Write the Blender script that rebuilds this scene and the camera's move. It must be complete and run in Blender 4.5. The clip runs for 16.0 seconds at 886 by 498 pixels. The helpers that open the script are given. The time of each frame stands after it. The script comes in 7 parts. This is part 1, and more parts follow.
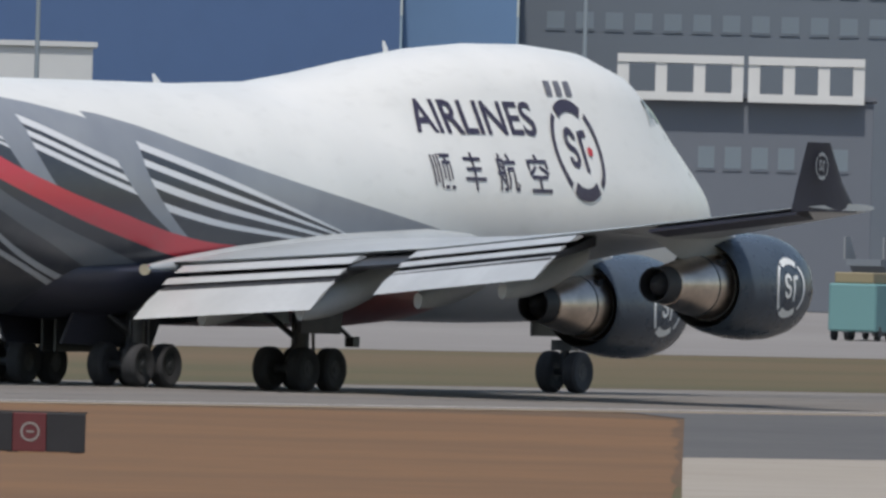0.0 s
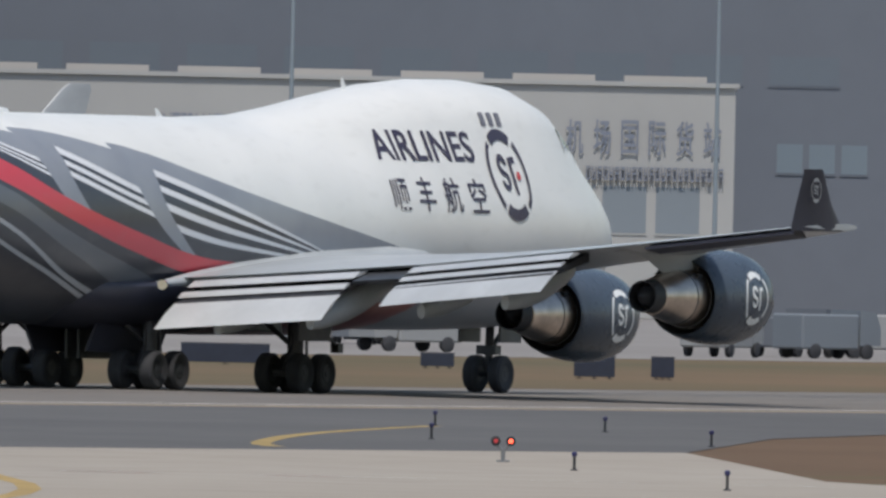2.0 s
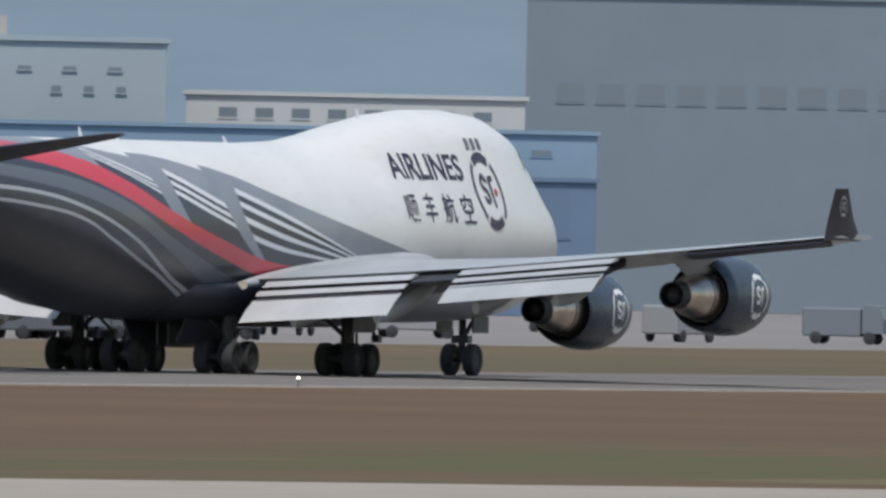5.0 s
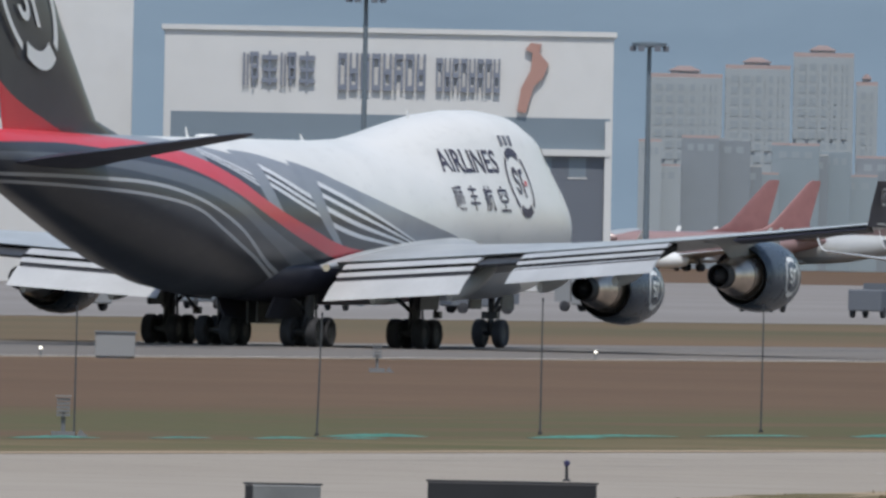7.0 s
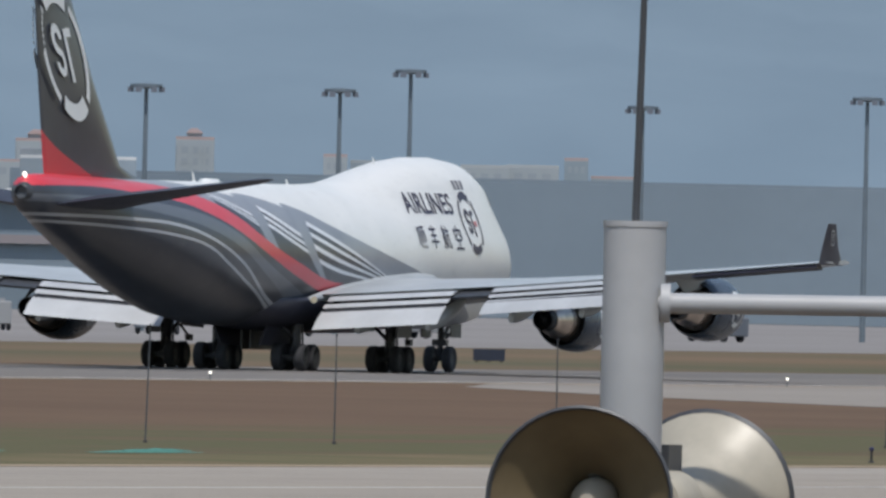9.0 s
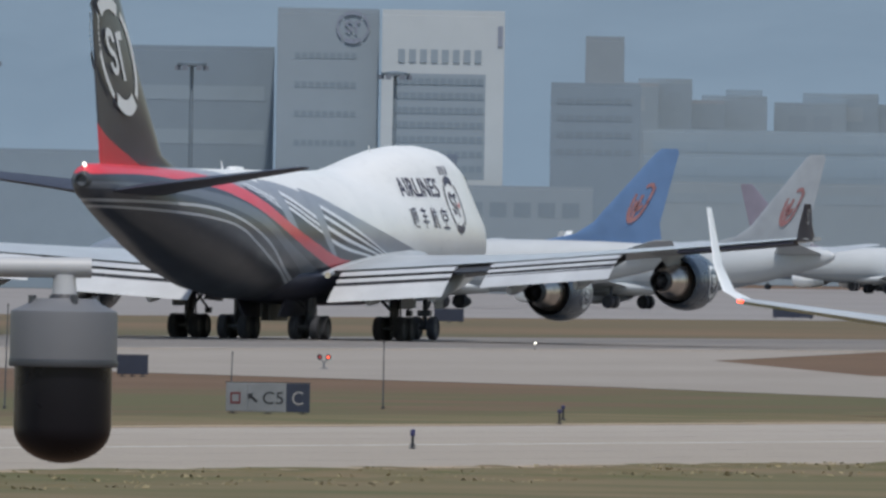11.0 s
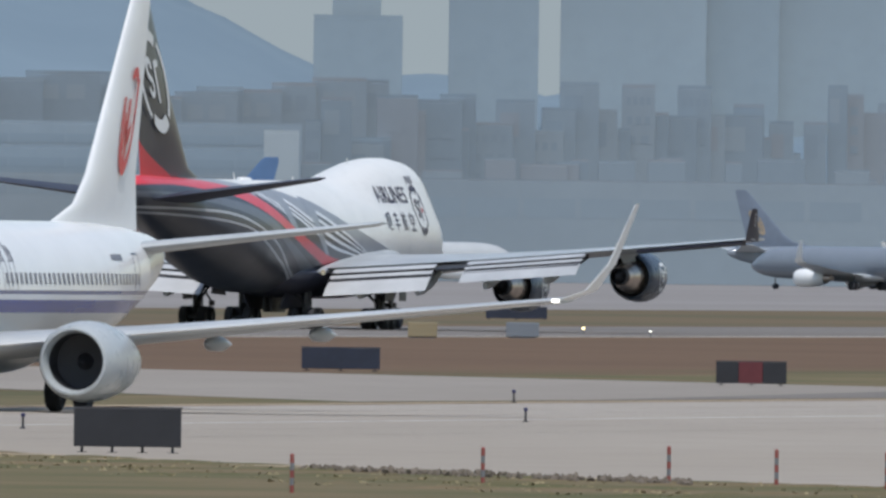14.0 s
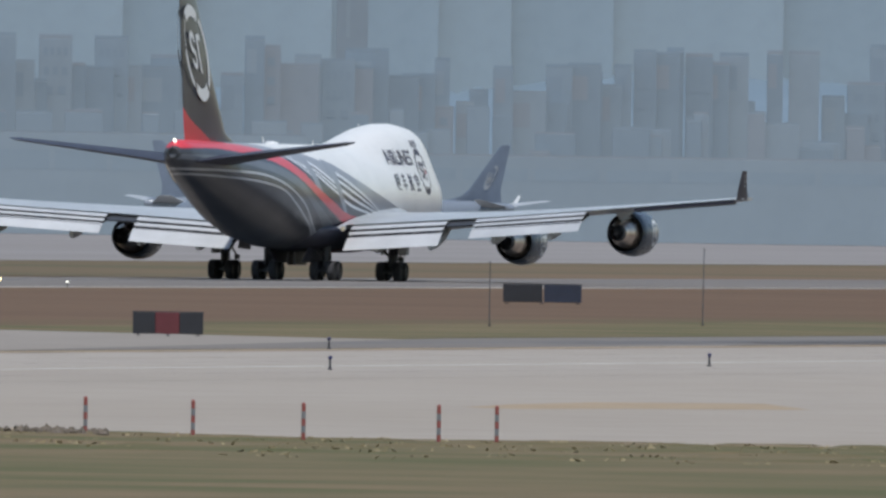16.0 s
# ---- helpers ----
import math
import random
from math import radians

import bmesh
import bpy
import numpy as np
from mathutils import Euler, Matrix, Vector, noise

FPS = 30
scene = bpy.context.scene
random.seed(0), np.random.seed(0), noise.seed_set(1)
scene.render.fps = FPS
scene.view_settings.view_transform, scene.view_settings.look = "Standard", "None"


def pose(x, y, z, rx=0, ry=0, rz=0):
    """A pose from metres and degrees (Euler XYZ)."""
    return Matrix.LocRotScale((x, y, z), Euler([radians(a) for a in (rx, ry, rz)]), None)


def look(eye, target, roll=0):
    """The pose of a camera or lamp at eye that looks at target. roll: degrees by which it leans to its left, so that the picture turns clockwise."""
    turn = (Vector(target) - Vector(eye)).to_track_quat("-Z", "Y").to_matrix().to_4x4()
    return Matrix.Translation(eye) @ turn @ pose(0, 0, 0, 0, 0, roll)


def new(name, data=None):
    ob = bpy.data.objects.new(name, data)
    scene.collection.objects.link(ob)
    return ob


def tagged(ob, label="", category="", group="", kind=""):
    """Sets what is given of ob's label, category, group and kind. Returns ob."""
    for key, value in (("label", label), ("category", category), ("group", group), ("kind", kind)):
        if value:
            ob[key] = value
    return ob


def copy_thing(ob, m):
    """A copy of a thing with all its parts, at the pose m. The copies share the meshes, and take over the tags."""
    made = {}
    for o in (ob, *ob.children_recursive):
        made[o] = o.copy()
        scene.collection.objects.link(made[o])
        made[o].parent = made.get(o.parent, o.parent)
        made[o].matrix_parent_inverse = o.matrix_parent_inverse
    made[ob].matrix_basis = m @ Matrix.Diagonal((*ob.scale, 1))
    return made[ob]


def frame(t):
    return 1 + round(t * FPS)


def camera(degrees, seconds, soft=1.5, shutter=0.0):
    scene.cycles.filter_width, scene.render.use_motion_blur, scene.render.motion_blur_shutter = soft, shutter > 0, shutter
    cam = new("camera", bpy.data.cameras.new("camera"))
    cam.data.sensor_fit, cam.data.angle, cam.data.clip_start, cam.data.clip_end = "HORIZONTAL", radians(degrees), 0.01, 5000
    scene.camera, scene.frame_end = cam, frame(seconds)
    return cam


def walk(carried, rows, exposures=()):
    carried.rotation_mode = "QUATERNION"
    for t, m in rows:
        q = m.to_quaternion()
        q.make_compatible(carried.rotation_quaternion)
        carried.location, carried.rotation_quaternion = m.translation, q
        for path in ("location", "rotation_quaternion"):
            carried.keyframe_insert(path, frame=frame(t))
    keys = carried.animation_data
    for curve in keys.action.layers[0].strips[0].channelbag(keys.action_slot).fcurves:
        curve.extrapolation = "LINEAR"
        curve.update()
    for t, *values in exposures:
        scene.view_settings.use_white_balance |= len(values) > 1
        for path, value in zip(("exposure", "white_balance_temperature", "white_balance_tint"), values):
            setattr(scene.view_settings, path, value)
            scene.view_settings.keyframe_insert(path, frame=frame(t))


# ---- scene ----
# The eye stands 5 m above the airfield; x runs along the runway, y across it, away from the eye.
EYE = (0.0, 0.0, 5.02)
cam = camera(1.824, 16.0, soft=2.8)
CAM = [(0, 31.089, -0.0611, 1.52), (0.5, 30.222, -0.0521, 1.61), (1, 29.285, -0.0433, 1.42), (1.5, 28.362, -0.0318, 1.34),
       (2, 27.536, -0.0215, 1.26), (2.5, 26.748, -0.0016, 1.24), (3, 25.968, -0.0415, 1.17), (3.5, 25.347, -0.0690, 1.22),
       (4, 24.605, -0.0394, 1.22), (6.5, 21.066, -0.0220, 1.18), (7, 20.569, -0.0381, 1.11), (7.5, 20.154, -0.0940, 1.07),
       (8, 19.501, -0.0457, 1.24), (10.5, 17.121, 0.0156, 1.02), (11, 16.607, -0.0084, 0.95), (11.5, 16.194, -0.0283, 0.86),
       (12, 15.778, 0.0194, 0.82), (12.5, 15.354, 0.0379, 0.91), (13, 14.970, 0.0365, 0.97), (13.5, 14.711, -0.0042, 0.60),
       (14, 14.466, -0.0070, 0.78), (14.5, 14.165, 0.0194, 0.58), (15, 13.917, 0.0054, 0.59), (15.5, 13.579, -0.0744, 0.66),
       (16, 13.264, -0.0922, 0.85)]


def aim(az, pitch):
    a, p = radians(az), radians(pitch)
    return (EYE[0] + 1000 * math.cos(a) * math.cos(p), EYE[1] + 1000 * math.sin(a) * math.cos(p), EYE[2] + 1000 * math.sin(p))


walk(cam, [(t, look(EYE, aim(az, p), r)) for t, az, p, r in CAM],
     [(0, 0.14, 6800, 10), (4.2, 0.14, 6720, 10), (6.5, 0.12, 6560, 10), (12, 0.12, 6500, 10), (14, 0.16, 6420, 10), (16, 0.16, 6400, 10)])

# ---- light ----
SUN_AZ, SUN_EL = 205.0, 62.0
world = bpy.data.worlds.new("sky")
scene.world = world
world.use_nodes = True
wn = world.node_tree
sky = wn.nodes.new("ShaderNodeTexSky")
sky.sky_type, sky.sun_disc = "NISHITA", False
sky.sun_elevation, sky.sun_rotation = radians(SUN_EL), radians(90 - SUN_AZ)
sky.air_density, sky.dust_density, sky.ozone_density = 1.3, 1.0, 1.5
wn.links.new(sky.outputs[0], wn.nodes["Background"].inputs[0])
wn.nodes["Background"].inputs[1].default_value = 0.105
sun_data = bpy.data.lights.new("sun", "SUN")
sun_data.energy, sun_data.angle, sun_data.color = 2.75, radians(2.0), (1.0, 0.95, 0.895)
sun = new("sun", sun_data)
sa, se = radians(SUN_AZ), radians(SUN_EL)
sun.matrix_world = look((0, 0, 0), (-math.cos(sa) * math.cos(se), -math.sin(sa) * math.cos(se), -math.sin(se)))


# ---- materials ----
class Nodes:
    """A few short forms for building a node material."""

    def __init__(self, name):
        self.m = bpy.data.materials.new(name)
        self.m.use_nodes = True
        self.t = self.m.node_tree
        self.b = self.t.nodes["Principled BSDF"]

    def n(self, kind):
        return self.t.nodes.new(kind)

    def put(self, value, socket):
        if hasattr(value, "is_linked"):
            self.t.links.new(value, socket)
        else:
            socket.default_value = value

    def math(self, op, a, b=0.0, c=0.0):
        k = self.n("ShaderNodeMath")
        k.operation = op
        for v, s in zip((a, b, c), k.inputs):
            self.put(v, s)
        return k.outputs[0]

    def noise(self, scale, detail=4, coords=None, stretch=None):
        k = self.n("ShaderNodeTexNoise")
        k.inputs["Scale"].default_value, k.inputs["Detail"].default_value = scale, detail
        if coords is None:
            coords = self.n("ShaderNodeTexCoord").outputs["Object"]
        if stretch:
            v = self.n("ShaderNodeVectorMath")
            v.operation = "MULTIPLY"
            self.t.links.new(coords, v.inputs[0])
            v.inputs[1].default_value = stretch
            coords = v.outputs[0]
        self.t.links.new(coords, k.inputs["Vector"])
        return k.outputs[0]

    def mix(self, fac, a, b):
        k = self.n("ShaderNodeMix")
        k.data_type = "RGBA"
        self.put(fac, k.inputs[0])
        for v, s in ((a, k.inputs[6]), (b, k.inputs[7])):
            self.put((*v, 1) if isinstance(v, tuple) and len(v) == 3 else v, s)
        return k.outputs[2]

    def ramp(self, fac, lo, hi):
        k = self.n("ShaderNodeMapRange")
        self.put(fac, k.inputs[0])
        k.inputs[1].default_value, k.inputs[2].default_value = lo, hi
        return k.outputs[0]

    def curve(self, x, points):
        k = self.n("ShaderNodeFloatCurve")
        c = k.mapping.curves[0]
        while len(c.points) < len(points):
            c.points.new(0.5, 0.5)
        for p, (a, b) in zip(c.points, points):
            p.location, p.handle_type = (a, b), "AUTO_CLAMPED"
        k.mapping.update()
        self.t.links.new(x, k.inputs["Value"])
        return k.outputs[0]

    def bump(self, height, strength=0.2, distance=0.02):
        k = self.n("ShaderNodeBump")
        k.inputs["Strength"].default_value, k.inputs["Distance"].default_value = strength, distance
        self.t.links.new(height, k.inputs["Height"])
        self.t.links.new(k.outputs[0], self.b.inputs["Normal"])

    def done(self, color, rough=0.5, metal=0.0, spec=0.5):
        self.put((*color, 1) if isinstance(color, tuple) and len(color) == 3 else color, self.b.inputs["Base Color"])
        self.put(rough, self.b.inputs["Roughness"])
        self.put(metal, self.b.inputs["Metallic"])
        self.b.inputs["Specular IOR Level"].default_value = spec
        return self.m


def paint(name, color, rough=0.4, metal=0.0, vary=0.15, scale=0.6, fine=8.0, spec=0.5):
    """A painted or bare surface with stains at two scales."""
    k = Nodes(name)
    dark = tuple(c * (1 - vary) for c in color)
    light = tuple(min(1, c * (1 + vary * 0.6)) for c in color)
    a = k.mix(k.ramp(k.noise(scale), 0.3, 0.7), dark, light)
    b = k.mix(k.math("MULTIPLY", k.ramp(k.noise(fine, 6), 0.45, 0.75), 0.5), a, tuple(c * (1 - vary) for c in color))
    return k.done(b, k.math("ADD", k.math("MULTIPLY", k.noise(scale * 3), 0.15), rough - 0.07), metal, spec)


def glow(name, color, strength):
    k = Nodes(name)
    k.b.inputs["Emission Color"].default_value = (*color, 1)
    k.b.inputs["Emission Strength"].default_value = strength
    return k.done(color, 0.5)


WHITE = paint("white_paint", (0.78, 0.80, 0.80), 0.35, vary=0.06, scale=0.25, fine=3)
GREYP = paint("grey_wing_paint", (0.42, 0.45, 0.47), 0.35, vary=0.12, scale=0.4, fine=4)
FLAPM = paint("flap_paint", (0.50, 0.52, 0.53), 0.32, vary=0.12, scale=0.5, fine=5)
NAVY = paint("navy_paint", (0.038, 0.041, 0.062), 0.5, vary=0.2, scale=0.5)
COWLB = paint("blue_grey_cowl_paint", (0.060, 0.080, 0.108), 0.28, vary=0.2, scale=0.9)
STEEL = paint("heat_stained_steel", (0.66, 0.57, 0.50), 0.34, 1.0, vary=0.30, scale=1.2, fine=6)
# near-black for dark parts; in flap gaps and openings it paints the shade
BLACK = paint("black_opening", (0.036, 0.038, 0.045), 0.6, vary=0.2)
RUBBER = paint("tyre_rubber", (0.042, 0.044, 0.051), 0.85, vary=0.3, scale=2)
STRUT = paint("dark_gear_strut", (0.075, 0.080, 0.088), 0.45, 0.3, vary=0.3, scale=2)
HUB = paint("grey_hub", (0.052, 0.055, 0.062), 0.55, 0.3, vary=0.3, scale=4)
LETTER = paint("dark_purple_lettering", (0.045, 0.035, 0.065), 0.4, vary=0.1)
PANELD = paint("grey_patch", (0.16, 0.16, 0.19), 0.4, vary=0.2)
REDM = paint("red_paint", (0.55, 0.045, 0.055), 0.35, vary=0.12)
CHROME = paint("polished_metal", (0.75, 0.75, 0.75), 0.16, 1.0, vary=0.06)
GLASSD = paint("cockpit_glass", (0.020, 0.024, 0.030), 0.08, vary=0.05)
BELLY = paint("rust_red_belly", (0.25, 0.058, 0.048), 0.35, vary=0.25, scale=0.5)
LAMPW = glow("landing_light", (1.0, 0.96, 0.85), 1.6)
LAMPY = glow("warm_lamp", (1.0, 0.80, 0.40), 5.0)
LAMPR = glow("red_lamp", (1.0, 0.10, 0.05), 3.0)


# ---- mesh helpers ----
def part(name, bm, material, parent, label="", smooth=True):
    me = bpy.data.meshes.new(name)
    bmesh.ops.recalc_face_normals(bm, faces=bm.faces)
    for fc in bm.faces:
        fc.smooth = smooth
    bm.to_mesh(me)
    bm.free()
    mats = material if isinstance(material, (list, tuple)) else [material]
    for m in mats:
        me.materials.append(m)
    if smooth:
        me.set_sharp_from_angle(angle=radians(38))
    ob = new(name, me)
    ob.parent = parent
    if label:
        ob["label"] = label
    return ob


def empty(name, label, category, m=None, group=""):
    e = new(name)
    e.empty_display_size = 1
    if m is not None:
        e.matrix_world = m
    return tagged(e, label, category, group)


def loft(rings, cap=True, bm=None):
    bm = bm or bmesh.new()
    vs = [[bm.verts.new(p) for p in r] for r in rings]
    n = len(rings[0])
    for a, b in zip(vs, vs[1:]):
        for i in range(n):
            j = (i + 1) % n
            bm.faces.new((a[i], a[j], b[j], b[i]))
    if cap:
        bm.faces.new(vs[0])
        bm.faces.new(vs[-1][::-1])
    return bm


def box(x0, x1, y0, y1, z0, z1, bm=None, bevel=0.0):
    bm = bm or bmesh.new()
    v = [bm.verts.new((x, y, z)) for x in (x0, x1) for y in (y0, y1) for z in (z0, z1)]
    fs = [bm.faces.new([v[i] for i in q]) for q in ((0, 1, 3, 2), (4, 6, 7, 5), (0, 4, 5, 1), (2, 3, 7, 6), (0, 2, 6, 4), (1, 5, 7, 3))]
    if bevel:
        es = {e for fc in fs for e in fc.edges}
        bmesh.ops.bevel(bm, geom=list(es), offset=bevel, segments=1, affect="EDGES")
    return bm


def tube(a, b, r0, r1=None, n=12, bm=None):
    """A round bar from a to b."""
    r1 = r0 if r1 is None else r1
    a, b = Vector(a), Vector(b)
    q = (b - a).to_track_quat("Z", "Y").to_matrix()
    ring = lambda c, r: [c + q @ Vector((r * math.cos(k * 2 * math.pi / n), r * math.sin(k * 2 * math.pi / n), 0)) for k in range(n)]
    return loft([ring(a, r0), ring(b, r1)], True, bm)


def lathe(profile, n=32, cap=False, centre=(0, 0, 0), bm=None):
    """Turns (x, radius) pairs about the x axis."""
    cx, cy, cz = centre
    rings = [[(cx + x, cy + r * math.cos(k * 2 * math.pi / n), cz + r * math.sin(k * 2 * math.pi / n)) for k in range(n)] for x, r in profile]
    return loft(rings, cap, bm)


def interp(x, xs, ys):
    return float(np.interp(x, xs, ys))


def foil(n=14):
    """Half-thickness outline of a wing section: (chord fraction, height fraction), round the section."""
    xs = [0.5 * (1 - math.cos(math.pi * k / n)) for k in range(n + 1)]
    th = lambda x: 2.97 * math.sqrt(x) - 1.26 * x - 3.516 * x**2 + 2.843 * x**3 - 1.0 * x**4
    up = [(x, 0.5 * th(x) * 1.0) for x in xs]
    lo = [(x, -0.5 * th(x) * 0.8) for x in xs[1:-1]]
    return up + lo[::-1]


def wing_mesh(secs):
    """Sections: (leading edge x, y, z, chord, thickness); the chord runs towards -x."""
    prof = foil()
    return loft([[(x - u * c, y, z + w * th) for u, w in prof] for x, y, z, c, th in secs])


def text_mesh(words, size, bold=0.0):
    cu = bpy.data.curves.new("lettering", "FONT")
    cu.body, cu.size, cu.offset = words, size, bold
    cu.align_x, cu.align_y = "CENTER", "CENTER"
    ob = bpy.data.objects.new("lettering", cu)
    scene.collection.objects.link(ob)
    bpy.context.view_layer.update()
    me = bpy.data.meshes.new_from_object(ob.evaluated_get(bpy.context.evaluated_depsgraph_get()))
    bm = bmesh.new()
    bm.from_mesh(me)
    bpy.data.objects.remove(ob)
    bpy.data.curves.remove(cu)
    bpy.data.meshes.remove(me)
    return bm


def plate(points, bm=None):
    """A flat outline of 2D points in x, y."""
    bm = bm or bmesh.new()
    bm.faces.new([bm.verts.new((x, y, 0)) for x, y in points])
    return bm


def ring2d(r0, r1, a0, a1, n=24, bm=None, sx=1.0, sy=1.0, cx=0.0, cy=0.0):
    bm = bm or bmesh.new()
    pts = []
    for k in range(n + 1):
        a = radians(a0 + (a1 - a0) * k / n)
        pts.append((bm.verts.new((cx + sx * r0 * math.cos(a), cy + sy * r0 * math.sin(a), 0)), bm.verts.new((cx + sx * r1 * math.cos(a), cy + sy * r1 * math.sin(a), 0))))
    for (a, b), (c, d) in zip(pts, pts[1:]):
        bm.faces.new((a, b, d, c))
    return bm


def bars2d(rows, bm=None):
    """Plain bars: (x0, x1, y0, y1)."""
    bm = bm or bmesh.new()
    for x0, x1, y0, y1 in rows:
        plate([(x0, y0), (x1, y0), (x1, y1), (x0, y1)], bm)
    return bm


def emblem(bm=None, s=1.0, cx=0.0, cy=0.0):
    """A broken ring round two plain strokes, of outer radius s."""
    bm = bm or bmesh.new()
    for a0, a1, r0 in ((56, 124, 0.76), (236, 304, 0.74), (-47, 47, 0.87), (133, 227, 0.87)):
        ring2d(r0 * s, s, a0, a1, 14, bm, cx=cx, cy=cy)
    ring2d(0.10 * s, 0.24 * s, 0, 270, 10, bm, cx=cx - 0.22 * s, cy=cy + 0.22 * s)
    ring2d(0.10 * s, 0.22 * s, 180, 450, 10, bm, cx=cx - 0.22 * s, cy=cy - 0.12 * s)
    bars2d([(cx + 0.14 * s, cx + 0.27 * s, cy - 0.42 * s, cy + 0.38 * s), (cx + 0.27 * s, cx + 0.48 * s, cy + 0.26 * s, cy + 0.40 * s)], bm)
    return bm


def fine(bm, longest):
    """Cuts long edges so that a flat shape can follow a curved skin."""
    bmesh.ops.triangulate(bm, faces=bm.faces)
    for _ in range(3):
        es = [e for e in bm.edges if e.calc_length() > longest]
        if not es:
            break
        bmesh.ops.subdivide_edges(bm, edges=es, cuts=1)
        bmesh.ops.triangulate(bm, faces=bm.faces)
    return bm


# ---- the four-engined cargo jet: nose at the origin, x ahead, station s = -x ----
FS = [0.75, 1.0, 1.45, 2.1, 3.1, 4.2, 5.3, 6.5, 8.5, 11, 14, 17, 20, 23, 26, 30, 38, 44, 48, 52, 56, 60, 64, 67, 68.1, 68.6]
FB = [4.85, 4.25, 3.75, 3.3, 2.9, 2.6, 2.4, 2.25, 2.12, 2.05, 2.0, 2.0, 2.0, 2.0, 2.0, 2.0, 2.0, 2.1, 2.45, 3.15, 4.05, 5.05, 6.05, 6.85, 7.2, 7.6]
FT = [4.85, 5.55, 6.15, 6.75, 7.47, 8.22, 8.93, 9.56, 10.04, 10.2, 10.17, 9.97, 9.6, 9.18, 8.84, 8.72, 8.72, 8.72, 8.72, 8.72, 8.75, 8.8, 8.85, 8.85, 8.75, 8.3]
FW = [0.05, 0.72, 1.14, 1.52, 1.92, 2.26, 2.52, 2.74, 3.02, 3.2, 3.25, 3.25, 3.25, 3.25, 3.25, 3.25, 3.25, 3.25, 3.22, 3.02, 2.62, 2.1, 1.5, 1.0, 0.72, 0.3]
MT = [4.85, 5.55, 6.15, 6.7, 7.25, 7.7, 8.0, 8.25, 8.55, 8.72, 8.72, 8.72, 8.72, 8.72, 8.72, 8.72, 8.72, 8.72, 8.72, 8.72, 8.75, 8.8, 8.85, 8.85, 8.75, 8.3]


def fus_section(s, n=72):
    zb, zt, w, mt = (interp(s, FS, a) for a in (FB, FT, FW, MT))
    zc, b = (zb + mt) / 2, (mt - zb) / 2
    r = min(2.35, w * interp(s, [2, 6, 11], [0.62, 0.68, 0.80]))
    zu = zt - r
    ring = []
    for k in range(n):
        a = 2 * math.pi * (k + 0.5) / n
        ny, nz = math.sin(a), math.cos(a)
        d = math.sqrt((w * ny) ** 2 + (b * nz) ** 2)
        h1 = zc * nz + d
        h2 = zu * nz + r
        ring.append((-s, r * ny, zu + r * nz) if (h2 > h1 and zt > mt + 0.01) else (-s, w * w * ny / d, zc + b * b * nz / d))
    return ring


def fus_half(s, z):
    """Half-width of the body at a height."""
    pts = [(p[2], p[1]) for p in fus_section(s) if p[1] > 0]
    pts.sort()
    return interp(z, [p[0] for p in pts], [p[1] for p in pts])


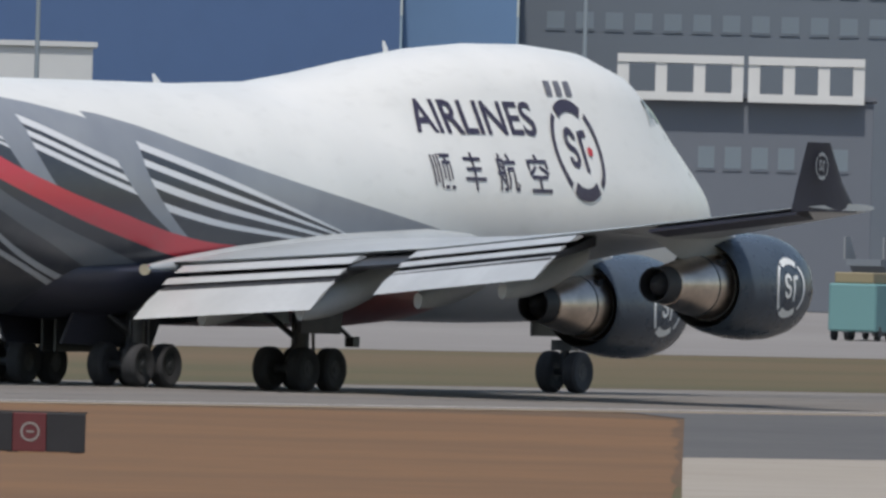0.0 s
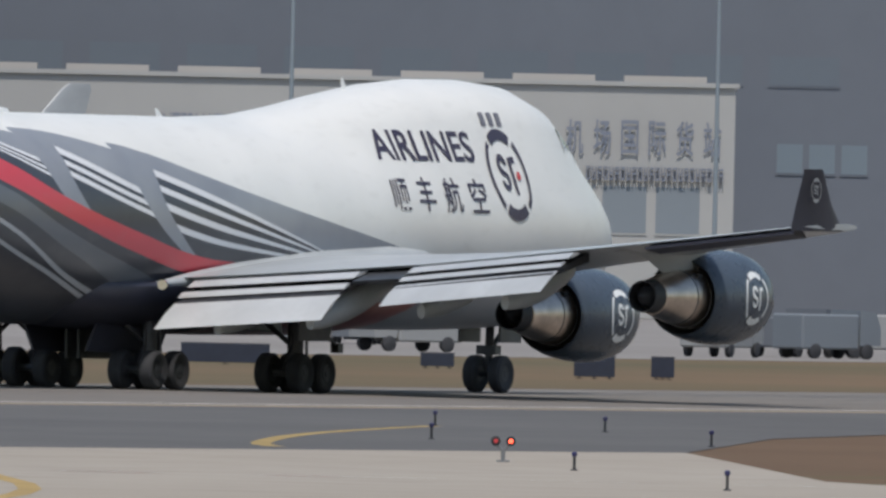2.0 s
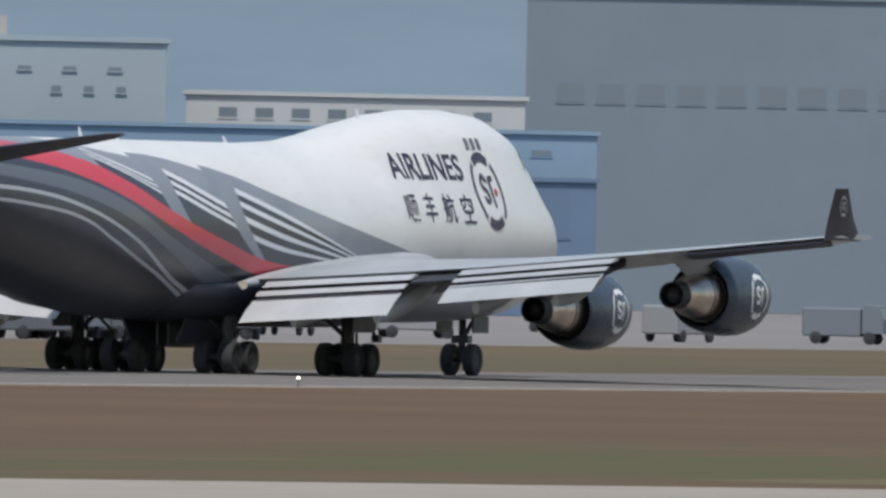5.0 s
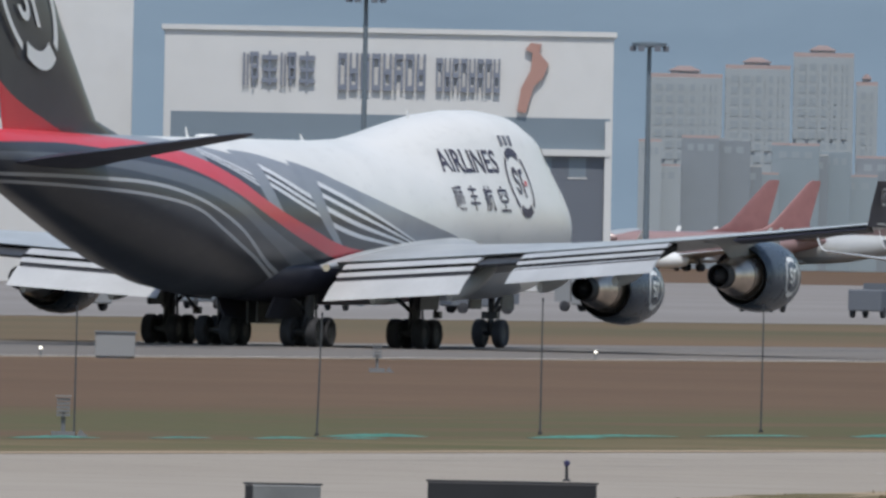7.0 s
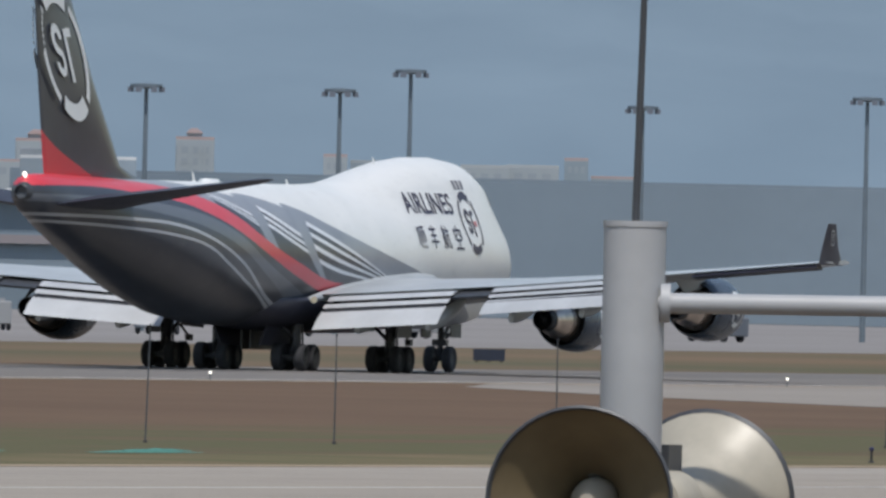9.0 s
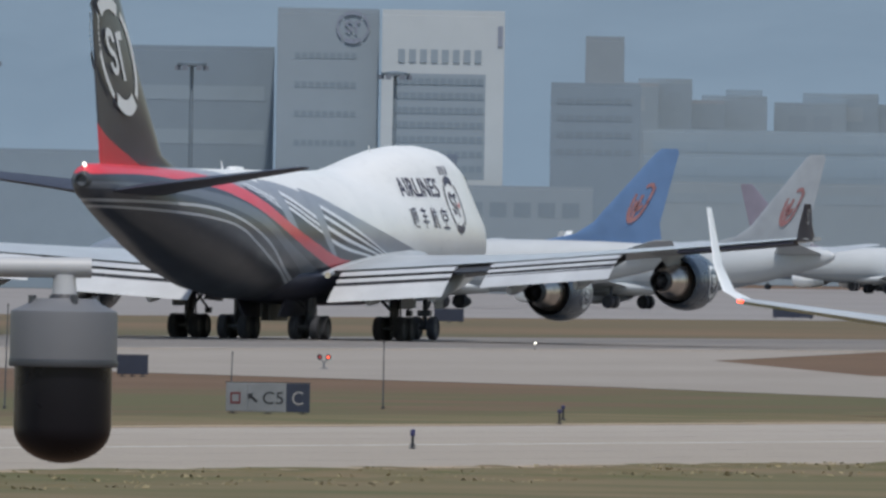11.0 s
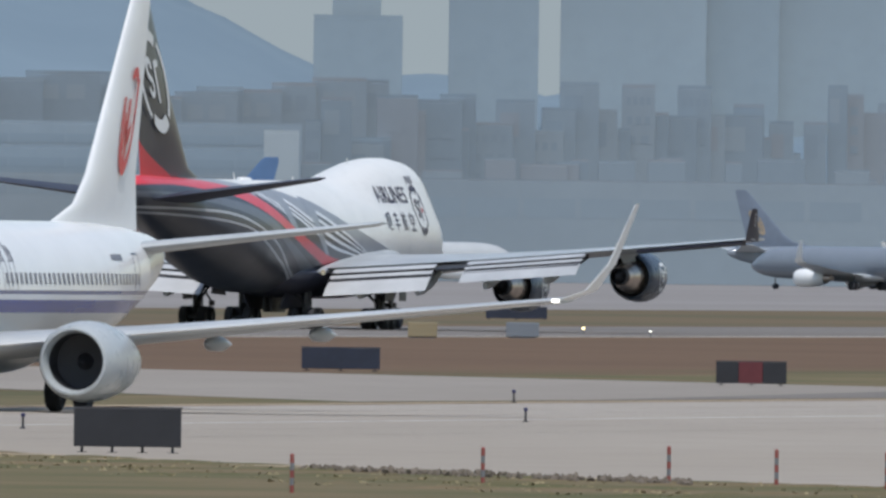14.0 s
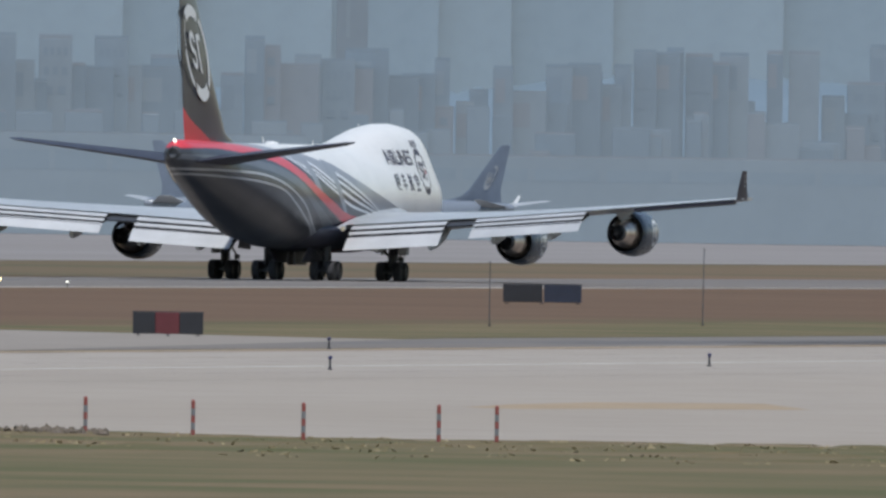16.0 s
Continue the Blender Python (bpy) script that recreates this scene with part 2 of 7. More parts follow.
def livery():
    """White above; grey slashes, white stripes and a red band sweep down to a charcoal belly aft."""
    k = Nodes("swept_livery")
    sep = k.n("ShaderNodeSeparateXYZ")
    k.t.links.new(k.n("ShaderNodeTexCoord").outputs["Object"], sep.inputs[0])
    s = k.math("MULTIPLY", sep.outputs[0], -1.0)
    z = sep.outputs[2]
    u = k.math("DIVIDE", k.math("SUBTRACT", s, 18.0), 52.0)
    line = lambda pts: k.math("MULTIPLY", k.curve(u, [((a - 18) / 52, b / 10) for a, b in pts]), 10.0)
    zz = k.math("DIVIDE", z, 10.0)
    cross = lambda pts: k.math("MULTIPLY", k.curve(zz, [(a / 10, b / 100) for a, b in pts]), 100.0)
    below = lambda c: k.math("GREATER_THAN", c, z)
    above = lambda c: k.math("GREATER_THAN", z, c)
    both = lambda a, b: k.math("MULTIPLY", a, b)
    either = lambda a, b: k.math("MAXIMUM", a, b)
    aft = lambda c: k.math("GREATER_THAN", s, c)
    fore = lambda c: k.math("GREATER_THAN", c, s)
    white = k.mix(k.ramp(k.noise(0.3), 0.3, 0.7), (0.80, 0.80, 0.775), (0.73, 0.735, 0.715))
    grey = k.mix(k.ramp(k.noise(0.5), 0.3, 0.7), (0.235, 0.255, 0.29), (0.285, 0.305, 0.335))
    dark = k.mix(k.ramp(k.noise(0.4), 0.3, 0.7), (0.040, 0.044, 0.056), (0.056, 0.060, 0.073))
    band = (0.125, 0.138, 0.158)
    pale = (0.42, 0.44, 0.47)
    red = (0.62, 0.055, 0.075)
    red_top = line([(18, 4.0), (30, 4.08), (33.3, 4.22), (38.2, 5.0), (42.8, 6.0), (46.4, 7.15), (49.4, 7.95), (53, 8.45), (58, 8.75), (70, 9.6)])
    red_bot = line([(18, 3.3), (32.8, 3.60), (38, 4.33), (42.8, 5.37), (46.9, 6.48), (50.4, 7.30), (53.2, 7.75), (58, 8.12), (64, 8.35), (70, 8.3)])
    slash = [(2.0, 31.0), (3.75, 33.6), (5.3, 36.9), (6.85, 38.3), (7.8, 38.75), (10, 39)]
    edge = [(2.0, 30.0), (3.75, 32.9), (4.77, 35.0), (5.9, 36.35), (6.93, 36.65), (10, 37)]
    col = white
    outs = ([(18, 4.3), (20.4, 4.72), (24.7, 5.38), (29.2, 6.1), (33.3, 6.85), (36.9, 7.58), (38.7, 7.82), (70, 7.9)],
            [(18, 3), (34, 6.5), (38.5, 7.58), (40, 7.84), (42.4, 8.14), (44.1, 8.22), (70, 8.3)],
            [(18, 3), (40, 6.9), (44, 7.98), (46.5, 8.28), (49.5, 8.6), (53, 9.2), (70, 9.9)])
    firsts = ([(18, 2.9), (26.6, 4.78), (36.6, 7.0), (70, 14)], [(18, 2.0), (38.2, 6.48), (42.6, 7.72), (70, 14.2)], [(18, 2.0), (44.0, 7.28), (48.2, 8.38), (70, 14.4)])
    for n in (2, 1, 0):
        sh, up = 5.75 * n, 0.42 * n
        s_l = k.math("ADD", cross([(max(0, a + up - 0.0), b) for a, b in slash]), sh)
        s_r = k.math("ADD", cross([(max(0, a + up - 0.0), b) for a, b in edge]), sh)
        inside = both(below(line(outs[n])), fore(s_l)) if n < 2 else below(line(outs[n]))
        col = k.mix(inside, col, grey)
        # striped wedge between the slash and the wing
        first = line(firsts[n])
        wedge = both(both(fore(s_r), below(first)), above(red_top)) if n < 2 else both(both(fore(s_r), below(first)), above(red_top))
        v = k.math("DIVIDE", k.math("SUBTRACT", z, red_top), k.math("MAXIMUM", k.math("SUBTRACT", first, red_top), 0.05))
        stripes = 0.0
        for lo, hi in ((0.90, 1.0), (0.70, 0.79), (0.47, 0.57), (0.24, 0.33)) if n == 0 else ((0.86, 1.0), (0.66, 0.77), (0.47, 0.58)):
            one = both(k.math("GREATER_THAN", v, lo), k.math("GREATER_THAN", hi, v))
            stripes = one if stripes == 0.0 else either(stripes, one)
        col = k.mix(wedge, col, k.mix(stripes, dark, (0.70, 0.71, 0.73)))
    col = k.mix(both(below(red_top), aft(27.0)), col, red)
    low = both(below(red_bot), aft(27.0))
    col = k.mix(low, col, dark)
    g_top = line([(18, 2.0), (33.2, 2.96), (37.2, 3.73), (42.7, 4.96), (47.1, 6.37), (50.7, 7.15), (54.5, 7.55), (60, 7.85), (70, 7.95)])
    g_bot = line([(18, 1.6), (35.3, 2.74), (42.2, 4.27), (47.2, 5.79), (51.2, 6.61), (54.8, 7.05), (60, 7.45), (70, 7.6)])
    sl2 = k.math("ADD", cross(slash), 0.0)
    sr2 = k.math("ADD", cross(edge), 0.0)
    col = k.mix(both(low, both(below(g_top), above(g_bot))), col, band)
    col = k.mix(both(both(low, above(g_top)), both(fore(sl2), aft(sr2))), col, grey)
    for pts, wide in (([(18, 0.5), (32.9, 2.13), (41.1, 3.4), (47.2, 5.3), (51.3, 6.3), (54.9, 6.78), (60, 6.98), (70, 7.1)], 0.15),
                      ([(18, 0.0), (37.5, 2.5), (44, 3.87), (48, 4.91), (51.3, 5.84), (55, 6.28), (60, 6.55), (70, 6.85)], 0.13)):
        c = line(pts)
        col = k.mix(both(low, both(below(c), above(k.math("SUBTRACT", c, wide)))), col, pale)
    col = k.mix(k.math("MULTIPLY", k.ramp(k.noise(2.2, 6, stretch=(0.4, 1, 1)), 0.55, 0.8), 0.12), col, (0.25, 0.24, 0.22))
    return k.done(col, k.math("ADD", k.math("MULTIPLY", k.noise(0.8), 0.14), 0.24))


def fin_paint():
    """Charcoal tail, a red wedge at the foot of the trailing edge."""
    k = Nodes("tail_livery")
    sep = k.n("ShaderNodeSeparateXYZ")
    k.t.links.new(k.n("ShaderNodeTexCoord").outputs["Object"], sep.inputs[0])
    s, z = k.math("MULTIPLY", sep.outputs[0], -1.0), sep.outputs[2]
    dark = k.mix(k.ramp(k.noise(0.4), 0.3, 0.7), (0.042, 0.049, 0.062), (0.060, 0.068, 0.082))
    # the wedge narrows from the root upwards
    up = k.math("DIVIDE", k.math("SUBTRACT", z, 8.7), 3.3)
    bound = k.math("SUBTRACT", 67.0, k.math("MULTIPLY", k.math("POWER", k.math("MAXIMUM", k.math("SUBTRACT", 1.0, up), 0.0), 2.1), 8.0))
    col = k.mix(k.math("MULTIPLY", k.math("GREATER_THAN", s, bound), k.math("GREATER_THAN", 12.0, z)), dark, (0.62, 0.050, 0.070))
    return k.done(col, 0.3)


def on_side(bm, side, s0, z0, lean=0.0, off=0.03, wide=1.0):
    """Lays a flat shape (x to the reader's right, y up) on the body's side, round station s0 and height z0."""
    for v in bm.verts:
        a, b = v.co.x * wide, v.co.y
        s, z = (s0 - a if side < 0 else s0 + a) , z0 + b
        s += lean * b
        v.co = (-s, side * (fus_half(s, z) + off), z)
    return bm


def wheel_set(parent, x, y, r, wide, gap, rows, label):
    """A bogie of wheel pairs on one axle each."""
    for dx in rows:
        for sy in (-1, 1):
            cx, cy = x + dx, y + sy * gap / 2
            w = wide / 2
            prof = [(-w * 0.75, r * 0.45), (-w, r * 0.62), (-w, r * 0.86), (-w * 0.7, r * 0.98), (0, r), (w * 0.7, r * 0.98), (w, r * 0.86), (w, r * 0.62), (w * 0.75, r * 0.45)]
            bm = bmesh.new()
            rings = [[(cx + q * math.cos(a), cy + o, r + q * math.sin(a)) for a in [2 * math.pi * i / 28 for i in range(28)]] for o, q in prof]
            t = part("wheel", loft(rings, True, bm), RUBBER, parent, label)
            for o in (-w * 0.8, w * 0.8):
                part("hub", loft([[(cx + r * q * math.cos(a), cy + o * e, r + r * q * math.sin(a)) for a in [2 * math.pi * i / 20 for i in range(20)]] for q, e in ((0.44, 0.9), (0.40, 1.02), (0.18, 0.98), (0.15, 1.08))]), HUB, t)
    bm = bmesh.new()
    for dx in rows:
        tube((x + dx, y - gap / 2, r), (x + dx, y + gap / 2, r), 0.11, bm=bm)
    if len(rows) > 1:
        tube((x + rows[0], y, r), (x + rows[-1], y, r), 0.16, bm=bm)
    part("axle", bm, STRUT, parent)


def grown(profile):
    """The big engines' outline: a little longer and fatter."""
    return [(x * 1.05, q * 1.13) for x, q in profile]


def build_cargo_jet():
    jet = empty("cargo_jet", "white four-engined cargo jet with charcoal and red swept tail livery", "airplane")
    body = part("fuselage", loft([fus_section(s) for s in sorted(set(FS) | set(np.arange(1, 68, 1.5).round(2).tolist()))]), livery(), jet, "white body with grey, red and charcoal sweeps")
    # belly fairing
    for st, m, lb in ((((17.5, 2.6, 2.3), (19.5, 3.2, 1.95), (22, 3.4, 1.78), (28, 3.45, 1.75), (31, 3.42, 1.76)), BELLY, "dark red-brown belly fairing"),
                      (((31.02, 3.40, 1.77), (36, 3.15, 1.85), (39, 2.7, 2.0), (41.5, 1.8, 2.2)), NAVY, "charcoal belly fairing")):
        rings = [[(-q, w * math.sin(a), 3.3 - (3.3 - zb) * math.cos(a) * (1 if math.cos(a) > 0 else 0.3)) for a in [2 * math.pi * i / 40 for i in range(40)]] for q, w, zb in st]
        part("belly_fairing", loft(rings), m, jet, lb)
    # cockpit glass
    for side in (-1, 1):
        for n, (s0, s1, z0, z1) in enumerate(((4.35, 4.85, 7.85, 8.25), (4.95, 5.6, 8.0, 8.5), (5.7, 6.4, 8.15, 8.65))):
            bm = bmesh.new()
            g = [[bm.verts.new((-(s0 + (s1 - s0) * i / 3 + 0.25 * j / 3), side * (fus_half(s0 + (s1 - s0) * i / 3 + 0.25 * j / 3, z0 + (z1 - z0) * j / 3) + 0.02), z0 + (z1 - z0) * j / 3)) for i in range(4)] for j in range(4)]
            for j in range(3):
                for i in range(3):
                    bm.faces.new((g[j][i], g[j][i + 1], g[j + 1][i + 1], g[j + 1][i]))
            part("cockpit_window", bm, GLASSD, jet)
    # lettering and side marks, on both sides
    for side in (-1, 1):
        bm = fine(text_mesh("AIRLINES", 1.36, 0.022), 0.4)
        xs = [v.co.x for v in bm.verts]
        part("lettering", on_side(bm, side, 17.35, 7.95, 0.0, 0.03, 6.6 / (max(xs) - min(xs))), LETTER, jet, "dark purple lettering", False)
        for word, s in (("\u822a", 16.75), ("\u7a7a", 14.95)):
            bm = fine(text_mesh(word, 1.3, 0.012), 0.4)
            xs, ys = [v.co.x for v in bm.verts], [v.co.y for v in bm.verts]
            for v in bm.verts:
                v.co = ((v.co.x - (min(xs) + max(xs)) / 2) * 1.15 / (max(xs) - min(xs)), (v.co.y - (min(ys) + max(ys)) / 2) * 1.12 / (max(ys) - min(ys)), 0)
            part("lettering", on_side(bm, side, s - 0.25 if side < 0 else s, 6.42), LETTER, jet, "dark purple characters", False)
        for n, s in enumerate((20.4, 18.6)):
            st = [(-0.52, -0.43, -0.42, 0.46), (-0.34, -0.26, -0.34, 0.46), (-0.17, -0.08, -0.5, 0.5), (0.0, 0.54, 0.40, 0.50), (0.04, 0.12, -0.24, 0.28), (0.42, 0.50, -0.24, 0.28), (0.04, 0.50, 0.22, 0.30), (0.23, 0.31, -0.30, 0.42), (0.02, 0.22, -0.52, -0.42), (0.34, 0.54, -0.52, -0.42)] if n == 0 else \
                 [(-0.46, 0.46, 0.32, 0.42), (-0.40, 0.40, 0.03, 0.13), (-0.55, 0.55, -0.26, -0.16), (-0.06, 0.06, -0.54, 0.56)]
            for one in st:
                part("character_bar", on_side(fine(bars2d([one]), 0.4), side, s - 0.25 if side < 0 else s, 6.42, 0.0, 0.03, 1.05), LETTER, jet, "", False)
        bm = fine(emblem(None, 1.5), 0.4)
        part("side_emblem", on_side(bm, side, 12.05, 7.12, 0.0, 0.035, 0.90), LETTER, jet, "dark purple broken-ring emblem", False)
        bm = fine(ring2d(0.0, 0.14, 0, 360, 14), 0.3)
        part("red_dot", on_side(bm, side, 11.4, 7.1, 0, 0.05), REDM, jet, "", False)
        for s in (12.7, 12.15, 11.6):
            bm = fine(bars2d([(-0.17, 0.17, -0.22, 0.22)]), 0.2)
            part("window_blank", on_side(bm, side, s, 8.92, -0.2, 0.03), PANELD, jet, "", False)
        for s, z, w, h in ((5.6, 8.75, 0.10, 0.10), (5.0, 7.6, 0.22, 0.07), (6.2, 8.3, 0.3, 0.4), (3.9, 6.5, 0.06, 0.06)):
            bm = fine(bars2d([(-w, w, -h, h)]), 0.2)
            part("hatch", on_side(bm, side, s, z, 0, 0.02), PANELD if w != 0.3 else GREYP, jet, "", False)
    # aerials on the crown
    for s, z, ht in ((18.3, 9.65, 0.5), (44.5, 8.7, 0.45), (31.0, 8.72, 0.25)):
        part("aerial", loft([[(-s + c * 0.22, 0.03 * d, z) for c, d in ((1, 0), (0, 1), (-1, 0), (0, -1))], [(-s - 0.25 + c * 0.08, 0.015 * d, z + ht) for c, d in ((1, 0), (0, 1), (-1, 0), (0, -1))]]), WHITE, jet)
    rings = [[(-42.3 + 0.95 * c * math.cos(a), 0.38 * c * math.sin(a), 8.6 + hh) for a in [2 * math.pi * i / 20 for i in range(20)]] for c, hh in ((1, 0), (1, 0.17), (0.9, 0.24), (0.5, 0.27))]
    part("radome_fairing", loft(rings), WHITE, jet, "low white aerial fairing on the crown")
    # wings
    lead = lambda y: -(18.6 + (y - 3.0) * 0.915)
    trail = lambda y: -interp(y, [3, 12.6, 32.2], [35.0, 36.4, 49.0])
    zed = lambda y: 3.55 + (y - 3) * 0.062 + 0.0003 * (y - 3) ** 2
    for side in (-1, 1):
        secs = []
        for y, th in ((2.0, 1.9), (3.2, 1.75), (6, 1.45), (9.5, 1.15), (12.6, 0.9), (17, 0.7), (22, 0.55), (27, 0.42), (31.5, 0.32), (32.3, 0.22)):
            secs.append((lead(y), side * y, zed(y), lead(y) - trail(y), th))
        wing = part("wing", wing_mesh(secs), GREYP, jet, "pale grey swept wing")
        # root fillet
        rings = []
        for s, r in ((17.2, 0.05), (18.6, 0.5), (21, 0.8), (26, 0.85), (31, 0.65), (34.5, 0.35), (36.5, 0.1)):
            zc = 4.35 - (s - 17) * 0.05
            rings.append([(-s, side * (3.0 + r * max(-0.25, math.cos(a)) * 0.85), zc + r * 0.75 * math.sin(a)) for a in [2 * math.pi * i / 20 for i in range(20)]])
        part("wing_fillet", loft(rings), GREYP, wing)
        # three-piece flaps, inboard and outboard
        for y0, y1, drop in ((3.75, 10.2, 1.0), (12.2, 20.6, 0.92)):
            for c0, c1, d0, d1, th, m in ((-0.25, 0.80, 0.06, 0.30, 0.10, FLAPM), (0.95, 1.40, 0.44, 0.64, 0.06, FLAPM), (1.58, 2.95, 0.80, 1.64, 0.07, FLAPM)):
                fs = []
                for y in (y0, y1):
                    kx = trail(y)
                    tz = zed(y) - 0.02
                    sc = 1.0 if y < 11 else 0.86
                    fs.append([(kx - c0 * sc, side * y, tz - d0 * drop * sc), (kx - (c0 + c1) / 2 * sc, side * y, tz - (d0 + d1) / 2 * drop * sc + th), (kx - c1 * sc, side * y, tz - d1 * drop * sc), (kx - (c0 + c1) / 2 * sc, side * y, tz - (d0 + d1) / 2 * drop * sc - th * 0.4)])
                part("flap", loft(fs), m, wing, "lowered pale grey flap panel")
            # black strip close under the flap panels paints the shade of their gaps
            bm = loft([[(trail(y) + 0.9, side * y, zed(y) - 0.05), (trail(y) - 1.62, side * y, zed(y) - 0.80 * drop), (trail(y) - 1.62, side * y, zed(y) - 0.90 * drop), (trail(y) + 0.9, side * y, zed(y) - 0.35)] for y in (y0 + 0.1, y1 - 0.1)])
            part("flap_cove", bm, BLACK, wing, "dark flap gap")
        bm = loft([[(trail(y) + 0.6, side * y, zed(y) - 0.04), (trail(y) - 1.05, side * y, zed(y) - 0.42), (trail(y) - 1.0, side * y, zed(y) - 0.52), (trail(y) + 0.6, side * y, zed(y) - 0.35)] for y in (10.3, 12.1)])
        part("aileron", bm, STRUT, wing, "dark inboard aileron")
        bm = loft([[(trail(y) + 0.5, side * y, zed(y) - 0.03), (trail(y) - 0.1, side * y, zed(y) - 0.12), (trail(y) - 0.1, side * y, zed(y) - 0.2), (trail(y) + 0.9, side * y, zed(y) - 0.32)] for y in (24.2, 31.8)])
        part("aileron", bm, NAVY, wing, "dark outboard aileron")
        # flap track fairings
        for y, ln, dp in ((5.9, 5.0, 1.35), (9.6, 5.2, 1.35), (13.9, 4.6, 1.2), (18.2, 4.4, 1.15)):
            kx = trail(y)
            rings = []
            for u in (0, 0.12, 0.3, 0.5, 0.7, 0.88, 1):
                w = 0.34 * math.sin(math.pi * min(1, u * 0.85 + 0.1)) ** 0.6 + 0.03
                cx, cz = kx + 2.6 - ln * u, zed(y) - 0.42 - dp * u * 0.95
                hh = 0.5 * math.sin(math.pi * min(1, u * 0.8 + 0.12)) ** 0.7 + 0.04
                rings.append([(cx, side * y + w * math.cos(a), cz + hh * math.sin(a)) for a in [2 * math.pi * i / 14 for i in range(14)]])
            part("flap_track_fairing", loft(rings), GREYP, wing)
        # winglet
        wl = part("winglet", wing_mesh_v([(-46.2, side * 32.2, zed(31.9) - 0.1, 3.6, 0.24), (-47.2, side * 32.3, zed(32) + 0.7, 2.45, 0.16), (-48.35, side * 32.55, 7.40, 1.25, 0.08)], side), NAVY, wing, "dark navy winglet")
        bm = fine(emblem(None, 0.38), 0.3)
        for v in bm.verts:
            a, b = v.co.x, v.co.y
            v.co = (-48.75 - 0.2 * b + a * side * -0.9, side * (32.42 + 0.10 * b + 0.12), 6.75 + b)
        part("winglet_emblem", bm, GREYP, wl, "", False)
        # engines
        for y, s_end, zc, nm in ((12.75, 31.0, 2.66, 0), (22.2, 40.2, 3.34, 1)):
            c = (-s_end, side * y, zc)
            eng = part("engine_cowl", lathe(grown([(2.60, 1.04), (2.65, 1.08), (3.2, 1.20), (4.0, 1.30), (4.8, 1.335), (5.5, 1.31), (6.05, 1.22), (6.35, 1.10), (6.38, 1.03), (6.2, 0.98), (5.7, 1.04), (5.3, 1.06)]), 44, False, c), COWLB, jet, "dark blue-grey engine cowl")
            part("intake_lip", lathe(grown([(6.15, 1.19), (6.35, 1.105), (6.40, 1.05), (6.34, 1.0), (6.1, 0.975)]), 44, False, c), CHROME, eng)
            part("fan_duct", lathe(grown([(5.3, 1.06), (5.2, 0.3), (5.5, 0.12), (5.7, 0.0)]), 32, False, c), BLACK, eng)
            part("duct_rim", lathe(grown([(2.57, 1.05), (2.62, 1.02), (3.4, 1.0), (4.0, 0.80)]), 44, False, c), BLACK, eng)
            part("core_cowl", lathe(grown([(4.0, 0.86), (3.2, 0.88), (2.6, 0.83), (2.0, 0.73)]), 40, False, c), STEEL, eng, "bare heat-stained metal core cowl")
            part("core_nozzle", lathe(grown([(2.06, 0.755), (1.95, 0.745), (1.2, 0.61), (0.62, 0.50), (0.60, 0.46), (1.2, 0.44)]), 40, False, c), STEEL, eng, "bare metal exhaust nozzle")
            part("exhaust_tip", lathe(grown([(0.72, 0.485), (0.0, 0.44), (0.0, 0.41), (0.6, 0.39)]), 32, False, c), BLACK, eng, "black exhaust tip")
            part("exhaust_plug", lathe(grown([(0.9, 0.395), (0.3, 0.30), (0.05, 0.16), (-0.1, 0.02)]), 24, True, c), BLACK, eng)
            part("core_vent", box(c[0] + 2.5, c[0] + 2.8, c[1] - side * 0.68, c[1] - side * 0.50, c[2] + 0.56, c[2] + 0.82), BLACK, eng)
            part("core_vent", box(c[0] + 2.45, c[0] + 2.75, c[1] + side * 0.53, c[1] + side * 0.70, c[2] + 0.49, c[2] + 0.74), BLACK, eng)
            for es in (-1, 1):
                bm = fine(emblem(None, 0.90), 0.25)
                for v in bm.verts:
                    xx, b = v.co.x * 0.85, v.co.y
                    sx = 5.05 - (xx if es > 0 else -xx)
                    r = interp(sx, [2.78, 3.36, 4.2, 5.04, 5.78, 6.35], [1.20, 1.356, 1.47, 1.508, 1.48, 1.378]) + 0.015
                    ang = b / r
                    v.co = (c[0] + sx, c[1] + es * r * math.cos(ang), c[2] + r * math.sin(ang))
                part("cowl_emblem", bm, WHITE, eng, "white broken-ring emblem", False)
            for st, rr in ((2.1, 0.755), (2.75, 0.86), (3.2, 0.885)):
                part("seam_band", lathe(grown([(st - 0.02, rr - 0.03), (st - 0.02, rr + 0.012), (st + 0.02, rr + 0.012), (st + 0.02, rr - 0.03)]), 40, False, c), STRUT, eng)
            # pylon
            ly = lead(y)
            rings = []
            for u, (xf, xr, z0) in enumerate(((c[0] + 5.9, c[0] + 1.7, zc + 0.72), (c[0] + 5.6, c[0] - 0.1, zc + 1.40), (ly + 0.5, ly - 6.2, zed(y) - 0.02))):
                w = 0.33
                rings.append([(xf, c[1], z0), ((xf * 2 + xr) / 3, c[1] + w, z0), ((xf + xr * 2) / 3, c[1] + w, z0), (xr, c[1], z0 - 0.1), ((xf + xr * 2) / 3, c[1] - w, z0), ((xf * 2 + xr) / 3, c[1] - w, z0)])
            part("pylon", loft(rings), GREYP, jet, "pale grey engine pylon")
        # tailplane
        part("tailplane", wing_mesh([(-58.2, side * 0.6, 7.40, 8.5, 0.92), (-60.2, side * 3.2, 7.78, 6.5, 0.68), (-65.2, side * 10.6, 8.72, 2.6, 0.26), (-65.7, side * 11.1, 8.8, 1.6, 0.1)]), NAVY, jet, "dark grey tailplane")
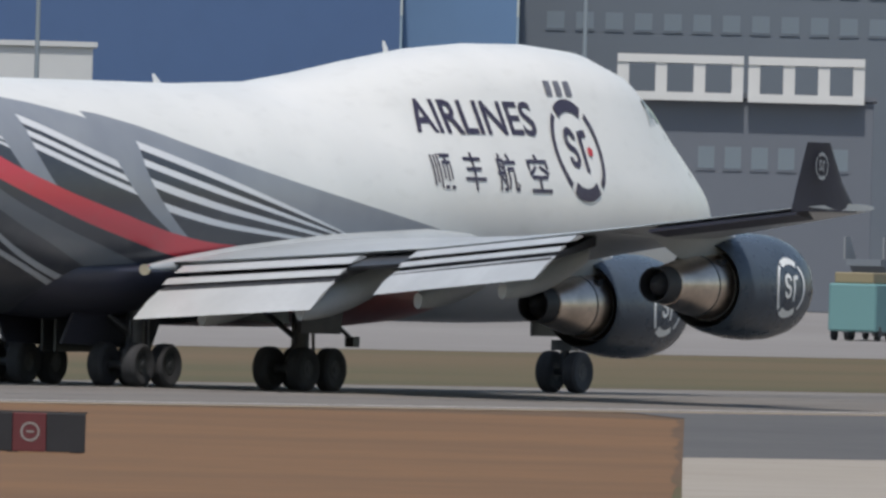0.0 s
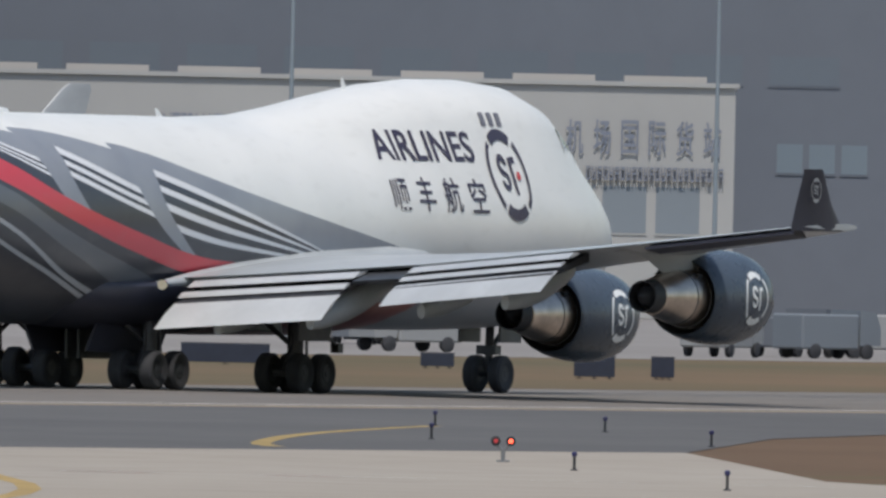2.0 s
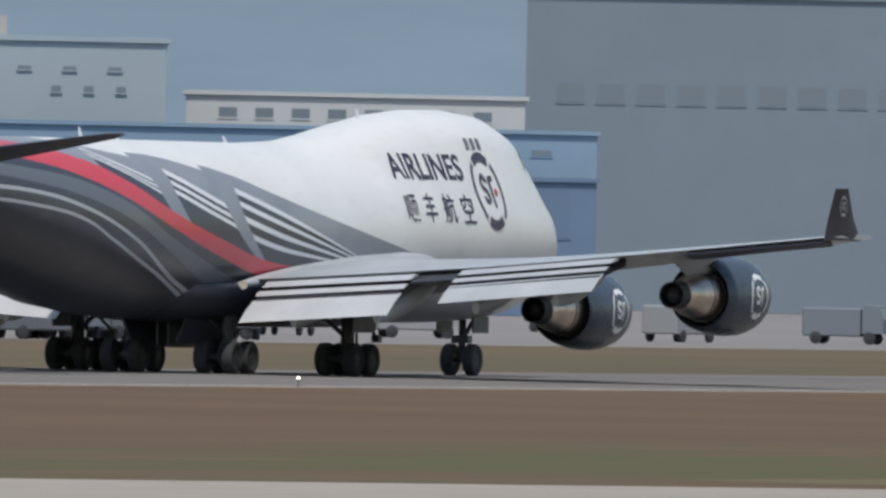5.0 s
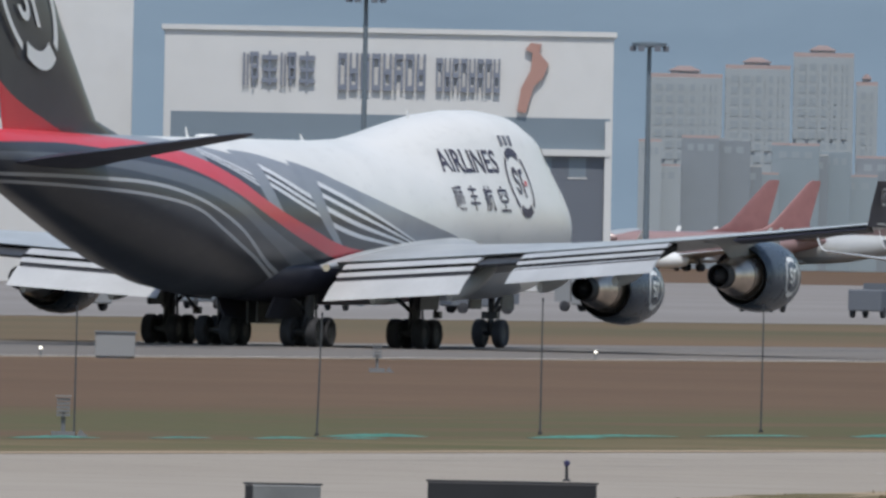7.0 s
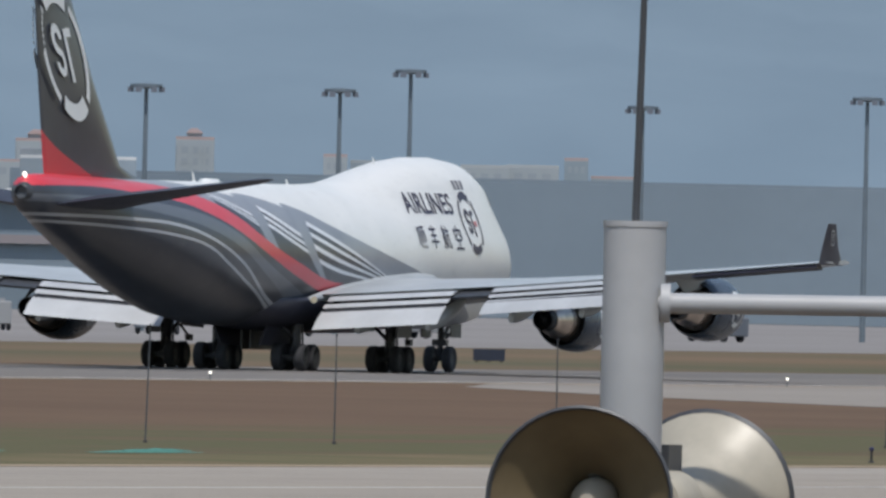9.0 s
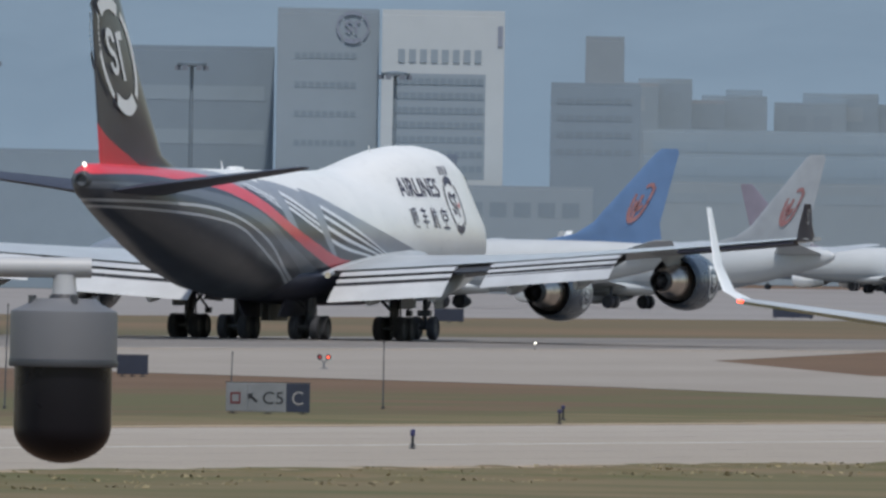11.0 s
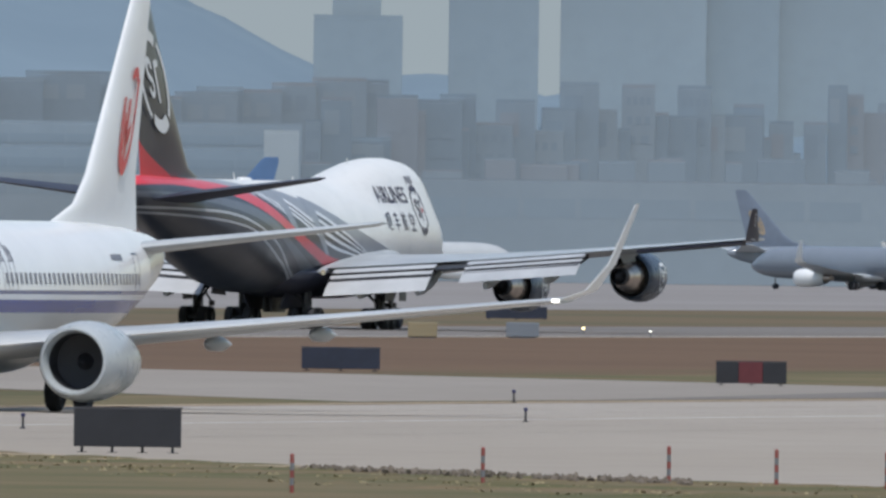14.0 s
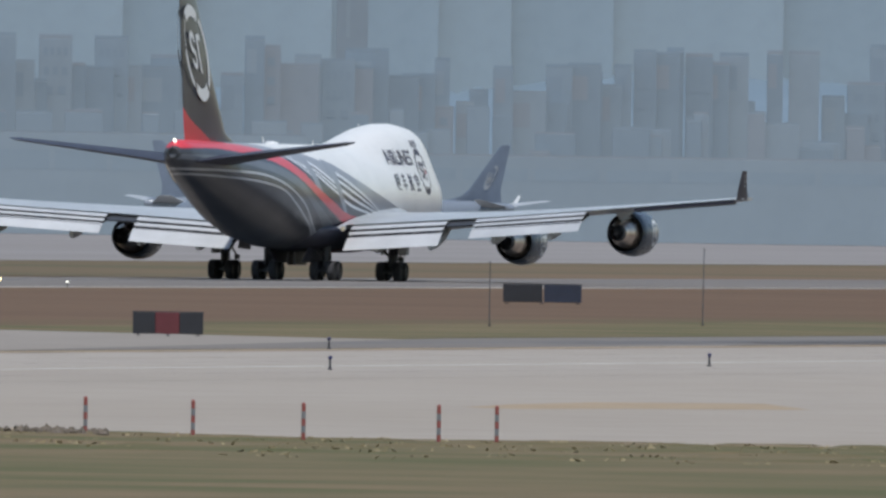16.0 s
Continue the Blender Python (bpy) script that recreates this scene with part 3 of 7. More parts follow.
    # fin
    fin = part("fin", wing_mesh_v([(-51.6, 0, 8.55, 14.0, 0.35), (-55.3, 0, 9.3, 10.5, 0.95), (-59.3, 0, 13.2, 7.5, 0.62), (-64.4, 0, 18.95, 3.5, 0.3), (-65.0, 0, 19.1, 2.8, 0.15)], 0), fin_paint(), jet, "charcoal tail fin with a red foot")
    for side in (-1, 1):
        bm = fine(emblem(None, 3.05), 0.5)
        for v in bm.verts:
            a, b = v.co.x * 0.95, v.co.y
            zz = 14.35 + b
            x = -63.9 + a * (1 if side < 0 else -1) - 0.66 * b
            th = interp(zz, [9.3, 13.2, 18.9], [0.95, 0.62, 0.3])
            v.co = (x, side * (0.42 * th + 0.02), zz)
        keep = [fc for fc in bm.faces if all(-vv.co.x < interp(vv.co.z, [8.55, 9.3, 13.2, 18.9], [65.6, 65.8, 66.8, 67.9]) - 0.1 for vv in fc.verts)]
        bmesh.ops.delete(bm, geom=[fc for fc in bm.faces if fc not in set(keep)], context="FACES")
        part("fin_emblem", bm, WHITE, fin, "pale broken-ring emblem on the fin", False)
    part("tail_exhaust", lathe([(-68.3, 0.5), (-68.75, 0.36), (-68.8, 0.3), (-68.4, 0.28)], 24, True, (0, 0, 8.0)), STRUT, jet)
    part("tail_lamp", tube((-68.2, 0, 8.72), (-68.35, 0, 8.85), 0.09), LAMPW, jet)
    # landing gear
    gear = part("nose_gear", tube((-7.8, 0, 0.62), (-7.7, 0, 2.6), 0.14), STRUT, jet)
    bm = tube((-7.8, 0, 1.3), (-6.2, 0, 2.5), 0.09)
    box(-8.0, -7.6, -0.35, 0.35, 1.25, 1.55, bm)
    part("drag_brace", bm, STRUT, gear)
    for sy in (-1, 1):
        part("gear_door", box(-8.5, -7.0, sy * 0.75 - 0.03, sy * 0.75 + 0.03, 1.65, 2.3), STRUT, gear)
    wheel_set(gear, -7.8, 0, 0.62, 0.44, 0.92, (0,), "nose wheel")
    for x, y in ((-31.85, 5.55), (-31.85, -5.55), (-34.95, 1.92), (-34.95, -1.92)):
        bm = tube((x, y, 0.63), (x, y, 3.2), 0.20)
        tube((x, y, 1.0), (x, y, 2.2), 0.26, bm=bm)
        leg = part("main_gear_leg", bm, STRUT, jet)
        s = 1 if y > 0 else -1
        bm = tube((x, y, 1.4), (x + 1.9, y - s * 0.4, 2.7), 0.085)
        tube((x, y, 1.4), (x - 1.5, y - s * 0.8, 2.6), 0.085, bm=bm)
        tube((x - 0.3, y, 0.9), (x - 0.3, y, 1.9), 0.06, bm=bm)
        part("gear_brace", bm, STRUT, leg)
        bm = tube((x + 0.35, y - 0.25, 0.75), (x + 0.3, y - 0.2, 2.6), 0.05)
        tube((x + 0.7, y, 0.8), (x, y, 1.7), 0.07, bm=bm)
        tube((x - 0.7, y, 0.8), (x, y, 1.9), 0.06, bm=bm)
        tube((x, y, 2.2), (x + 0.6, y - s * 1.6, 3.0), 0.10, bm=bm)
        part("torque_link", bm, STRUT, leg)
        if abs(y) > 3:
            bm = tube((x + 0.2, y, 2.75), (x + 3.0, y - s * 0.1, 1.5), 0.06)
            box(x + 2.85, x + 3.2, y - s * 0.1 - 0.14, y - s * 0.1 + 0.14, 1.28, 1.58, bm)
            part("door_actuator", bm, STRUT, leg)
            part("gear_door", loft([[(x + 1.2, y + s * 0.55, 1.65), (x + 1.2, y + s * 0.62, 1.65), (x + 1.2, y + s * 0.75, 3.2), (x + 1.2, y + s * 0.68, 3.2)], [(x - 1.0, y + s * 0.55, 1.65), (x - 1.0, y + s * 0.62, 1.65), (x - 1.0, y + s * 0.75, 3.2), (x - 1.0, y + s * 0.68, 3.2)]]), STRUT, leg)
        else:
            part("gear_door", box(x - 1.6, x + 1.6, s * 0.18, s * 0.26, 0.95, 2.1), STRUT, leg)
        wheel_set(leg, x, y, 0.63, 0.48, 1.12, (-0.74, 0.74), "main wheel")
    for side in (-1, 1):
        part("gear_door", loft([[(-32.6, side * 0.9, 1.05), (-32.6, side * 1.0, 1.05), (-32.6, side * 1.5, 2.4), (-32.6, side * 1.4, 2.4)], [(-37.4, side * 0.9, 1.2), (-37.4, side * 1.0, 1.2), (-37.4, side * 1.5, 2.4), (-37.4, side * 1.4, 2.4)]]), NAVY, jet)
        part("gear_door", loft([[(-30.4, side * 4.2, 1.9), (-30.4, side * 4.3, 1.9), (-30.4, side * 4.1, 3.2), (-30.4, side * 4.0, 3.2)], [(-33.4, side * 4.2, 2.0), (-33.4, side * 4.3, 2.0), (-33.4, side * 4.1, 3.2), (-33.4, side * 4.0, 3.2)]]), STRUT, jet)
    for side in (-1, 1):
        part("wing_root_lamp", tube((-36.9, side * 3.45, 3.35), (-37.1, side * 3.5, 3.35), 0.16), LAMPW if side > 0 else CHROME, jet)
    return jet


def wing_mesh_v(secs, side):
    """Upright surface: sections as wing_mesh, thickness across."""
    prof = foil()
    return loft([[(x - u * c, y + w * th, z) for u, w in prof] for x, y, z, c, th in secs])


cargo_jet = build_cargo_jet()


# ---- ground ----
def ground_mat(name, a, b, c, scale=0.02, fine=0.6, rough=0.95, bump=0.3, stretch=None):
    k = Nodes(name)
    geo = k.n("ShaderNodeNewGeometry").outputs["Position"]
    col = k.mix(k.ramp(k.noise(scale, 5, geo, stretch), 0.35, 0.65), a, b)
    col = k.mix(k.math("MULTIPLY", k.ramp(k.noise(fine, 8, geo), 0.45, 0.7), 0.6), col, c)
    k.bump(k.noise(fine * 3, 6, geo), bump, 0.05)
    return k.done(col, rough, 0.0, 0.2)


def field_mat():
    """Dry brown grass with greener streaks in a belt between taxiway and runway."""
    k = Nodes("dry_grass")
    geo = k.n("ShaderNodeNewGeometry").outputs["Position"]
    sep = k.n("ShaderNodeSeparateXYZ")
    k.t.links.new(geo, sep.inputs[0])
    col = k.mix(k.ramp(k.noise(0.03, 5, geo), 0.35, 0.65), (0.122, 0.076, 0.048), (0.146, 0.093, 0.059))
    col = k.mix(k.math("MULTIPLY", k.ramp(k.noise(0.5, 8, geo), 0.45, 0.7), 0.6), col, (0.105, 0.074, 0.047))
    belt = k.math("SUBTRACT", 1.0, k.math("DIVIDE", k.math("ABSOLUTE", k.math("SUBTRACT", sep.outputs[1], 252.0)), 30.0))
    streak = k.ramp(k.noise(1.0, 6, geo, (0.03, 0.14, 1)), 0.36, 0.62)
    fac = k.math("MULTIPLY", k.math("MAXIMUM", belt, 0.0), streak)
    col = k.mix(k.math("MINIMUM", k.math("MULTIPLY", fac, 2.2), 0.9), col, k.mix(k.ramp(k.noise(0.8, 6, geo), 0.4, 0.65), (0.086, 0.092, 0.040), (0.108, 0.094, 0.050)))
    k.bump(k.noise(1.5, 6, geo), 0.3, 0.05)
    return k.done(col, 0.95, 0.0, 0.2)


GRASS = field_mat()
GREEN = ground_mat("green_grass", (0.092, 0.094, 0.040), (0.180, 0.132, 0.078), (0.112, 0.100, 0.050), 0.10, 0.9)
ASPHALT = ground_mat("dark_asphalt", (0.100, 0.098, 0.098), (0.125, 0.122, 0.12), (0.085, 0.084, 0.086), 0.03, 0.4, 0.85, 0.1)
RUNWAYM = ground_mat("worn_runway", (0.175, 0.158, 0.142), (0.21, 0.192, 0.175), (0.145, 0.133, 0.12), 0.03, 0.3, 0.85, 0.1, (0.15, 1, 1))
CONCRETE = ground_mat("pale_concrete", (0.318, 0.280, 0.233), (0.360, 0.325, 0.282), (0.272, 0.240, 0.202), 0.02, 0.3, 0.85, 0.1, (0.2, 1, 1))
YELLOW = paint("yellow_line", (0.36, 0.25, 0.08), 0.7, vary=0.3, scale=0.4)
DIRT = ground_mat("tan_verge", (0.32, 0.25, 0.17), (0.38, 0.30, 0.21), (0.26, 0.19, 0.12), 0.05, 0.5)
APRON = ground_mat("apron_concrete", (0.225, 0.21, 0.20), (0.26, 0.245, 0.235), (0.205, 0.19, 0.18), 0.02, 0.2, 0.85, 0.1, (0.15, 1, 1))


def sheet(name, pts, z, m, label, thick=0.0):
    bm = bmesh.new()
    bm.faces.new([bm.verts.new((x, y, z * 0.3)) for x, y in pts])
    ob = part(name, bm, m, None, "", False)
    return tagged(ob, label, name.split("_")[0], kind="structure")


sheet("ground", [(-4000, -4000), (6000, -4000), (6000, 6000), (-4000, 6000)], 0.0, GRASS, "wide airfield of dry brown and green grass")
sheet("runway", [(-1500, 381), (4300, 381), (4300, 432), (-1500, 432)], 0.03, RUNWAYM, "long worn runway with pale shoulders")
def near_edge(az):
    """Distance from the eye of the taxiway's near edge."""
    return interp(az, [15.62, 17.5, 18.6, 19.24, 20.15, 21.07, 24], [179, 179, 185, 188, 179.5, 169, 164]) / math.sin(radians(az)) if az > 15.62 else interp(az, [12.0, 13.6, 14.2, 14.9, 15.62], [588, 590, 604, 630, 664.8])


NEAR = [(near_edge(a) * math.cos(radians(a)), near_edge(a) * math.sin(radians(a))) for a in (24, 22, 21.5, 21, 20.5, 20, 19.6, 19.2, 18.8, 18.4, 18, 17.5, 17, 16.5, 15.62, 15.2, 14.9, 14.5, 14.2, 13.9, 13.6, 12.8, 12.0)]
sheet("taxiway", [(-600, 252), (380, 252), (520, 236), (560, 220), (4300, 218), (4300, 110)] + NEAR[::-1] + [(-600, 190)], 0.03, CONCRETE, "pale concrete taxiway beside the runway")
sheet("apron", [(-600, 548), (4500, 548), (4500, 1000), (-600, 1000)], 0.03, APRON, "pale concrete apron in front of the hangars")
# first link between taxiway and runway: dark asphalt upper part, concrete lower part
sheet("pavement_link", [(412, 243.5), (517.4, 305.8), (594, 303), (530, 267), (497, 240)], 0.05, CONCRETE, "concrete mouth of the taxiway link")
sheet("road_link", [(517.4, 305.8), (622, 367.6), (631, 374), (640, 380.6), (860, 380.6), (780, 368), (699, 346), (644, 326), (594, 303)], 0.05, ASPHALT, "dark asphalt link to the runway")
DRY = ground_mat("orange_dry_grass", (0.205, 0.112, 0.058), (0.165, 0.094, 0.052), (0.140, 0.088, 0.050), 0.05, 0.5)
edge_rnd = random.Random(21)
dry_edge = [(d * math.cos(radians(a)), d * math.sin(radians(a))) for d, a in [(d0, 30.60 + edge_rnd.uniform(-0.010, 0.012)) for d0 in range(500, 725, 9)]]
sheet("ground_dry", [(380, 236)] + dry_edge + [(617, 371), (606, 380.8), (480, 380.8), (420, 300)], 0.025, DRY, "orange-brown dry grass beside the taxiway link")
EXITM = ground_mat("worn_exit_concrete", (0.255, 0.228, 0.198), (0.30, 0.27, 0.236), (0.22, 0.196, 0.17), 0.03, 0.3, 0.85, 0.1, (0.15, 1, 1))
# slanted exit farther along
sheet("pavement_exit", [(857, 224), (960, 280), (1012, 317), (1060, 345), (1108, 368), (1150, 380.6), (1400, 380.6), (1341, 377), (1203, 346), (1080, 304), (1000, 240), (990, 222)], 0.05, EXITM, "slanted exit pavement between taxiway and runway")
sheet("pavement_strip", [(880, 223), (3000, 222), (3000, 236), (1010, 238)], 0.055, RUNWAYM, "worn grey asphalt strip along the exit")
sheet("ground_verge", [(560, 220.5), (1000, 220.5), (1010, 240), (880, 236), (560, 234)], 0.02, GREEN, "green grass strip along the taxiway edge")
sheet("ground_strip", [(1000, 240), (3800, 240), (3800, 262), (1040, 268)], 0.02, GREEN, "green grass strip beside the exit")
sheet("ground_foreground", [(-400, 182)] + NEAR + [(700, 60), (-400, 60)], 0.02, GREEN, "rough green and brown grass before the taxiway")
FARG = ground_mat("olive_and_tan_grass", (0.098, 0.090, 0.050), (0.168, 0.112, 0.070), (0.120, 0.098, 0.060), 0.006, 0.35, 0.95, 0.3, (1, 2.5, 1))
sheet("ground_far_verge", [(-800, 433), (4300, 433), (4300, 547), (-800, 547)], 0.02, FARG, "brown grass behind the runway")


# ---- twin-jet airliners: nose wheel at the origin, x ahead ----
AS = [-4.0, -3.75, -3.3, -2.6, -1.6, -0.4, 1.2, 3.0, 5, 9, 14, 19, 22, 25, 28, 31, 33.5, 34.6, 35.2]
AB = [3.0, 2.6, 2.25, 1.95, 1.7, 1.5, 1.38, 1.33, 1.3, 1.3, 1.3, 1.3, 1.4, 1.7, 2.25, 2.95, 3.6, 4.0, 4.4]
AT = [3.0, 3.35, 3.7, 4.15, 4.72, 5.15, 5.45, 5.55, 5.58, 5.58, 5.58, 5.58, 5.58, 5.57, 5.52, 5.42, 5.25, 5.1, 4.8]
AW = [0.04, 0.5, 0.85, 1.2, 1.52, 1.74, 1.86, 1.88, 1.88, 1.88, 1.88, 1.88, 1.86, 1.74, 1.45, 1.05, 0.65, 0.42, 0.15]


def air_section(s, n=48):
    zb, zt, w = (interp(s, AS, a) for a in (AB, AT, AW))
    return [(-s, w * math.sin(a), (zb + zt) / 2 + (zt - zb) / 2 * math.cos(a)) for a in [2 * math.pi * (k + 0.5) / n for k in range(n)]]


def air_half(s, z):
    zb, zt, w = (interp(s, AS, a) for a in (AB, AT, AW))
    q = (z - (zb + zt) / 2) / max(0.01, (zt - zb) / 2)
    return w * math.sqrt(max(0.0, 1 - q * q))


def air_patch(pts, side, m, parent, name="pane", off=0.02, n=5, label=""):
    """A four-cornered patch (s, z) laid on the body."""
    bm = bmesh.new()
    g = []
    for j in range(n + 1):
        row = []
        for i in range(n + 1):
            u, v = i / n, j / n
            s = (1 - v) * ((1 - u) * pts[0][0] + u * pts[1][0]) + v * ((1 - u) * pts[3][0] + u * pts[2][0])
            z = (1 - v) * ((1 - u) * pts[0][1] + u * pts[1][1]) + v * ((1 - u) * pts[3][1] + u * pts[2][1])
            row.append(bm.verts.new((-s, side * (air_half(s, z) + off), z)))
        g.append(row)
    for j in range(n):
        for i in range(n):
            bm.faces.new((g[j][i], g[j][i + 1], g[j + 1][i + 1], g[j + 1][i]))
    return part(name, bm, m, parent, label)


def nose_patch(pts, side, m, parent, name, off=0.02, label="", n=6):
    """A four-cornered patch (y, z) laid on the nose, seen from ahead."""
    bm = bmesh.new()
    g = []
    for j in range(n + 1):
        row = []
        for i in range(n + 1):
            u, v = i / n, j / n
            y = (1 - v) * ((1 - u) * pts[0][0] + u * pts[1][0]) + v * ((1 - u) * pts[3][0] + u * pts[2][0])
            z = (1 - v) * ((1 - u) * pts[0][1] + u * pts[1][1]) + v * ((1 - u) * pts[3][1] + u * pts[2][1])
            lo, hi = -4.0, 4.0
            for _ in range(24):
                s = (lo + hi) / 2
                if air_half(s, z) < max(y, 0.02) or not interp(s, AS, AB) < z < interp(s, AS, AT):
                    lo = s
                else:
                    hi = s
            row.append(bm.verts.new((-hi + off * 1.4, side * (y + off * 0.5), z + off * 0.8)))
        g.append(row)
    for j in range(n):
        for i in range(n):
            bm.faces.new((g[j][i], g[j][i + 1], g[j + 1][i + 1], g[j + 1][i]))
    return part(name, bm, m, parent, label)


def banded_paint(name, top, low, stripe):
    """White above, a coloured band along the waist, silver-grey below."""
    k = Nodes(name)
    sep = k.n("ShaderNodeSeparateXYZ")
    k.t.links.new(k.n("ShaderNodeTexCoord").outputs["Object"], sep.inputs[0])
    z = sep.outputs[2]
    gt = lambda a, b: k.math("GREATER_THAN", a, b)
    col = k.mix(k.ramp(k.noise(0.5), 0.3, 0.7), top, tuple(c * 0.93 for c in top))
    if stripe:
        col = k.mix(gt(3.54, z), col, (0.10, 0.12, 0.24))
        col = k.mix(gt(3.42, z), col, (0.66, 0.68, 0.70))
        # the band thins and lifts towards the nose
        lift = k.math("MULTIPLY", k.ramp(sep.outputs[0], -3.0, 3.6), 0.24)
        col = k.mix(gt(k.math("ADD", 3.26, k.math("MULTIPLY", lift, 0.3)), z), col, stripe)
        col = k.mix(gt(k.math("ADD", 2.88, lift), z), col, low)
    else:
        col = k.mix(gt(2.3, z), col, low)
    return k.done(col, 0.22)


SILVER = (0.40, 0.41, 0.40)


def build_twin_jet(name, label, skin, fin_mat, near, group="", tail_mark=None, cowl=None):
    jet = empty(name, label, "airplane", group=group)
    cowl = cowl or WHITE
    ss = sorted(set(AS) | set(np.arange(-3.5, 35, 0.9 if near else 2.5).round(2).tolist()))
    part("fuselage", loft([air_section(s, 64 if near else 28) for s in ss]), skin, jet)
    lead = lambda y: -(9.2 + (y - 1.9) * 0.56)
    trail = lambda y: -interp(y, [1.9, 5.8, 17], [16.4, 16.9, 19.4])
    zed = lambda y: 1.85 + (y - 1.9) * 0.105
    rings = [[(-q, w * math.sin(a), 1.75 - d * math.cos(a)) for a in [2 * math.pi * i / 24 for i in range(24)]] for q, w, d in ((6.6, 0.8, 0.35), (8, 1.6, 0.6), (11, 2.0, 0.72), (16, 1.9, 0.7), (18.5, 1.2, 0.5), (20, 0.4, 0.2))]
    part("belly_fairing", loft(rings), GREYP, jet)
    for side in (-1, 1):
        wing = part("wing", wing_mesh([(lead(y), side * y, zed(y), lead(y) - trail(y), th) for y, th in ((1.2, 1.0), (3, 0.85), (5.8, 0.6), (11, 0.36), (17.1, 0.2))]), GREYP, jet, "pale grey wing")
        part("leading_edge", loft([[(lead(y) + 0.03, side * y, zed(y) + 0.02), (lead(y) - 0.32, side * y, zed(y) + 0.17 * (1 - y / 24)), (lead(y) - 0.32, side * y, zed(y) + 0.1), (lead(y) - 0.1, side * y, zed(y) - 0.08)] for y in (2.2, 5.8, 16.9)]), CHROME, wing, "polished slat edge")
        part("winglet", wing_mesh_v([(lead(17.0) - 0.1, side * 17.0, zed(17.0), 1.65, 0.16), (lead(17.6) - 0.3, side * 17.75, zed(17.0) + 0.32, 1.3, 0.12), (lead(17.7) - 0.9, side * 18.25, zed(17.0) + 1.1, 0.95, 0.08), (lead(17.7) - 1.9, side * 18.8, 6.3, 0.5, 0.04)], side), WHITE, wing)
        if near:
            part("tip_lamp", tube((lead(17.0) + 0.02, side * 16.9, zed(17.0)), (lead(17.0) - 0.1, side * 17.1, zed(17.0)), 0.05), LAMPR if side < 0 else LAMPW, wing)
            for y in (7.0, 10.0):
                part("flap_track_fairing", lathe([(0, 0.03), (-0.5, 0.2), (-1.6, 0.22), (-2.8, 0.03)], 12, True, (trail(y) + 1.6, side * y, zed(y) - 0.35)), GREYP, wing)
        c = (-11.9, side * 5.08, 1.50)
        n = 40 if near else 18
        eng = part("engine_cowl", lathe([(-0.9, 0.74), (0.2, 1.0), (1.6, 1.16), (2.6, 1.19), (3.4, 1.13), (3.75, 1.03)], n, False, c), cowl, jet, "smooth pale engine cowl")
        part("intake_lip", lathe([(3.7, 1.05), (3.85, 0.98), (3.86, 0.92), (3.7, 0.86), (3.4, 0.83)], n, False, c), cowl, eng, "smooth intake lip")
        part("intake_duct", lathe([(3.45, 0.83), (2.6, 0.82), (2.5, 0.25), (2.75, 0.12), (2.95, 0.0)], n, False, c), BLACK, eng, "dark intake with the fan inside")
        part("core_nozzle", lathe([(-0.85, 0.6), (-1.6, 0.42), (-1.9, 0.38)], 18, True, c), STEEL, eng)
        part("pylon", loft([[(c[0] + 2.6, c[1] + w, c[2] + 0.9), (c[0] - 1.0, c[1] + w, c[2] + 0.7), (lead(4.83) - 3.0, c[1] + w, zed(4.83)), (lead(4.83) + 0.3, c[1] + w, zed(4.83) + 0.1)] for w in (-0.2, 0.2)]), GREYP, eng)
        part("tailplane", wing_mesh([(-29.6, side * 0.3, 4.75, 4.6, 0.45), (-33.9, side * 6.9, 5.6, 1.7, 0.16), (-34.3, side * 7.17, 5.65, 1.0, 0.08)]), GREYP, jet, "pale grey tailplane")
    fin = part("fin", wing_mesh_v([(-22.3, 0, 5.35, 10.6, 0.10), (-25.8, 0, 6.1, 7.0, 0.35), (-27.2, 0, 7.0, 5.5, 0.45), (-32.3, 0, 12.6, 1.9, 0.22), (-32.8, 0, 12.95, 1.3, 0.10)], 0), fin_mat, jet, "swept tail fin")
    if tail_mark:
        for side in (-1, 1):
            bm = bmesh.new()
            # curved strokes that rise from one foot: a hook, a tall loop and a plume
            ring2d(0.72, 1.0, 190, 372, 18, bm, 0.56, 1.55, 0.0, 0.0)
            ring2d(0.5, 1.0, 20, 150, 14, bm, 0.34, 0.6, 0.16, 1.05)
            ring2d(0.55, 1.0, 200, 330, 12, bm, 0.30, 1.0, 0.05, 0.35)
            bars2d([(-0.56, -0.40, -0.2, 0.75), (-0.14, 0.04, -1.1, 0.7), (0.40, 0.56, 0.0, 1.3), (-0.33, -0.20, -0.9, 0.3)], bm)
            fine(bm, 0.5)
            for v in bm.verts:
                a, b = v.co.x, v.co.y
                zz = 8.55 + b * 1.02
                th = interp(zz, [6.1, 7.0, 12.6], [0.35, 0.45, 0.22])
                v.co = (-31.05 - a * 1.25 - 0.52 * b, side * (0.5 * th + 0.03), zz)
            part("fin_emblem", bm, tail_mark, fin, "plain coloured tail emblem", False)
    # gear
    gear = part("nose_gear", tube((0, 0, 0.34), (0.1, 0, 1.8), 0.09, n=10), STRUT, jet)
    wheel_set(gear, 0, 0, 0.35, 0.2, 0.42, (0,), "nose wheel")
    for side in (-1, 1):
        leg = part("main_gear_leg", tube((-15.6, side * 2.86, 0.55), (-15.4, side * 2.5, 2.0), 0.14, n=10), STRUT, jet)
        wheel_set(leg, -15.6, side * 2.86, 0.56, 0.42, 0.86, (0,), "main wheel")
    if not near:
        return jet
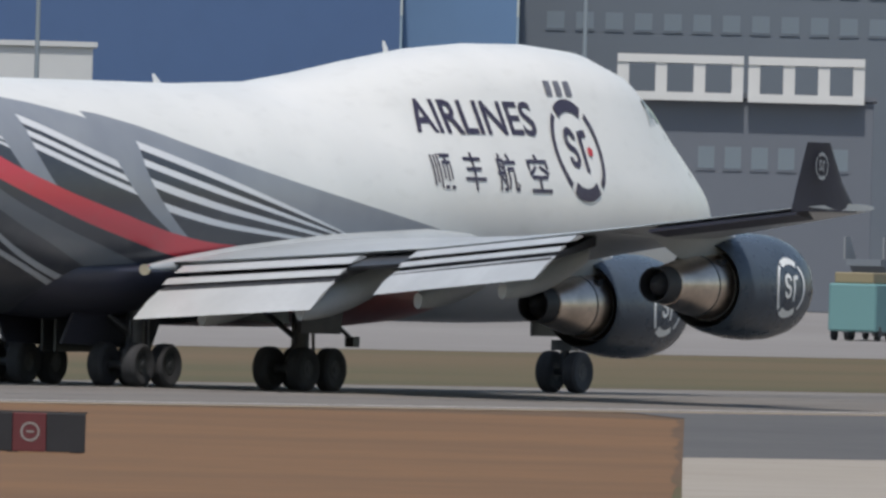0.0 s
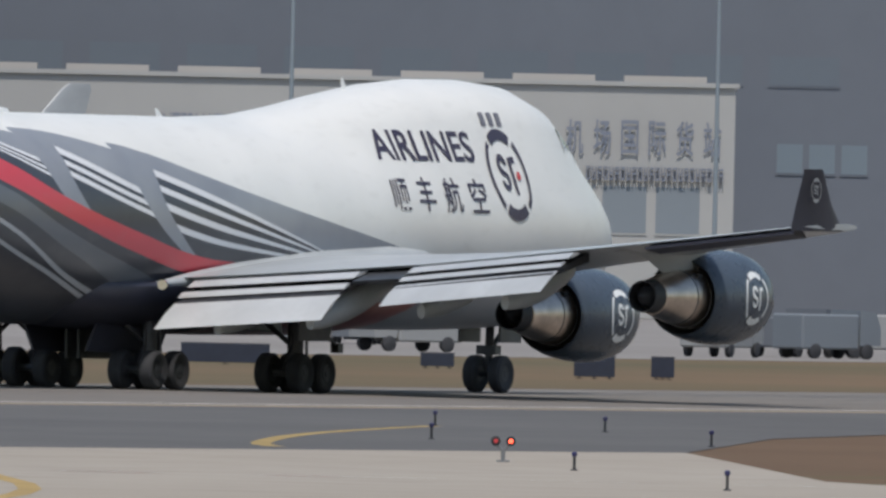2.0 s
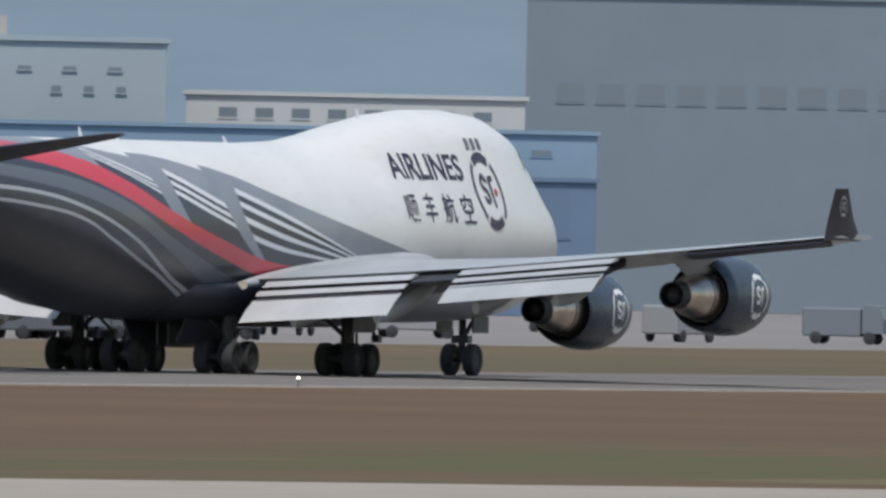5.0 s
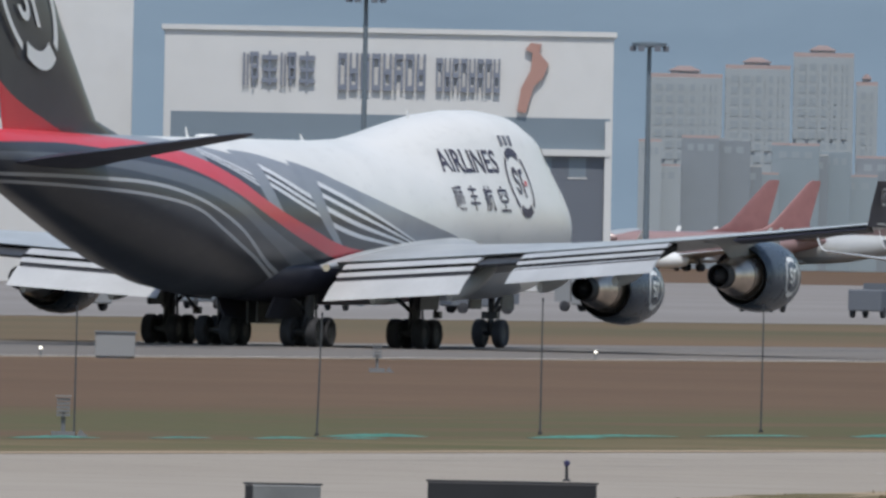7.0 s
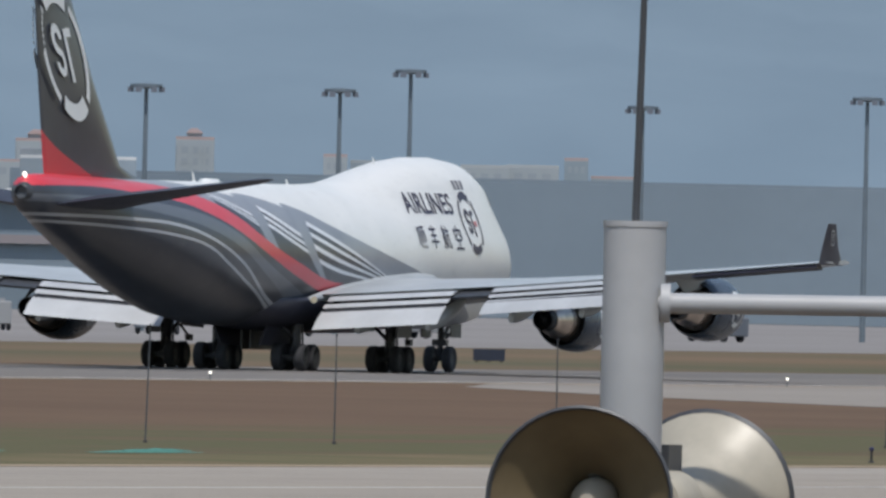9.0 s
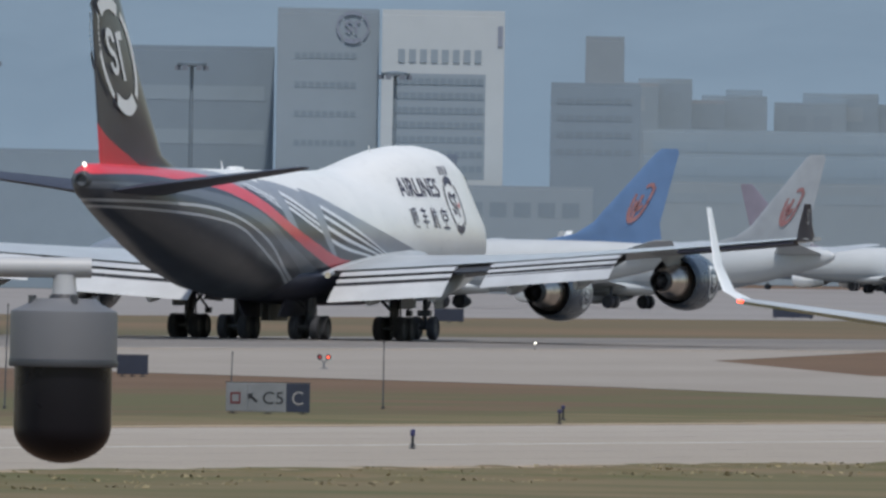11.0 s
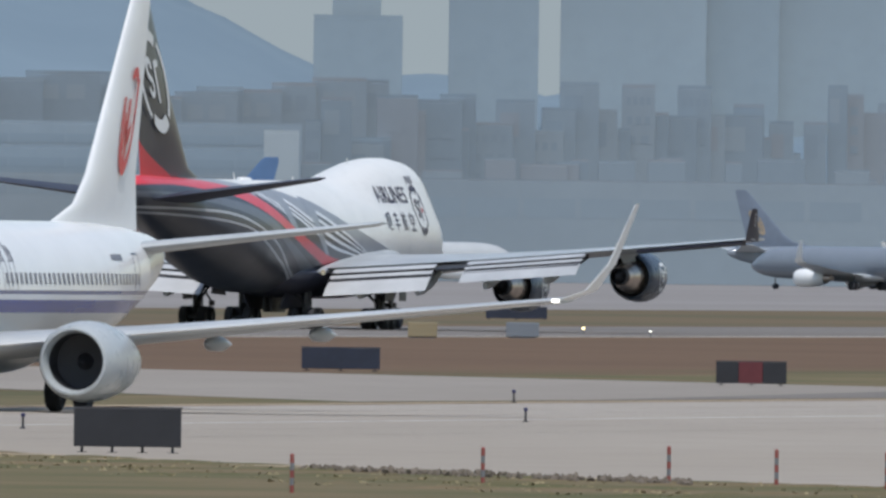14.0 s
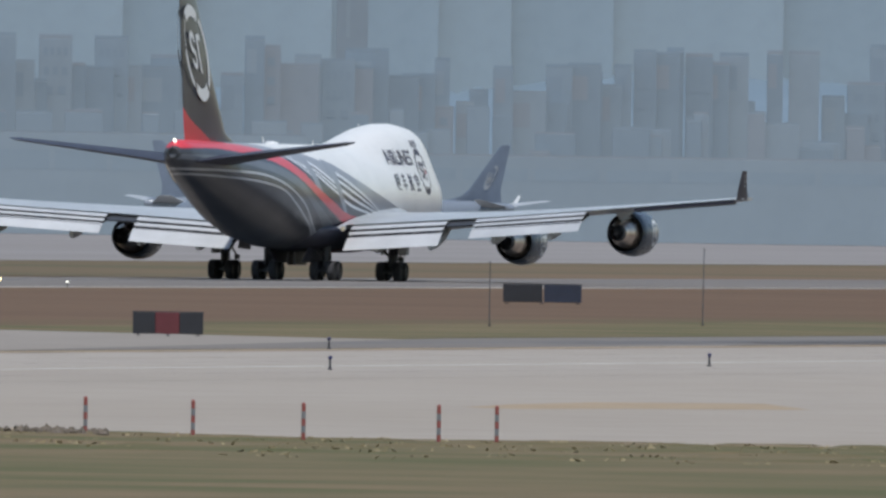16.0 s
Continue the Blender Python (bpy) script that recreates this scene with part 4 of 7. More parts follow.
    for side in (-1, 1):
        part("gear_door", box(-0.9, 0.9, side * 0.42 - 0.02, side * 0.42 + 0.02, 1.0, 1.5), GREYP, gear)
    part("taxi_lamp", tube((0.12, 0, 0.95), (0.2, 0, 0.95), 0.07), LAMPY, gear, "lit warm taxi lamp")
    for side in (-1, 1):
        # windscreen panes
        nose_patch([(0.05, 3.74), (0.66, 3.72), (0.60, 4.24), (0.05, 4.30)], side, GLASSD, jet, "cockpit_window")
        nose_patch([(0.72, 3.72), (1.20, 3.74), (1.06, 4.20), (0.66, 4.24)], side, GLASSD, jet, "cockpit_window")
        nose_patch([(1.25, 3.76), (1.50, 3.84), (1.34, 4.16), (1.11, 4.19)], side, GLASSD, jet, "cockpit_window")
        nose_patch([(0.0, 3.36), (0.55, 3.44), (1.0, 3.69), (0.0, 3.70)], side, NAVY, jet, "glare_panel", 0.045, "dark anti-glare nose panel")
        for s in [3.1 + 0.508 * i for i in range(50)]:
            if 11.5 < s < 12.2:
                continue
            air_patch([(s, 3.72), (s + 0.25, 3.72), (s + 0.25, 4.05), (s, 4.05)], side, PANELD, jet, "cabin_window", 0.015, 1)
        for s in (0.9, 27.6):
            for q in ((s, s + 0.05, 2.75, 4.65), (s + 0.85, s + 0.9, 2.75, 4.65), (s, s + 0.9, 4.62, 4.67), (s, s + 0.9, 2.72, 2.77)):
                air_patch([(q[0], q[2]), (q[1], q[2]), (q[1], q[3]), (q[0], q[3])], side, PANELD, jet, "door_seam", 0.015, 6)
        for q in (12.0, 12.9):
            for e in ((q, q + 0.04, 3.55, 4.4), (q + 0.5, q + 0.54, 3.55, 4.4), (q, q + 0.54, 4.38, 4.42)):
                air_patch([(e[0], e[2]), (e[1], e[2]), (e[1], e[3]), (e[0], e[3])], side, PANELD, jet, "door_seam", 0.012, 4)
        air_patch([(2.35, 4.35), (3.35, 4.35), (3.35, 4.82), (2.35, 4.82)], side, REDM, jet, "painted_flag", 0.02, 4, "plain red rectangle painted behind the door")
        for i in range(8):
            s = 3.75 + 0.44 * i + (0.3 if i > 2 else 0)
            for e in ((s, s + 0.10, 4.36, 4.80), (s + 0.22, s + 0.31, 4.36, 4.80), (s, s + 0.30, 4.70, 4.80)):
                air_patch([(e[0], e[2]), (e[1], e[2]), (e[1] - 0.05, e[3]), (e[0] - 0.05, e[3])], side, LETTER, jet, "lettering_bar", 0.02, 2)
        for i in range(6):
            s = 8.1 + 1.0 * i
            for e in ((s, s + 0.12, 4.45, 4.95), (s + 0.2, s + 0.5, 4.62, 4.72), (s + 0.3, s + 0.42, 4.4, 4.85)):
                air_patch([(e[0], e[2]), (e[1], e[2]), (e[1] - 0.05, e[3]), (e[0] - 0.05, e[3])], side, PANELD, jet, "character_bar", 0.02, 2)
        air_patch([(24.6, 4.45), (26.0, 4.45), (26.0, 4.62), (24.6, 4.62)], side, PANELD, jet, "registration_bar", 0.02, 3)
        air_patch([(0.0, 3.75), (0.28, 3.75), (0.28, 4.12), (0.0, 4.12)], side, PANELD, jet, "small_badge", 0.02, 2)
    for s, z, ht in ((6.0, 5.55, 0.55), (17.0, 5.55, 0.35)):
        part("aerial", loft([[(-s + c * 0.14, 0.02 * d, z) for c, d in ((1, 0), (0, 1), (-1, 0), (0, -1))], [(-s - 0.1 + c * 0.06, 0.01 * d, z + ht) for c, d in ((1, 0), (0, 1), (-1, 0), (0, -1))]]), WHITE, jet)
    part("nose_probe", tube((-10.0, 0, 1.3), (-10.1, 0, 0.95), 0.03), STRUT, jet)
    return jet


passenger_jet = build_twin_jet("passenger_jet", "white twin-engined passenger jet with a blue waistband, taxiing", banded_paint("white_blue_band_skin", (0.80, 0.81, 0.81), SILVER, (0.035, 0.055, 0.22)), WHITE, True, "", REDM,
                               paint("pale_blue_grey_cowl", (0.41, 0.445, 0.46), 0.28, vary=0.06))


# ---- the far side of the airfield, placed by bearing and distance from the eye ----
def spot(az, dist, z=0.0):
    return (dist * math.cos(radians(az)), dist * math.sin(radians(az)), z)


def facing(az, dist, yaw=0.0):
    """A pose whose x runs to the right and whose y runs away, seen from the eye."""
    x, y, _ = spot(az, dist)
    return pose(x, y, 0, 0, 0, az - 90 + yaw)


def high(el, dist):
    return EYE[2] + dist * math.tan(radians(el))


def wallpaint(name, color, rough=0.8):
    return paint(name, color, rough, vary=0.10, scale=0.03, fine=0.4)


# Distance haze is put into these wall colours: paler, bluer, low in contrast
W_BLUE = wallpaint("deep_blue_cladding", (0.060, 0.115, 0.24))
W_SKY = wallpaint("mid_blue_cladding", (0.12, 0.22, 0.38))
W_SLATE = wallpaint("slate_cladding", (0.128, 0.155, 0.188))
W_DARK = wallpaint("dark_grey_cladding", (0.132, 0.150, 0.182))
W_DOOR = wallpaint("grey_hangar_door", (0.20, 0.235, 0.27))
W_BEIGE = wallpaint("pale_beige_render", (0.38, 0.365, 0.35))
W_WHITE = wallpaint("pale_white_cladding", (0.50, 0.52, 0.53))
W_WHITER = wallpaint("white_sign_wall", (0.60, 0.61, 0.61))
W_PALE = wallpaint("pale_blue_grey_render", (0.33, 0.39, 0.43))
W_LBLUE = wallpaint("light_blue_cladding", (0.20, 0.30, 0.40))
W_DBLUE = wallpaint("strong_blue_cladding", (0.122, 0.186, 0.288))
W_GLASS = paint("blue_grey_glazing", (0.170, 0.212, 0.250), 0.35, vary=0.15, scale=0.05)
W_DEEP = paint("deep_blue_glazing", (0.098, 0.134, 0.172), 0.3, vary=0.2, scale=0.2)
W_RIBBON = paint("pale_green_grey_glazing", (0.225, 0.285, 0.305), 0.35, vary=0.25, scale=0.3)
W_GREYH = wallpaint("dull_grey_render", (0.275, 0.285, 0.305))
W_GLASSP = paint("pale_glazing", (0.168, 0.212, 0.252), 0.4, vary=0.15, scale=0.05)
W_PINK = wallpaint("faded_red_roof", (0.235, 0.215, 0.225))
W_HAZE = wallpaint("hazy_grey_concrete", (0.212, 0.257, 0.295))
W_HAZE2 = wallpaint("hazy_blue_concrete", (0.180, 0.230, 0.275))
# City and tower tones sit close together: the distance haze is in these colours
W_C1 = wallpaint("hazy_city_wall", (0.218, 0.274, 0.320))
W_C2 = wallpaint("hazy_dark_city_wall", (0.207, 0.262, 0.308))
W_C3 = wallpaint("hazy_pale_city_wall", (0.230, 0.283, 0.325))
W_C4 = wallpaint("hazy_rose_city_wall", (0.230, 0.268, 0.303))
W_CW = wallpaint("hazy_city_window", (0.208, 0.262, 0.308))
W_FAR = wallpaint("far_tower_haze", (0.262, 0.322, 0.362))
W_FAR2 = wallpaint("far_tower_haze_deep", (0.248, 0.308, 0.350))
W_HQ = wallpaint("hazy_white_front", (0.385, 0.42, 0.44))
W_CARGO = wallpaint("dusty_cargo_wall", (0.37, 0.375, 0.375))
MASTM = paint("hazy_mast_steel", (0.125, 0.16, 0.19), 0.6)
W_SIGN2 = wallpaint("dark_sign_letters", (0.105, 0.120, 0.150))
W_HALL = wallpaint("hazy_hall_wall", (0.150, 0.195, 0.235))
# letter and emblem colours washed out by the haze painted into them
W_SIGN = wallpaint("faded_sign_letters", (0.19, 0.215, 0.27))
W_ORANGE = wallpaint("faded_orange_emblem", (0.40, 0.235, 0.20))


def block(label, az0, az1, el, dist, wall, depth=30.0, rows=(), roof=None, yaw=0.0, low=None, name="building", trim=None):
    """A building between two bearings. Rows of openings: (el0, el1, az0, az1, count, fill, material)."""
    az = (az0 + az1) / 2
    e = empty(name, label, "building", facing(az, dist, yaw))
    w = dist * radians(az0 - az1)
    top = high(el, dist)
    base = high(low, dist) if low is not None else 0.0
    wl = part("wall", box(-w / 2, w / 2, 0, depth, base, top, bevel=0.05), wall, e, "", False)
    eave = 0.25 if dist < 2600 else -0.02
    part("roof", box(-w / 2 - eave, w / 2 + eave, -eave, depth + eave, top, top + max(0.3, 0.02 * (top - base))), roof or wall, e, "", False)
    shared = {}
    for depth_no, (el0, el1, a0, a1, count, fill, m) in enumerate(rows):
        x0, x1 = dist * radians(az - a0), dist * radians(az - a1)
        z0, z1 = max(0.05, high(el0, dist)), high(el1, dist)
        step = (x1 - x0) / count
        proud = 0.02 + 0.012 * depth_no
        key = (round(step * fill, 3), round(z1 - z0, 3), m.name, depth_no)
        for i in range(count):
            cx = x0 + (i + 0.5) * step
            if key not in shared:
                ob = part("window", box(-step * fill / 2, step * fill / 2, -proud, 0.1, 0, z1 - z0), m, e, "", False)
                shared[key] = ob.data
            else:
                ob = new("window", shared[key])
                ob.parent = e
            ob.location = (cx, 0, z0)
            if count > 1 and dist < 2600:
                if "fr" + str(key) not in shared:
                    fr = part("sill", box(-step * fill / 2 - 0.08, step * fill / 2 + 0.08, -proud - 0.05, 0.02, -0.14, -0.03), trim or wall, ob, "", False)
                    shared["fr" + str(key)] = fr.data
                else:
                    fr = new("sill", shared["fr" + str(key)])
                    fr.parent = ob
    return e


def wall_bars(e, dist, az_mid, bars, m, name="sign_bars", label=""):
    """Plain raised bars on a front: (az0, az1, el0, el1)."""
    for n, (a0, a1, e0, e1) in enumerate(bars):
        part(name[:-1], box(dist * radians(az_mid - a0), dist * radians(az_mid - a1), -0.30 - 0.015 * (n % 9), -0.12, high(e0, dist), high(e1, dist)), m, e, label, False)


def char_bars(a0, a1, e0, e1, kind=0):
    """A stroke pattern that fills one character cell."""
    w, h = a1 - a0, e1 - e0
    f = lambda x0, x1, y0, y1: (a0 + w * x0, a0 + w * x1, e0 + h * y0, e0 + h * y1)
    sets = ([f(0.0, 0.14, 0, 0.95), f(0.24, 0.36, 0, 0.9), f(0.42, 1, 0.84, 0.97), f(0.5, 0.62, 0.2, 0.84), f(0.86, 0.98, 0.2, 0.84), f(0.5, 0.98, 0.5, 0.6), f(0.5, 0.98, 0.18, 0.28), f(0.6, 0.72, 0.0, 0.2)],
            [f(0, 1, 0.74, 0.88), f(0.05, 0.95, 0.40, 0.52), f(0, 1, 0.08, 0.2), f(0.42, 0.58, 0, 1)],
            [f(0, 0.13, 0, 0.92), f(0.87, 1, 0, 0.92), f(0, 1, 0.85, 0.98), f(0.2, 0.8, 0.62, 0.73), f(0.2, 0.8, 0.18, 0.3), f(0.43, 0.57, 0.2, 0.7), f(0.2, 0.8, 0.4, 0.5), f(0, 1, 0, 0.1)],
            [f(0.4, 0.6, 0.85, 1), f(0, 1, 0.72, 0.84), f(0.05, 0.2, 0.4, 0.72), f(0.75, 0.92, 0.4, 0.72), f(0.15, 0.85, 0.34, 0.45), f(0.42, 0.58, 0.05, 0.45), f(0.05, 0.95, 0, 0.12)])
    return sets[kind % 4]


def word_bars(a0, a1, e0, e1, n, fill=0.8):
    """Letter-like cells of plain bars."""
    out = []
    step, h = (a1 - a0) / n, e1 - e0
    for i in range(n):
        b = a0 + i * step
        w = step * fill
        top = e1 if i % 3 != 2 else e0 + h * 0.8
        out += [(b, b + w * 0.28, e0, e1), (b + w * 0.72, b + w, e0, top)]
        for q in ((0.0, 0.44, 0.84)[i % 3], (0.84, 0.0, 0.42)[i % 3]):
            out.append((b, b + w, e0 + h * q, e0 + h * (q + 0.15)))
    return out


def stand(az):
    return 850 / math.sin(radians(az))


# cargo side, near the start
block("deep blue clad cargo hangar", 32.4, 31.19, 0.62, stand(31.5) + 90, W_BLUE, 60)
block("mid blue clad cargo hangar wing", 31.185, 30.95, 0.62, stand(31) + 90, W_SKY, 60)
block("low pale wall beside the hangar", 32.3, 31.82, 0.335, stand(32), W_WHITE, 12)
block("slate cargo office with dark window strips", 30.945, 29.40, 0.64, stand(30.1) + 70, W_SLATE, 50,
      [(e, e + 0.035, 30.90, 29.45, 24, 0.6, W_GLASS) for e in (0.40, 0.48, 0.56)])
block("pale hazy lift tower", 29.51, 29.385, 0.66, stand(29.4) + 60, W_HAZE, 20)
block("hazy blue clad shed", 29.17, 28.985, 0.455, stand(29.1) + 200, W_LBLUE, 40)
block("low pale storage sheds", 29.38, 28.80, 0.345, stand(29.1) + 60, W_HAZE, 20, [(0.30, 0.325, 29.36, 28.82, 8, 0.5, W_GLASS)])
block("grey clad hangar tower", 28.975, 28.60, 0.68, stand(28.8) + 80, W_DARK, 40)
for a0, a1 in ((30.74, 30.48), (30.47, 30.23)):
    e = empty("pergola", "white concrete roof frame with open bays", "frame", facing((a0 + a1) / 2, stand(30.5)))
    d = stand(30.5)
    w = d * radians(a0 - a1)
    part("beam", box(-w / 2, w / 2, 0, 8, high(0.335, d), high(0.352, d)), W_WHITER, e, "", False)
    part("ledge", box(-w / 2, w / 2, 0, 8, high(0.275, d) - 0.5, high(0.275, d)), W_WHITER, e, "", False)
    for i in range(4):
        for yy in (0.1, 7.2):
            part("post", box(-w / 2 + i * (w - 0.7) / 3, -w / 2 + i * (w - 0.7) / 3 + 0.7, yy, yy + 0.7, high(0.275, d), high(0.335, d)), W_WHITER, e, "", False)
block("dark cargo terrace block under the roof frame", 30.76, 30.21, 0.265, stand(30.5) + 1, W_DARK, 20, [(0.12, 0.165, 30.58, 30.25, 6, 0.62, W_GLASS)])
depot = block("pale beige depot with small windows and a blue sign", 29.79, 29.3, 0.286, stand(29.6), W_BEIGE, 18, [(0.105, 0.165, 29.55, 29.32, 5, 0.6, W_GLASS), (0.20, 0.262, 29.615, 29.55, 1, 0.9, W_CARGO)])
wall_bars(depot, stand(29.6), 29.545, word_bars(29.715, 29.62, 0.206, 0.226, 6, 0.85), W_BLUE, "sign_bars", "blue sign as plain bars")
wall_bars(depot, stand(29.6), 29.545, [(29.735, 29.722, 0.208, 0.224)], W_ORANGE, "sign_bars", "small red mark beside the sign")
block("low white depot annex", 29.80, 29.56, 0.172, stand(29.7) - 8, W_WHITER, 7)
block("pale beige depot with a white lower wall", 28.96, 28.62, 0.282, stand(28.8), W_BEIGE, 18, [(0.0, 0.165, 28.86, 28.63, 1, 1.0, W_WHITE)])
block("dark grey maintenance hangar", 28.62, 26.62, 0.70, stand(27.6) + 70, W_DARK, 60, [(0.33, 0.39, 28.5, 26.7, 9, 0.72, W_SLATE), (0.15, 0.21, 26.86, 26.66, 3, 0.8, W_GLASSP)])
dc = stand(27.55)
cargo = block("pale cargo centre with large faded lettering", 28.62, 26.94, 0.322, dc, W_CARGO, 40, [(0.02, 0.115, 28.10, 27.0, 10, 0.82, W_DOOR)])
bm = text_mesh("INTERNATIONAL CARGO CENTRE SHENZHEN", 3.0)
xs = [v.co.x for v in bm.verts]
ys = [v.co.y for v in bm.verts]
for v in bm.verts:
    u, q = (v.co.x - min(xs)) / (max(xs) - min(xs)), (v.co.y - min(ys)) / (max(ys) - min(ys))
    v.co = (dc * radians(27.78 - 28.125 + u * 0.568), -0.2, high(0.192 + q * 0.056, dc))
part("sign_lettering", bm, W_SIGN, cargo, "faded blue-grey capital lettering", False)
wall_bars(cargo, dc, 27.78, [(28.10 - 0.028 * i, 28.10 - 0.028 * i - 0.019, 0.15, 0.172) for i in range(20)] + [(27.50, 27.44, 0.20, 0.275)] + word_bars(27.245, 26.96, 0.128, 0.156, 24, 0.75), W_SIGN, "sign_bars", "faded row of unreadable characters")
for i, word in enumerate("\u673a\u573a\u56fd\u9645\u8d27\u7ad9"):
    bm = text_mesh(word, 3.0, 0.04)
    xs, ys = [v.co.x for v in bm.verts], [v.co.y for v in bm.verts]
    for v in bm.verts:
        u, q = (v.co.x - min(xs)) / (max(xs) - min(xs)), (v.co.y - min(ys)) / (max(ys) - min(ys))
        v.co = (dc * radians(27.78 - 27.288 + 0.0567 * i + u * 0.036), -0.2, high(0.180 + q * 0.072, dc))
    part("sign_character", bm, W_SIGN, cargo, "", False)
for i in range(7):
    a = 28.55 - 0.23 * i
    part("roof_unit", box(dc * radians(27.78 - a), dc * radians(27.78 - a + 0.17), 1, 8, high(0.322, dc) + 0.3, high(0.335, dc) + 0.3), W_BEIGE, cargo, "", False)

dn = stand(26.1)
south = block("grey airline hangar with pale blue tail panel and faded lettering", 26.63, 25.935, 0.70, dn, W_DOOR, 60, [(0.03, 0.10, 26.6, 25.96, 8, 0.9, W_DARK)])
mid = (26.63 + 25.935) / 2
part("blue_panel", loft([[(dn * radians(mid - a), yy, high(e, dn)) for a, e in ((26.615, 0.19), (26.435, 0.19), (26.36, 0.60), (26.50, 0.60))] for yy in (-0.12, -0.3)]), W_SKY, south, "sky-blue tail panel", False)
bm = bmesh.new()
for dx, lean, hh in ((0, 0, 1.0), (-0.013, -0.4, 0.86), (0.013, 0.4, 0.86), (-0.023, -0.75, 0.66), (0.023, 0.75, 0.66)):
    petal = [(dn * radians(mid - 26.49 + dx + lean * 0.012 * math.sin(a) + 0.0085 * math.cos(a)), high(0.365 + 0.045 * hh * math.sin(a) * hh + (hh - 1) * 0.02, dn)) for a in [2 * math.pi * i / 14 for i in range(14)]]
    loft([[(px, yy, pz) for px, pz in petal] for yy in (-0.31, -0.45)], True, bm)
loft([[(dn * radians(mid - 26.49 + px), yy, high(pz, dn)) for px, pz in ((-0.014, 0.318), (0.014, 0.318), (0.009, 0.285), (-0.009, 0.285))] for yy in (-0.31, -0.45)], True, bm)
part("flower_emblem", bm, W_ORANGE, south, "faded red flower emblem", False)
cb = []
for i in range(6):
    a = 26.40 - i * 0.0815
    cb += char_bars(a, a - 0.058, 0.36, 0.495, i)
wall_bars(south, dn, mid, cb, W_SIGN2, "sign_bars", "large faded characters as plain bars")
wall_bars(south, dn, mid, word_bars(26.40, 26.245, 0.215, 0.288, 5) + word_bars(26.22, 25.955, 0.215, 0.288, 8), W_SIGN2, "sign_bars", "faded word as plain bars")
block("dark grey hangar end wall", 25.93, 25.59, 0.72, dn - 6, W_DARK, 60)

block("small white stair tower beside the hangar", 25.515, 25.405, 0.405, stand(24.3) + 6, W_CARGO, 10, [(0.30, 0.36, 25.50, 25.42, 3, 0.6, W_GLASS)])
block("blue-grey office behind the stair tower", 25.59, 25.16, 0.475, stand(24.3) + 50, W_SLATE, 30, [(0.33, 0.43, 25.55, 25.2, 7, 0.9, W_DEEP)])
block("low grey hall in front of the offices", 25.58, 24.99, 0.328, stand(24.3) - 12, W_GREYH, 10, [(0.26, 0.30, 25.50, 25.20, 9, 0.6, W_GLASS)])
block("pale plant room with a small window", 25.145, 24.982, 0.323, stand(24.3) - 24, W_CARGO, 8, [(0.262, 0.292, 25.085, 25.035, 3, 0.7, W_GLASS)])
do = stand(24.3)
block("pale blue-grey control offices with ribbon windows", 25.32, 24.60, 0.465, do + 25, W_LBLUE, 40, [(0.42, 0.44, 25.30, 24.62, 14, 0.7, W_GLASS)])
off = block("pale grey airport office with long window rows", 25.16, 23.64, 0.403, do, W_PALE, 35,
            [(0.300, 0.390, 25.145, 24.80, 1, 1.0, W_SLATE), (0.305, 0.385, 25.135, 24.81, 9, 0.97, W_DEEP), (0.322, 0.354, 24.66, 24.07, 1, 1.0, W_DEEP), (0.325, 0.352, 24.66, 24.10, 24, 0.82, W_RIBBON), (0.260, 0.290, 24.66, 24.02, 1, 1.0, W_DEEP), (0.262, 0.287, 24.66, 24.14, 26, 0.7, W_RIBBON), (0.345, 0.352, 23.98, 23.70, 3, 0.3, W_GLASS), (0.30, 0.312, 23.9, 23.70, 3, 0.3, W_GLASS)])
mo = (25.16 + 23.64) / 2
for a0, a1 in ((24.56, 24.40), (24.37, 24.19)):
    part("roof_canopy", loft([[(do * radians(mo - a), yy, high(e, do)) for a, e in ((a0 + 0.03, 0.405), (a1 - 0.02, 0.405), (a1 - 0.05, 0.458), (a0 - 0.02, 0.462))] for yy in (3, 14)]), W_BEIGE, off, "slanted rooftop canopy", False)
for a in (24.575, 24.455, 24.425, 24.22):
    part("strut", loft([[(do * radians(mo - a - q), yy, high(e, do)) for q, e in ((-0.006, 0.403), (0.006, 0.403), (0.046, 0.462), (0.034, 0.462))] for yy in (2.2, 2.9)]), W_WHITER, off, "white slanted roof strut", False)
part("roof_sign", box(do * radians(mo - 24.16), do * radians(mo - 23.97), 4, 5, high(0.405, do), high(0.455, do)), W_BEIGE, off, "pale rooftop sign board", False)
block("light blue maintenance hangar", 25.58, 22.75, 0.232, do - 40, W_LBLUE, 30, [(0.188, 0.2, 24.36, 22.8, 12, 0.32, W_GLASS)])
block("strong blue hangar doors", 25.58, 22.75, 0.135, do - 52, W_DBLUE, 10, [(0.02, 0.12, 25.5, 22.8, 17, 0.96, W_DBLUE)])
block("low pale depot with small windows", 23.6, 22.9, 0.30, do + 10, W_WHITE, 20, [(0.255, 0.275, 23.55, 22.95, 8, 0.5, W_GLASS)])
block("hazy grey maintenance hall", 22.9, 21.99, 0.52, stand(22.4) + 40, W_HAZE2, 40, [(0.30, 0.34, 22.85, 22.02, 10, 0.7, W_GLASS)])

